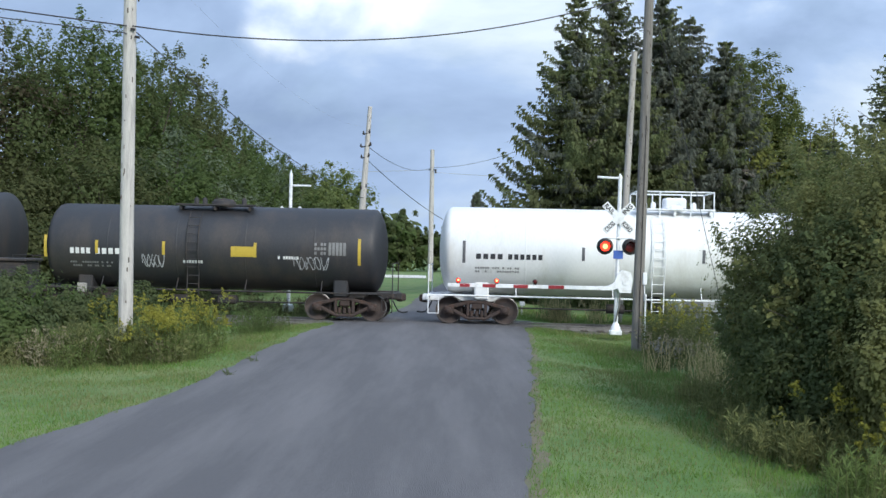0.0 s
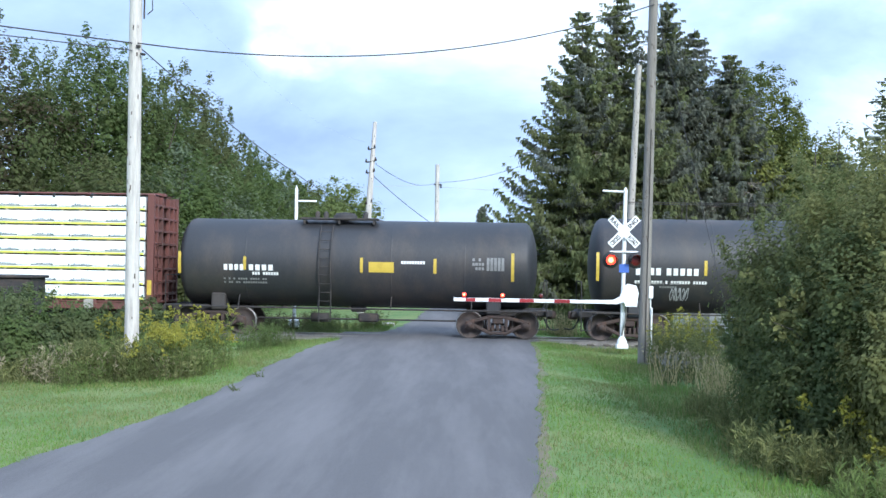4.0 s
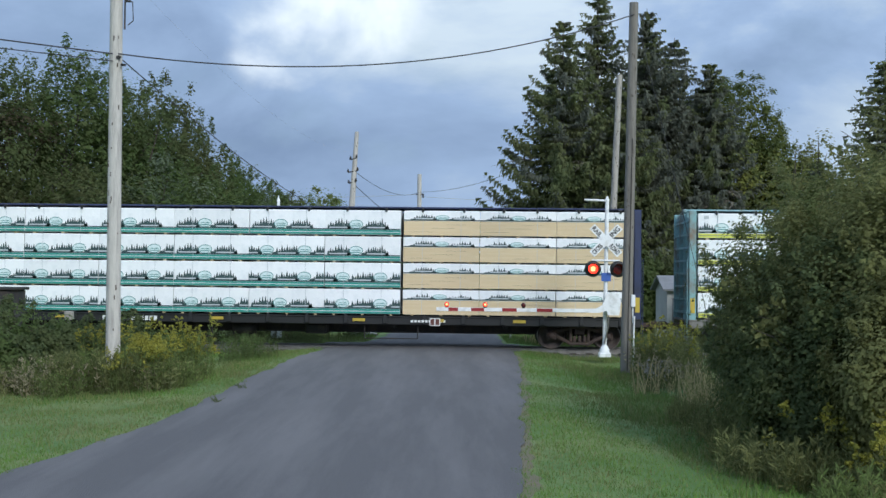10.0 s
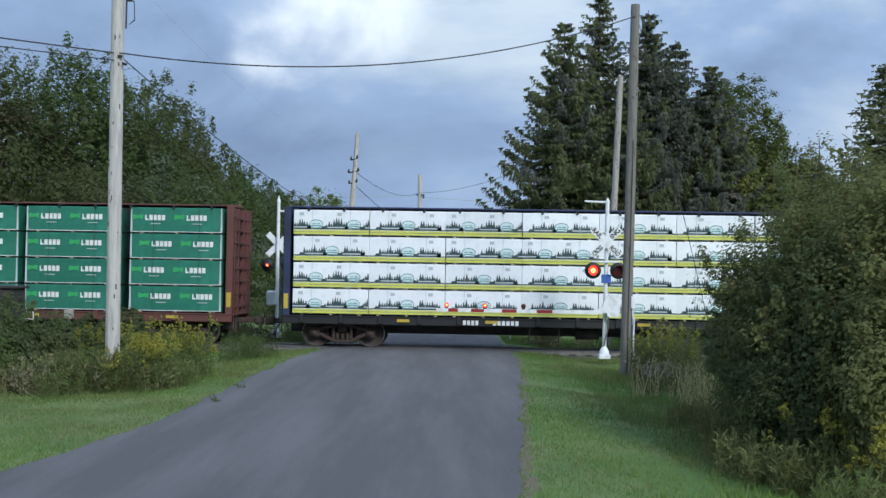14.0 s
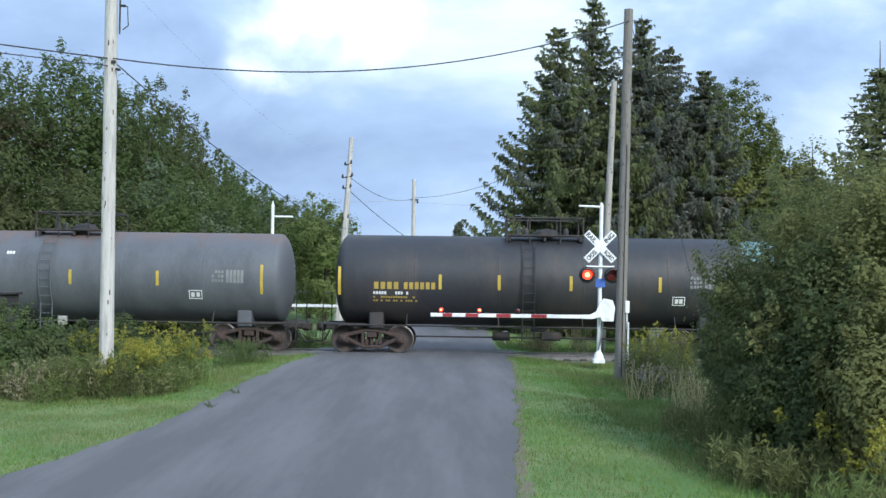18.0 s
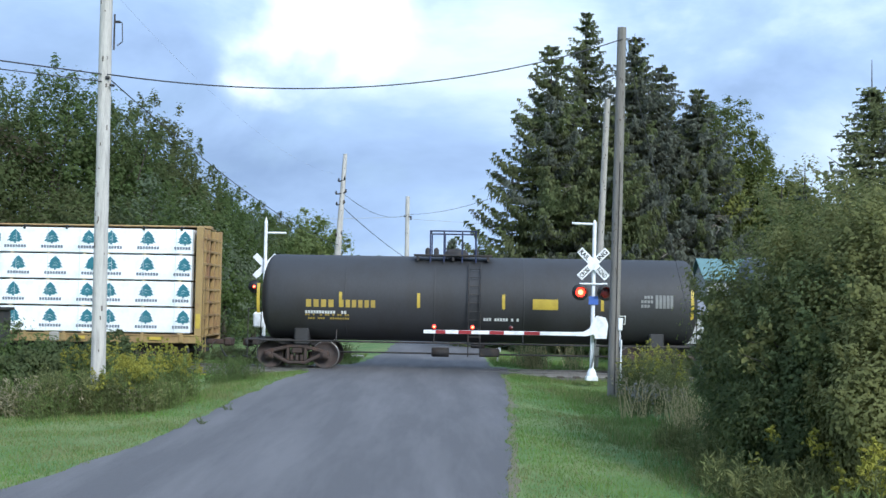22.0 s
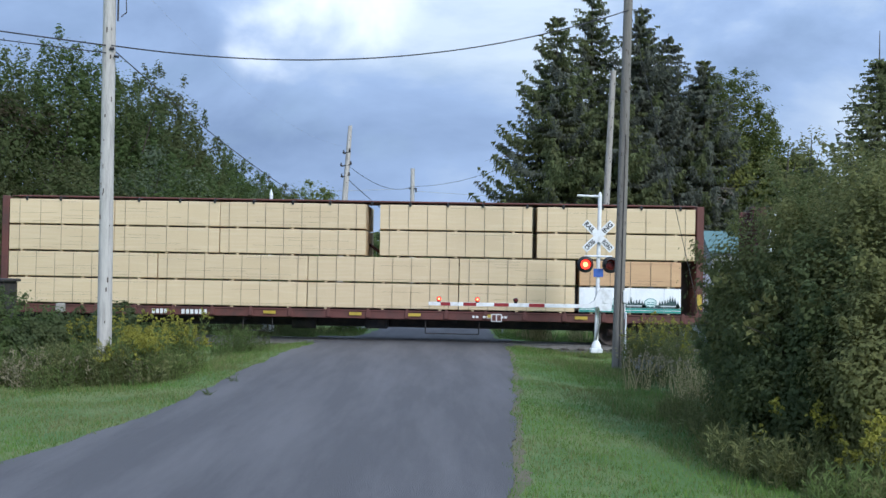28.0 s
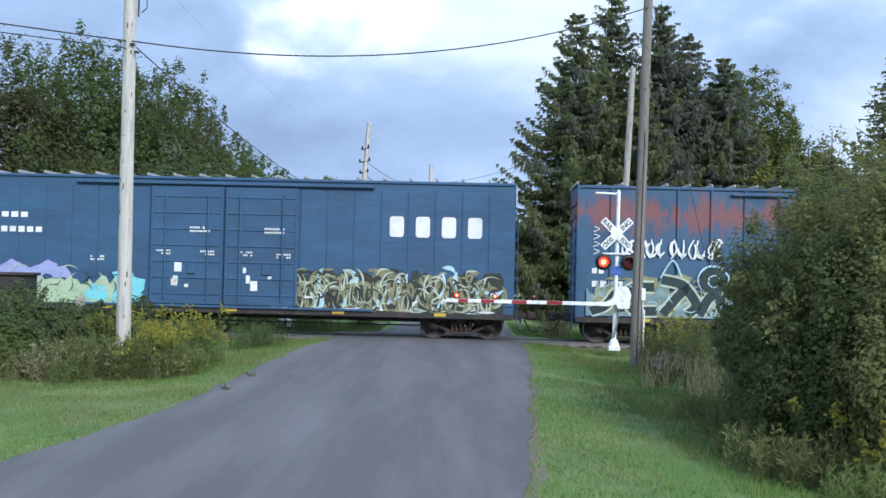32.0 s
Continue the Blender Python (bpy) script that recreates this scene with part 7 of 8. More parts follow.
def broadleaf(name, label, at, h, r, mats, seed, n=7000, size=0.2, low=0.15, clumps=70, category="tree", group="roadside trees", trunk=True, sprig=0.5, tones=(0.6, 0.4), loose=1.0, fill=1.0):
    rng = np.random.RandomState(seed)
    ob = thing(name, label, category, (at[0], at[1], -0.2), group)
    cz, hz = h * (low + 1) / 2, h * (1 - low) / 2
    d = rng.normal(0, 1, (clumps, 3))
    d /= np.linalg.norm(d, axis=1)[:, None]
    rad = rng.uniform(0.35, 1.0, (clumps, 1)) ** 0.55
    lump = 1 + 0.22 * np.sin(d[:, :1] * 5 + seed) * np.cos(d[:, 1:2] * 4 + seed * 2) + 0.12 * rng.normal(0, 1, (clumps, 1))
    lump = np.clip(1 + (lump - 1) * loose, 0.6, 1.22)
    c = d * rad * lump * np.array([r, r, hz]) + np.array([0, 0, cz])
    c[:, 2] = np.clip(c[:, 2], 0.15 * h * low + 0.2, h * 1.02)
    spread = (0.10 * r + 0.09 * rng.rand(clumps) * r) * max(1.0, 0.6 + 0.4 * loose) * fill
    three = size > 0.04
    heart = (0, 0, cz * 0.8)
    V = leaves(rng, c, spread, n // clumps, size, heart=heart, three=three)
    V[:, :, 2] = np.maximum(V[:, :, 2], 0.02)
    # a few sprigs that break the outline
    top = d.copy()
    top[:, 2] = np.abs(top[:, 2]) * 0.9 + 0.1
    sp = top * lump * np.array([r, r, hz]) * rng.uniform(0.94, 1.05, (clumps, 1)) + np.array([0, 0, cz])
    grow = top * np.array([0.5, 0.5, 0.3]) + np.array([0, 0, 0.7]) + rng.normal(0, 0.2, (clumps, 3))
    sp = np.concatenate([sp[::2] + (grow * q * 0.3 * r * sprig)[::2] for q in (0.0, 0.25, 0.5, 0.75, 1.0)])
    V2 = leaves(rng, sp, 0.04 * r, max(6, n // clumps // 12), size, heart=heart, three=three)
    V = np.concatenate([V, V2])
    patch = np.array([noise.noise(Vector(q) * (1.1 / r) + Vector((seed, 0, 0))) for q in c]) + rng.normal(0, 0.12, clumps)
    tone = np.repeat((patch > np.quantile(patch, tones[0])).astype(int), n // clumps)
    slots = np.concatenate([tone, np.zeros(len(V2), int)])
    part("crown", quads_mesh("crown", V, mats, slots, 3 if three else 4), None, ob)
    if trunk:
        mb = MB()
        rt = 0.018 * h + 0.03
        top_z = h * 0.75
        k = 6
        pts = [Vector((0.03 * h * noise.noise(Vector((seed, i, 0))), 0.03 * h * noise.noise(Vector((seed, i, 9))), top_z * i / k)) for i in range(k + 1)]
        for i in range(k):
            mb.tube(pts[i], pts[i + 1], rt * (1 - 0.8 * i / k), rt * (1 - 0.8 * (i + 1) / k), 8, False)
        for i in range(10):
            q = pts[2 + i % 4]
            e = Vector(c[i * (clumps // 10)])
            mb.tube(q, q.lerp(e, 0.55) + Vector((0, 0, -0.03 * h)), rt * 0.4, rt * 0.25, 6, False)
            mb.tube(q.lerp(e, 0.55) + Vector((0, 0, -0.03 * h)), e, rt * 0.25, rt * 0.08, 5, False)
        part("trunk", mb, M_BARK, ob)
    return ob


def spruce(name, label, at, h, r, mats, seed, low=0.06, dens=1.0, group="spruce grove", lean=0.0, spray=1.0, bare=0, rise=0.0):
    rng = np.random.RandomState(seed)
    ob = thing(name, label, "spruce", (at[0], at[1], -0.2), group)
    quads, slots = [], []
    tips = MB()
    z = h * low
    while z < h * 0.985:
        u = z / h
        R = r * (1 - u) ** 0.78 * rng.uniform(0.88, 1.08) + (0.05 + 0.12 * (1 - u) if r > 2 else 0.05)
        nb = max(6 if dens > 0.9 else 4, int(9 * dens * (1 - 0.25 * u)))
        for k in range(nb):
            a = rng.uniform(0, 2 * np.pi)
            ln = R * rng.uniform(0.72, 1.04)
            dirv = np.array([np.cos(a), np.sin(a), 0.0])
            m = max(5, int(ln / (0.19 * spray ** 0.5)))
            s = np.linspace(0.15, 1, m)
            droop = -0.30 * ln * np.sin(s * 2.3) * (1 - 0.5 * u) + (0.22 + rise) * ln * s ** 3
            pts = dirv * (s * ln)[:, None] + np.array([0, 0, 1.0]) * (z + droop)[:, None]
            # twigs that hang like a curtain from the branch
            hang = 6
            hc = np.repeat(pts, hang, axis=0)
            nh = len(hc)
            sd = np.cross(dirv, [0, 0, 1.0])
            hc = hc + sd * (rng.normal(0, 1, (nh, 1)) * 0.15 * ln * (1.15 - np.repeat(s, hang))[:, None]) + dirv * rng.normal(0, 0.08, (nh, 1))
            ha = rng.uniform(0, 6.28, nh)
            hw = np.stack([np.cos(ha), np.sin(ha), np.zeros(nh)], 1) * rng.uniform(0.05, 0.11, (nh, 1)) * (0.5 + 0.5 * spray)
            hd = (np.array([0, 0, -1.0]) + dirv * 0.35 + rng.normal(0, 0.25, (nh, 3))) * rng.uniform(0.16, 0.42, (nh, 1)) * (0.45 + 0.55 * (1 - u)) * spray
            quads.append(np.stack([hc - hw, hc + hd, hc + hw], axis=1))
            tint = rng.choice(len(mats), p=[0.75, 0.25]) if len(mats) == 2 else 0
            slots.append(np.full(nh, tint))
            per = 11
            c = np.repeat(pts, per, axis=0)
            n = len(c)
            side = np.cross(dirv, [0, 0, 1.0])
            w = rng.normal(0, 1, (n, 1)) * 0.19 * ln * (1.15 - np.repeat(s, per))[:, None]
            c = c + side * w + np.array([0, 0, -1]) * np.abs(rng.normal(0, 0.10, (n, 1)))
            fw = dirv * rng.uniform(0.5, 1.0, (n, 1)) + side * np.sign(w) * rng.uniform(0.0, 0.7, (n, 1)) + np.array([0, 0, -1]) * rng.uniform(0.2, 1.1, (n, 1))
            fw /= np.linalg.norm(fw, axis=1)[:, None]
            q = np.cross(fw, np.array([0, 0, 1.0]) + dirv * 0.6 + rng.normal(0, 0.3, (n, 3)))
            q /= np.linalg.norm(q, axis=1)[:, None] + 1e-9
            L = rng.uniform(0.14, 0.3, (n, 1)) * (0.65 + 0.35 * (1 - u)) * spray
            W = L * rng.uniform(0.3, 0.46, (n, 1))
            quads.append(np.stack([c - q * W * 0.5, c + fw * L, c + q * W * 0.5], axis=1))
            slots.append(np.full(n, tint))
        z += h * 0.016 * rng.uniform(0.7, 1.3) / dens ** 0.5 + 0.03
    V = np.concatenate(quads)
    V[:, :, 0] += lean * V[:, :, 2]
    part("needles", quads_mesh("needles", V, mats, np.concatenate(slots), 3), None, ob)
    if bare:
        D = []
        for _ in range(bare):
            zz = h * rng.uniform(low, 0.62) * rng.uniform(0.6, 1)
            a = rng.uniform(0, 6.28)
            R = r * (1 - zz / h) ** 0.78 * rng.uniform(0.75, 1.02)
            dv = np.array([math.cos(a), math.sin(a), 0])
            p0 = np.array([lean * zz, 0, zz + 0.1]) + dv * R * 0.2
            p1 = np.array([lean * zz, 0, zz - 0.12 * R]) + dv * R
            wz = np.array([0, 0, 0.022])
            D.append([p0 - wz, p0 + wz, p1 + wz * 0.5, p1 - wz * 0.5])
            for q in range(9):
                c0 = p0 + (p1 - p0) * rng.uniform(0.35, 1)
                e = c0 + dv * rng.uniform(0, 0.3) + np.array([rng.normal(0, 0.35), rng.normal(0, 0.35), -abs(rng.normal(0.1, 0.3))])
                wv = np.cross(e - c0, dv + np.array([0.1, 0.3, 0.2]))
                wv *= 0.014 / (np.linalg.norm(wv) + 1e-9)
                D.append([c0 - wv, c0 + wv, e + wv * 0.5, e - wv * 0.5])
        part("deadwood", quads_mesh("deadwood", np.array(D), [M_TWIG]), None, ob, "bare grey-brown lower twigs")
    mb = MB()
    mb.tube((0, 0, 0), (lean * h * 0.985, 0, h * 0.985), 0.016 * h, 0.012, 8, False)
    if rise:
        # bare leaders above the last whorl
        mb.tube((lean * h, 0, h * 0.96), (lean * h, 0, h * 1.07), 0.016, 0.006, 5, False)
        for k in range(9):
            a, zz = k * 2.4, h * (0.74 + 0.027 * k)
            R = r * (1 - zz / h) ** 0.78 + 0.12
            mb.tube((0.6 * R * math.cos(a), 0.6 * R * math.sin(a), zz), (1.15 * R * math.cos(a), 1.15 * R * math.sin(a), zz + 0.3), 0.012, 0.004, 5, False)
    for i in range(26):
        zz = h * (low + (0.9 - low) * i / 26)
        a = i * 2.4
        R = 0.7 * r * (1 - zz / h) ** 0.8
        mb.tube((lean * zz, 0, zz), (lean * zz + R * math.cos(a), R * math.sin(a), zz - 0.18 * R), 0.03, 0.012, 5, False)
    part("trunk", mb, M_BARK, ob)
    return ob


# belt of broadleaf trees left of the road beyond the track: (x, y, height, radius)
BELT = [(-24.5, 49, 13.6, 3.6), (-21.0, 50, 12.0, 3.0), (-27.5, 47, 13.8, 3.4), (-18.3, 54, 12.2, 3.0), (-16.9, 58, 11.8, 2.9), (-15.9, 63, 11.8, 2.9), (-15.6, 68, 11.0, 2.6), (-14.6, 73, 9.3, 2.5), (-14.2, 79, 8.9, 2.5), (-13.2, 85, 8.2, 2.5), (-13.4, 92, 8.4, 2.6), (-13.0, 100, 8.4, 2.8), (-22, 60, 12.5, 3.6), (-20, 70, 11.3, 3.4), (-18.5, 82, 9.5, 3.2), (-31, 52, 14.0, 3.8)]
for i, (x, y, h, r) in enumerate(BELT):
    mats = ([L_DARK, L_MID], [L_OLIVE, L_DARK], [L_DARK, L_OLIVE], [L_MID, L_DARK])[i % 4] if i not in (7, 8) else [L_MID, L_SILVER]
    if i in (1, 12):
        mats = [L_DARK, L_BROWN]
    broadleaf("broadleaf_tree", "dark green broadleaf tree in a dense roadside belt" if i not in (7, 8) else "broadleaf tree with silvery leaves in a roadside belt", (x, y), h + 0.2, r, mats, 100 + i, 21000 if i < 12 else 9000, 0.135, 0.08, 190, sprig=0.6, fill=1.35)
# lower growth in front of the belt
for i, (x, y, h, r) in enumerate([(-15.5, 49, 7.0, 2.3), (-18.5, 47.5, 6.0, 2.2), (-22, 46, 6.2, 2.2), (-13.5, 52, 7.6, 2.2), (-12.4, 57, 7.6, 2.1), (-11.6, 63, 7.4, 2.0), (-10.9, 69, 7.4, 2.0), (-14.5, 46, 4.0, 1.8), (-17.6, 45, 3.6, 1.8), (-11.5, 48, 3.4, 1.6)]):
    broadleaf("shrub", "mid green roadside shrub beyond the track" if i % 3 else "silvery green roadside shrub beyond the track", (x, y), h, r, [L_MID, L_SILVER] if i in (3, 4, 5, 6) else [L_OLIVE, L_DARK], 140 + i, 13000, 0.11, 0.0, 110, "shrub", "roadside shrubs", fill=1.3)
broadleaf("broadleaf_tree", "bright green small tree at the end of the belt", (-9.0, 78, 0), 8.3, 2.1, [L_SUNLIT, L_LIGHT], 160, 14000, 0.12, 0.05, 110, sprig=0.15, fill=1.3)
broadleaf("broadleaf_tree", "bright green small tree beside the far road", (-7.1, 70, 0), 7.2, 1.8, [L_SUNLIT, L_LIGHT], 161, 11000, 0.12, 0.02, 90, sprig=0.15, fill=1.3)

# spruces right of the road
SPR = [(6.15, 60, 16.6, 6.8, 0), (8.4, 63, 19.2, 5.6, 0), (10.8, 61, 17.6, 5.6, 1), (12.5, 62, 16.2, 5.4, 1), (14.3, 61, 14.6, 5.0, 1), (9.2, 58, 12.5, 4.8, 0), (11.7, 65, 17.4, 5.0, 0)]
for i, (x, y, h, r, b) in enumerate(SPR):
    spruce("spruce_tree", "tall dark green spruce beyond the track" if not b else "tall blue-green spruce with bare lower twigs", (x, y), h, r, [L_NEEDLE, L_NEEDLE_B] if not b else [L_NEEDLE_B, L_NEEDLE], 200 + i, 0.05 if i else 0.1, 1.0, bare=(60 if b else 14))
broadleaf("broadleaf_tree", "yellow-green round-crowned tree behind the spruces", (16.0, 65, 0), 13.9, 3.9, [L_YELLOW, L_YELLOW2], 170, 56000, 0.125, 0.1, 620, sprig=0.0, loose=0.3, fill=0.85)
broadleaf("broadleaf_tree", "green tree behind the roadside shrubs", (19.6, 62, 0), 9.4, 2.8, [L_YELLOW2, L_MID], 171, 26000, 0.13, 0.05, 300, sprig=0.0, loose=0.4, fill=1.0)
broadleaf("broadleaf_tree", "green tree behind the roadside shrubs", (25, 60, 0), 7.6, 3.0, [L_MID, L_DARK], 172, 5000, 0.26, 0.05, 70)
for i, (x, y, h, r) in enumerate([(8.5, 52, 4.0, 1.7), (12.0, 50, 3.3, 1.5), (15.8, 50.5, 3.5, 1.5), (19, 52, 5.0, 2.2)]):
    broadleaf("shrub", "dark green shrub under the spruces", (x, y), h, r, [L_DARK, L_MID], 180 + i, 7000, 0.13, 0.0, 50, "shrub", "roadside shrubs")

# far growth along the fields
spruce("spruce_tree", "distant grey-green spruce beside the far road", (1.7, 104, 0), 8.4, 2.3, [L_NEEDLE_B, L_SILVER], 220, 0.03, 0.9, "far trees")
for i, (x, y, h, r) in enumerate([(-3.4, 150, 5.5, 2.6), (-0.4, 158, 6.2, 2.8), (3.4, 150, 6.0, 3.0), (7.5, 140, 8.0, 3.4), (-8, 150, 7.5, 3.2), (-13, 145, 8.0, 3.4), (12.5, 140, 8.0, 3.6), (-19, 150, 8.0, 3.6), (18, 140, 9, 4), (-26, 150, 9, 4)]):
    broadleaf("broadleaf_tree", "distant tree at the edge of a field", (x, y), h, r, [L_MID, L_LIGHT] if i % 2 else [L_DARK, L_MID], 230 + i, 2600, 0.4, 0.0, 40, "tree", "far trees")
rngf = random.Random(9)
WOODS = []
for i in range(90):
    x, y = rngf.uniform(-260, 260), rngf.uniform(230, 420)
    hh = rngf.uniform(7, 11)
    c = np.array([[x + rngf.uniform(-3, 3), y, rngf.uniform(0.5, hh)] for _ in range(14)])
    WOODS.append(leaves(np.random.RandomState(300 + i), c, 1.7, 20, 1.3))
far = quads_mesh("far_woods", np.concatenate(WOODS), [L_DARK])
thing("far_woods", "far dark woods along the horizon", "woods", kind="stuff", mesh=far)

# dense shrubbery close on the right: (x, y, height, radius, tone)
BUSHES = [(5.9, 17.8, 3.8, 1.5, 0), (6.6, 16.0, 4.05, 1.6, 1), (5.6, 16.2, 3.0, 1.1, 2), (7.3, 18.6, 4.75, 1.9, 1), (5.85, 18.9, 2.7, 1.1, 2), (5.85, 14.2, 2.3, 0.9, 1), (7.9, 20.6, 4.6, 1.5, 0),
          (5.25, 17.4, 2.0, 0.9, 2), (5.2, 15.7, 1.6, 0.75, 2), (5.75, 20.2, 2.4, 0.9, 2), (6.6, 20.2, 2.9, 1.0, 0)]
for i, (x, y, h, r, m) in enumerate(BUSHES):
    broadleaf("bush", "dense green roadside bush with small leaves", (x, y), h, r, ([L_BUSH, L_BUSH2], [L_BUSH2, L_BUSH], [L_BUSHD, L_BUSH])[m], 400 + i, 50000 if i < 7 else 28000, 0.044, 0.0, 260, "bush", "roadside bushes", loose=1.5, sprig=0.5, tones=(0.72, 0.28))
spruce("young_spruce", "young dark spruce behind the roadside bushes", (8.0, 20.5), 6.7, 1.9, [L_NEEDLE, L_NEEDLE_B], 420, 0.15, 1.2, "young spruces", spray=0.32, bare=12, rise=0.35)
spruce("young_spruce", "young dark spruce behind the roadside bushes", (9.0, 20.9), 7.8, 1.7, [L_NEEDLE, L_NEEDLE_B], 423, 0.12, 1.2, "young spruces", spray=0.32, bare=12, rise=0.35)
spruce("young_spruce", "slim young spruce behind the roadside bushes", (7.1, 21.5), 5.0, 0.6, [L_NEEDLE, L_NEEDLE_B], 421, 0.3, 0.7, "young spruces", spray=0.28, rise=0.35)
spruce("young_spruce", "slim young spruce behind the roadside bushes", (6.72, 21.7), 4.8, 0.55, [L_NEEDLE, L_NEEDLE_B], 422, 0.3, 0.7, "young spruces", spray=0.28, rise=0.35)


def twig_spray(at, to, seed):
    """A long leafy shoot that reaches out of a bush."""
    rng = np.random.RandomState(seed)
    ob = thing("leafy_shoot", "thin leafy shoot reaching out of a bush", "shoot", at, "leafy shoots")
    d = np.array(to, float) - np.array(at, float)
    mb = MB()
    mid = d * 0.55 + np.array([0, 0, 0.1])
    mb.tube((0, 0, 0), tuple(mid), 0.012, 0.008, 5, False)
    mb.tube(tuple(mid), tuple(d), 0.008, 0.003, 5, False)
    part("stem", mb, M_BARK, ob)
    c = np.array([d * u + np.array([0, 0, 0.2 * u * (1 - u)]) + rng.normal(0, 0.07, 3) for u in np.linspace(0.25, 1, 9)])
    part("foliage", quads_mesh("foliage", leaves(rng, c, 0.06, 9, 0.07), [L_BUSH2]), None, ob)


for i in range(14):
    rs = random.Random(i)
    y = rs.uniform(15.4, 18.4)
    z = 1.1 + 0.16 * i
    x = 5.0 + 0.14 * i * (i > 5)
    twig_spray((x, y, z), (x - rs.uniform(0.4, 0.85), y - 0.2, z + rs.uniform(0.2, 0.6)), 430 + i)


def herb_clump(name, label, at, h, r, seed, stalks, flower, leafm, head=0.25, group="weeds", flower_n=14, category="weed"):
    """A clump of tall stalks with narrow leaves and tufted heads."""
    rng = np.random.RandomState(seed)
    ob = thing(name, label, category, (at[0], at[1], ground_z(at[0], at[1]) - 0.02), group)
    st, lf, fl = [], [], []
    for _ in range(stalks):
        a, q = rng.uniform(0, 6.28), r * math.sqrt(rng.rand())
        b = np.array([q * math.cos(a), q * math.sin(a), 0.0])
        hh = h * rng.uniform(0.6, 1.08)
        bend = 0.24 if name == "dry_weeds" else 0.10
        t = b + np.array([rng.normal(0, bend) * hh, rng.normal(0, bend) * hh, hh])
        s = np.array([0.013 if name == "dry_weeds" else 0.005, 0, 0])
        if name == "dry_weeds" and rng.rand() < 0.55:
            st.append([b - s * 0.4, b + s * 0.4, t, t])
        else:
            st.append([b - s, b + s, t + s * 0.5, t - s * 0.5])
        k = int(hh * (14 if name == "dry_weeds" else 30))
        u = rng.rand(k, 1) * 0.9
        c = b + (t - b) * u
        d = rng.normal(0, 1, (k, 3))
        d[:, 2] = np.abs(d[:, 2]) * 0.9 + 0.2
        d /= np.linalg.norm(d, axis=1)[:, None]
        w = np.cross(d, rng.normal(0, 1, (k, 3)))
        w /= np.linalg.norm(w, axis=1)[:, None]
        ln = rng.uniform(0.06, 0.16, (k, 1))
        lf.append(np.stack([c, c + d * ln * 0.5 - w * ln * 0.085, c + d * ln, c + d * ln * 0.5 + w * ln * 0.085], 1))
        if flower is not None and rng.rand() < 0.8:
            if flower is L_GOLD:
                # arching side sprays that make up a plume
                c = []
                for q in range(5):
                    az, up = rng.uniform(0, 6.28), rng.uniform(0.1, 1.0)
                    for u in np.linspace(0.1, 1, flower_n // 3 + 2):
                        c.append(t + np.array([math.cos(az), math.sin(az), 0]) * head * 0.5 * u * (1.15 - up) + np.array([0, 0, 1]) * head * (0.75 * up - 0.45 + 0.45 * u - 0.35 * u * u))
                fl.append(leaves(rng, np.array(c), 0.011, 2, 0.032))
            else:
                c = t + rng.normal(0, 1, (flower_n, 3)) * np.array([0.28, 0.28, 0.8]) * head * 0.35
                fl.append(leaves(rng, c, 0.012, 4, 0.035))
    part("stalk", quads_mesh("stalk", np.array(st), [L_STRAW if name == "dry_weeds" else L_OLIVE]), None, ob)
    part("foliage", quads_mesh("foliage", np.concatenate(lf), [leafm]), None, ob)
    if fl:
        part("blossom", quads_mesh("blossom", np.concatenate(fl), [flower]), None, ob, "yellow flower heads" if flower is L_GOLD else "")
    return ob


rw = random.Random(5)
# goldenrod and rank weeds round the left pole
for i in range(15):
    x, y = rw.uniform(-7.3, -6.15), rw.uniform(25.3, 28.0)
    herb_clump("goldenrod", "goldenrod in yellow flower beside the pole", (x, y), rw.uniform(0.85, 1.45), 0.5, 500 + i, 26, L_GOLD if i % 3 else None, L_LIGHT, 0.3, "goldenrod", 9)
for i in range(5):
    herb_clump("goldenrod", "goldenrod in yellow flower beside the pole", (rw.uniform(-8.9, -7.7), rw.uniform(26.5, 30)), rw.uniform(1.1, 1.35), 0.45, 520 + i, 18, L_GOLD, L_LIGHT, 0.3, "goldenrod", 7)
for i in range(16):
    herb_clump("tall_weeds", "tall grassy weeds before the pole", (rw.uniform(-8.2, -5.9), rw.uniform(24.5, 26.8)), rw.uniform(0.4, 0.75), 0.55, 540 + i, 46, None, (L_LIGHT, L_DRYGREEN, L_MID)[i % 3], 0.2, "tall weeds")
for i, (x, y, h, r) in enumerate([(-9.6, 28.2, 1.4, 1.1), (-11.0, 27.2, 1.8, 1.2), (-12.6, 27.6, 1.7, 1.2), (-8.6, 29.5, 1.5, 0.8), (-10.2, 25.6, 1.2, 0.9), (-12.0, 25.2, 1.25, 1.0), (-14, 27, 1.8, 1.3)]):
    broadleaf("low_bush", "low dark green bush among the weeds", (x, y), h, r, [L_BUSHD, L_MID], 560 + i, 12000, 0.058, 0.0, 90, "bush", "low bushes", True, loose=1.4)
for i in range(16):
    herb_clump("tall_weeds", "tall grassy weeds with dry stalks", (rw.uniform(-12.5, -7.0), rw.uniform(23.6, 25.6)), rw.uniform(0.4, 0.75), 0.6, 580 + i, 46, L_DRY if i % 4 == 0 else None, (L_LIGHT, L_DRYGREEN, L_DRYGREEN)[i % 3], 0.2, "tall weeds", 8)
for i in range(10):
    herb_clump("tall_weeds", "weeds along the ballast", (rw.uniform(-11, -5.2), rw.uniform(31.5, 36)), rw.uniform(0.5, 0.9), 0.6, 600 + i, 34, None, L_MID, 0.2, "tall weeds")
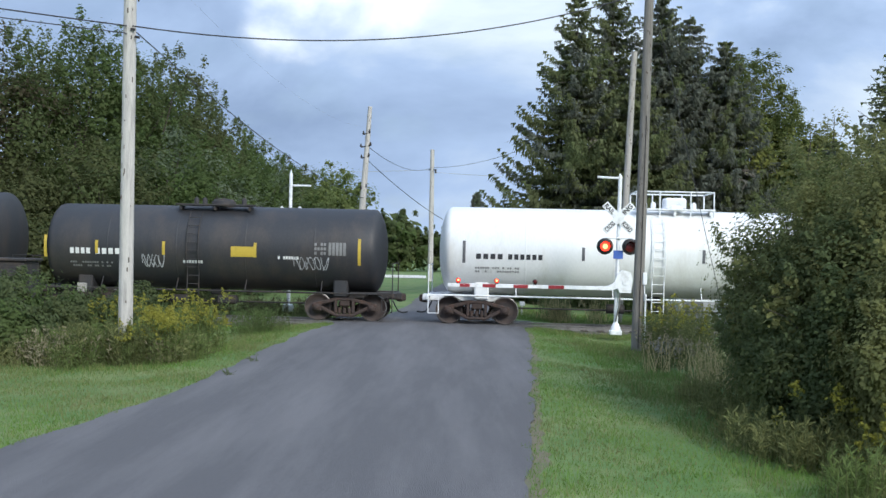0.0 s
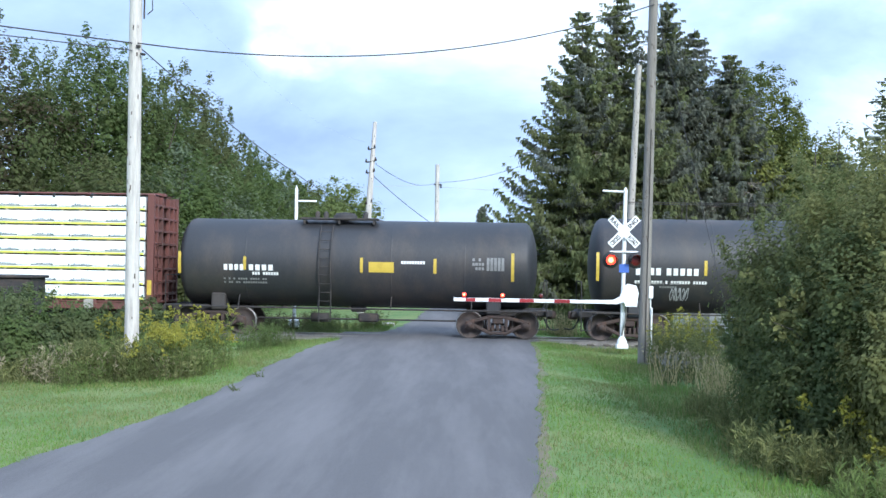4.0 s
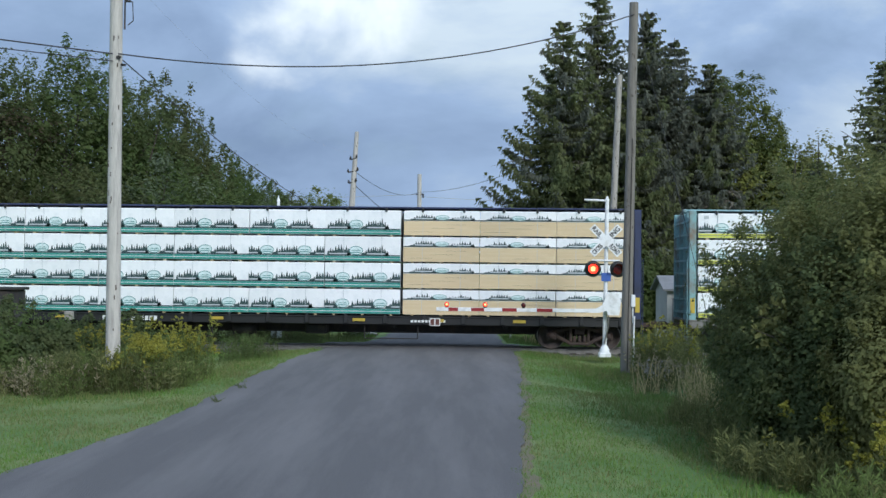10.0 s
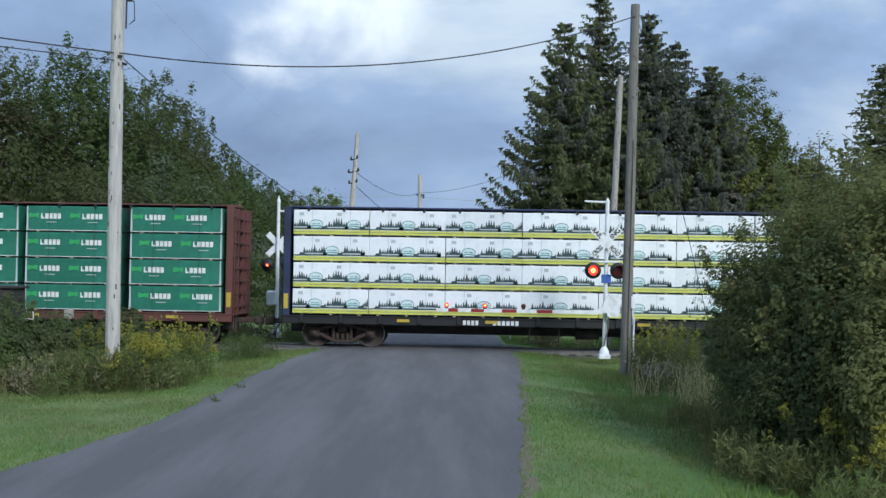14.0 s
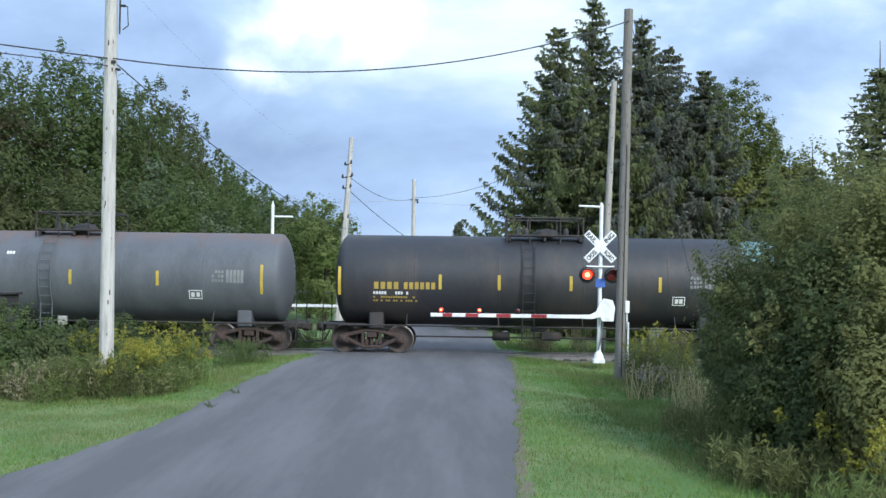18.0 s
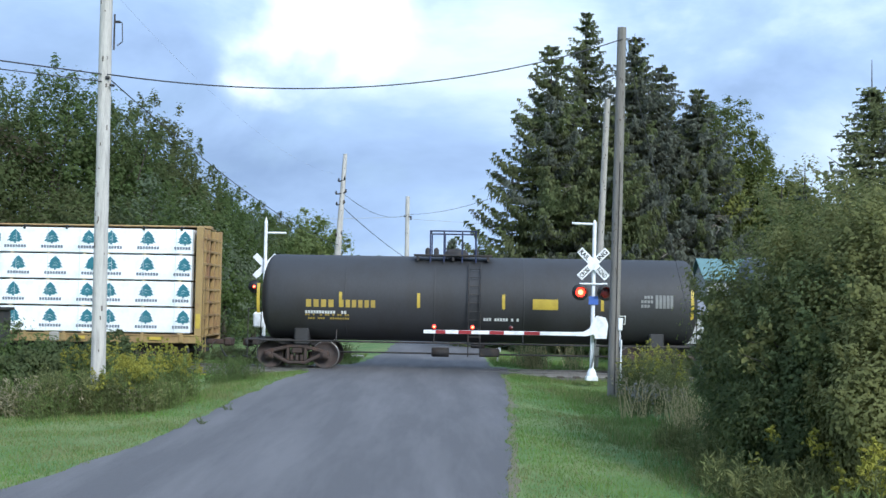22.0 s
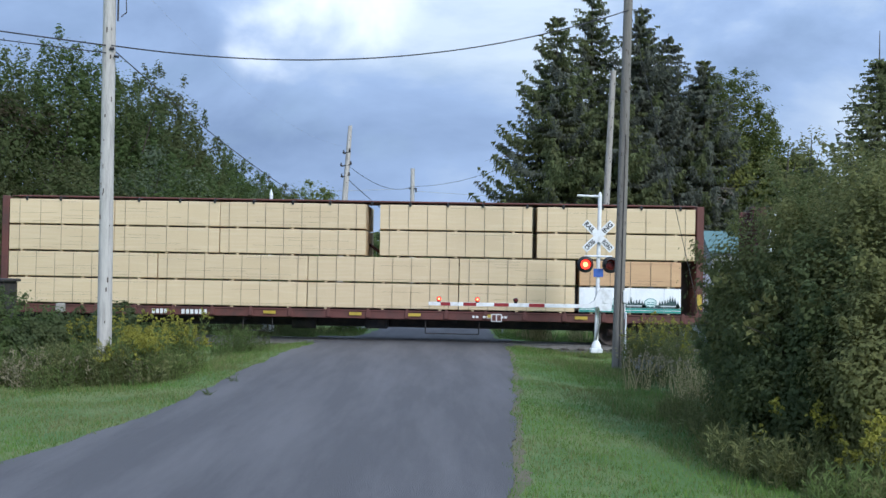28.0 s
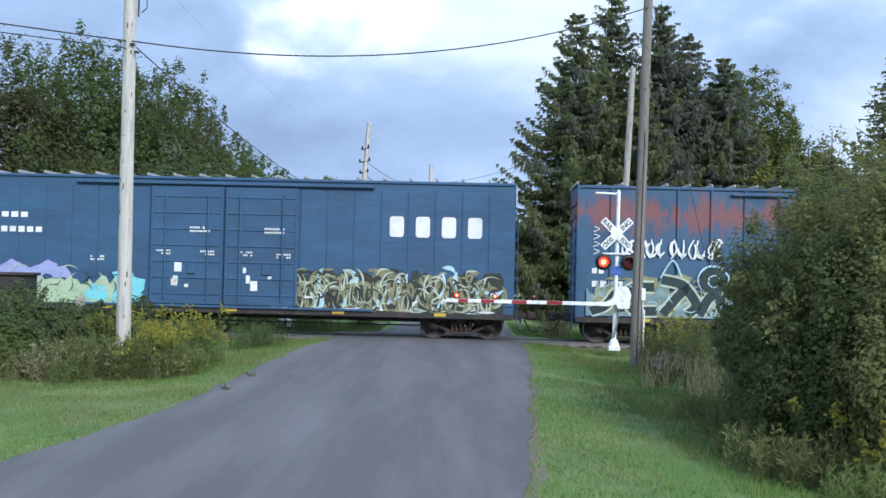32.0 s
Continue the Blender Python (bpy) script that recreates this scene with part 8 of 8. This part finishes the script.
for i in range(26):
    herb_clump("tall_weeds", "dark rank weeds beyond the track", (rw.uniform(-10.5, -3.4), rw.uniform(42.6, 46.0)), rw.uniform(0.55, 1.0), 0.6, 700 + i, 34, None, (L_DARK, L_OLIVE, L_BROWN)[i % 3], 0.2, "tall weeds")
for i, (x, y) in enumerate(((-4.32, 24.2), (-4.3, 21.5))):
    herb_clump("tall_weeds", "small dark tuft at the edge of the road", (x, y), 0.11, 0.1, 730 + i, 9, None, L_DARK, 0.1, "tall weeds")
for i in range(18):
    herb_clump("tall_weeds", "rank mixed weeds hiding the foot of the pole", (rw.uniform(-9.6, -6.1), rw.uniform(24.2, 25.0)), rw.uniform(0.65, 0.95), 0.45, 880 + i, 30, None, (L_DRYGREEN, L_LIGHT, L_DRY, L_BUSH)[i % 4], 0.2, "tall weeds", 6)
for i in range(5):
    herb_clump("goldenrod", "goldenrod in yellow flower before the pole", (-6.95 + 0.2 * i, 24.5 + 0.25 * (i % 3)), 0.95 + 0.1 * (i % 3), 0.35, 900 + i, 16, L_GOLD, L_LIGHT, 0.3, "goldenrod", 9)
for i in range(7):
    herb_clump("tall_weeds", "tall rank weeds at the foot of the pole", (-8.3 + 0.27 * i, 24.45 + 0.1 * (i % 2)), 0.95 + 0.09 * (i % 3), 0.3, 920 + i, 24, None, (L_BUSH, L_DRYGREEN, L_LIGHT)[i % 3], 0.2, "tall weeds")
# dry weeds right of the verge, goldenrod under the bushes
for i in range(16):
    herb_clump("dry_weeds", "dry straw stalks and asters beside the grey pole", (4.75 + rw.uniform(0, 1.5), rw.uniform(22.6, 27.5)), rw.uniform(0.6, 0.95), 0.45, 620 + i, 26, L_DRY if i % 4 == 0 else None, L_DRYGREEN if i % 4 else L_OLIVE, 0.25, "dry weeds", 5)
for i in range(12):
    herb_clump("tall_weeds", "olive rank weeds and spent goldenrod beside the grey pole", (5.25 + rw.uniform(0, 1.6), rw.uniform(27.0, 31.5)), rw.uniform(1.0, 1.55), 0.5, 840 + i, 30, L_GOLD if i % 3 == 0 else None, (L_DRYGREEN, L_BUSH, L_OLIVE)[i % 3], 0.25, "tall weeds", 5)
for i in range(2):
    herb_clump("aster", "pale grey-violet asters at the foot of the pole", (4.9 + 0.35 * i, 26.8 + 0.5 * i), 0.6, 0.25, 860 + i, 12, L_ASTER, L_OLIVE, 0.3, "asters", 7)
for i in range(20):
    herb_clump("tall_weeds", "dark rank weeds at the foot of the bushes", (4.15 + rw.uniform(-0.15, 0.9), rw.uniform(14.0, 21.5)), rw.uniform(0.35, 0.75), 0.4, 640 + i, 28, None, (L_BUSH2, L_BUSH, L_DRYGREEN)[i % 3], 0.2, "tall weeds")
for i, (x, y, h) in enumerate([(5.1, 12.9, 0.95), (5.3, 13.3, 1.0), (4.95, 13.4, 0.7), (5.45, 12.6, 0.85)]):
    herb_clump("goldenrod", "goldenrod flowering below the bushes", (x, y), h, 0.22, 660 + i, 9, L_GOLD, L_BUSH2, 0.34, "goldenrod", 22)
for i, (x, y, h) in enumerate([(4.55, 16.6, 0.95), (4.7, 15.2, 0.9), (4.75, 14.3, 0.95)]):
    herb_clump("goldenrod", "goldenrod opening among dark weeds", (x, y), h, 0.3, 670 + i, 6, L_GOLD, L_BUSH, 0.34, "goldenrod", 14)
for i in range(16):
    herb_clump("tall_weeds", "green rank weeds below the bushes", (rw.uniform(4.3, 5.5), rw.uniform(11.8, 15.2)), rw.uniform(0.35, 0.75), 0.35, 750 + i, 26, None, (L_BUSH2, L_BUSH, L_LIGHT)[i % 3], 0.25, "tall weeds", 8)
for i in range(9):
    herb_clump("dry_weeds", "dark reeds behind the crossing", (rw.uniform(3.2, 5.6), rw.uniform(43, 45.5)), rw.uniform(0.8, 1.2), 0.35, 680 + i, 30, None, L_DARK, 0.2, "dry weeds")


def turf(name, label, boxes, count, h0, h1, seed, tuft=0.0):
    """Standing grass blades over a stretch of verge."""
    rng = np.random.RandomState(seed)
    P = []
    tot = sum((b[1] - b[0]) * (b[3] - b[2]) for b in boxes)
    for b in boxes:
        k = int(count * (b[1] - b[0]) * (b[3] - b[2]) / tot)
        P.append(np.stack([rng.uniform(b[0], b[1], k), rng.uniform(b[2], b[3], k)], 1))
    P = np.concatenate(P)
    keep = []
    for i, (x, y) in enumerate(P):
        xl, xr = road_edges(y)
        d = max(xl - x, x - xr)
        keep.append(d > -0.02 + 0.16 * noise.noise(Vector((x, y * 1.5, 0))))
    P = P[np.array(keep)]
    n = len(P)
    z = np.array([ground_z(x, y) for x, y in P])
    base = np.stack([P[:, 0], P[:, 1], z - 0.01], 1)
    patch = 0.75 + 0.5 * np.array([noise.noise(Vector((x * 0.7, y * 0.7, 5))) for x, y in P])
    hh = rng.uniform(h0, h1, n) * np.clip(patch, 0.4, 1.4)
    a = rng.uniform(0, 6.28, n)
    w = np.stack([np.cos(a), np.sin(a), np.zeros(n)], 1) * (0.006 + 0.012 * hh)[:, None]
    tip = base + np.stack([rng.normal(0, 0.35, n) * hh, rng.normal(0, 0.35, n) * hh, hh], 1)
    V = np.stack([base - w, base + w, tip], 1)
    # bright new growth in long swathes, dry blades between
    swathe = np.array([noise.noise(Vector(((x + 0.35 * y) * 0.55, y * 0.12, 8))) for x, y in P]) + rng.normal(0, 0.12, n)
    sl = np.where(swathe > 0.08, 2, 0)
    sl[rng.rand(n) < np.where(swathe < -0.05, 0.5, 0.16)] = 1
    return thing(name, label, "grass", kind="stuff", mesh=quads_mesh(name, V, [L_GRASS, L_DRYGREEN, L_GRASS2], sl, 3))


turf("grass_verge", "short mown green grass along the road", [(0.6, 5.0, 11, 28), (0.6, 7.0, 28, 38), (-13, -4.3, 13, 24), (-7, -4.1, 24, 38)], 150000, 0.04, 0.11, 71)
turf("rough_grass", "longer uneven grass at the back of the verge", [(3.4, 5.2, 12, 34), (-13, -6.2, 23, 26), (-6.2, -4.9, 27, 37), (2.3, 9, 42, 50), (-9, -2.8, 42, 50), (2.5, 8.0, 35.2, 37.2), (-8, -4.7, 35.2, 37.0)], 52000, 0.08, 0.24, 72)


# ---- movement ----
def motions():
    a, b = 0.0, 32.0
    k = math.cos(math.radians(TRACK_TURN))

    def at_time(mid, t):
        x = mid + SPEED * t
        return pose(x, TRACK_Y + TRACK_K * x, 0, 0, 0, TRACK_TURN)

    mids = {}
    for car, mid in CARS:
        mids[car] = mid
        walk(car, [(a, at_time(mid, a)), (b, at_time(mid, b))])
    step = 1 / FPS
    turn = math.degrees(SPEED / k / WHEEL_R * step)
    for ws, car, off, local in WHEELS:
        t0 = (-17.5 - off - mids[car]) / SPEED
        f0, f1 = max(0, int(t0 / step)), min(int(b / step), int((t0 + 30.0 / SPEED) / step))
        rows = [(f * step, pose(local, 0, WHEEL_R, 0, (f - f0) * turn, 0)) for f in range(f0, f1 + 1)]
        if not rows:
            rows = [(0.0, pose(local, 0, WHEEL_R))]
        if f0 > 0:
            rows.insert(0, (0.0, pose(local, 0, WHEEL_R)))
        if rows[-1][0] < b - step / 2:
            rows.append((b, rows[-1][1]))
        walk(ws, rows)
    # the warning lamps swing their lit face to the front by turns
    period, phase = 1.284, 0.26
    for lens, first in FLASH:
        loc = lens.matrix_basis.translation.copy()
        ang = 0.0 if first else 180.0
        rows = [(0.0, pose(loc.x, loc.y, loc.z, 0, 0, ang))]
        n = 1
        while True:
            t = (n * 0.5 - phase) * period
            if t > b - 0.15:
                break
            if t > 0.1:
                f = round(t / step)
                for q in range(4):
                    rows.append(((f + q - 2) * step, pose(loc.x, loc.y, loc.z, 0, 0, ang + 60 * q)))
                ang += 180
            n += 1
        rows.append((b, pose(loc.x, loc.y, loc.z, 0, 0, ang)))
        walk(lens, rows)


motions()
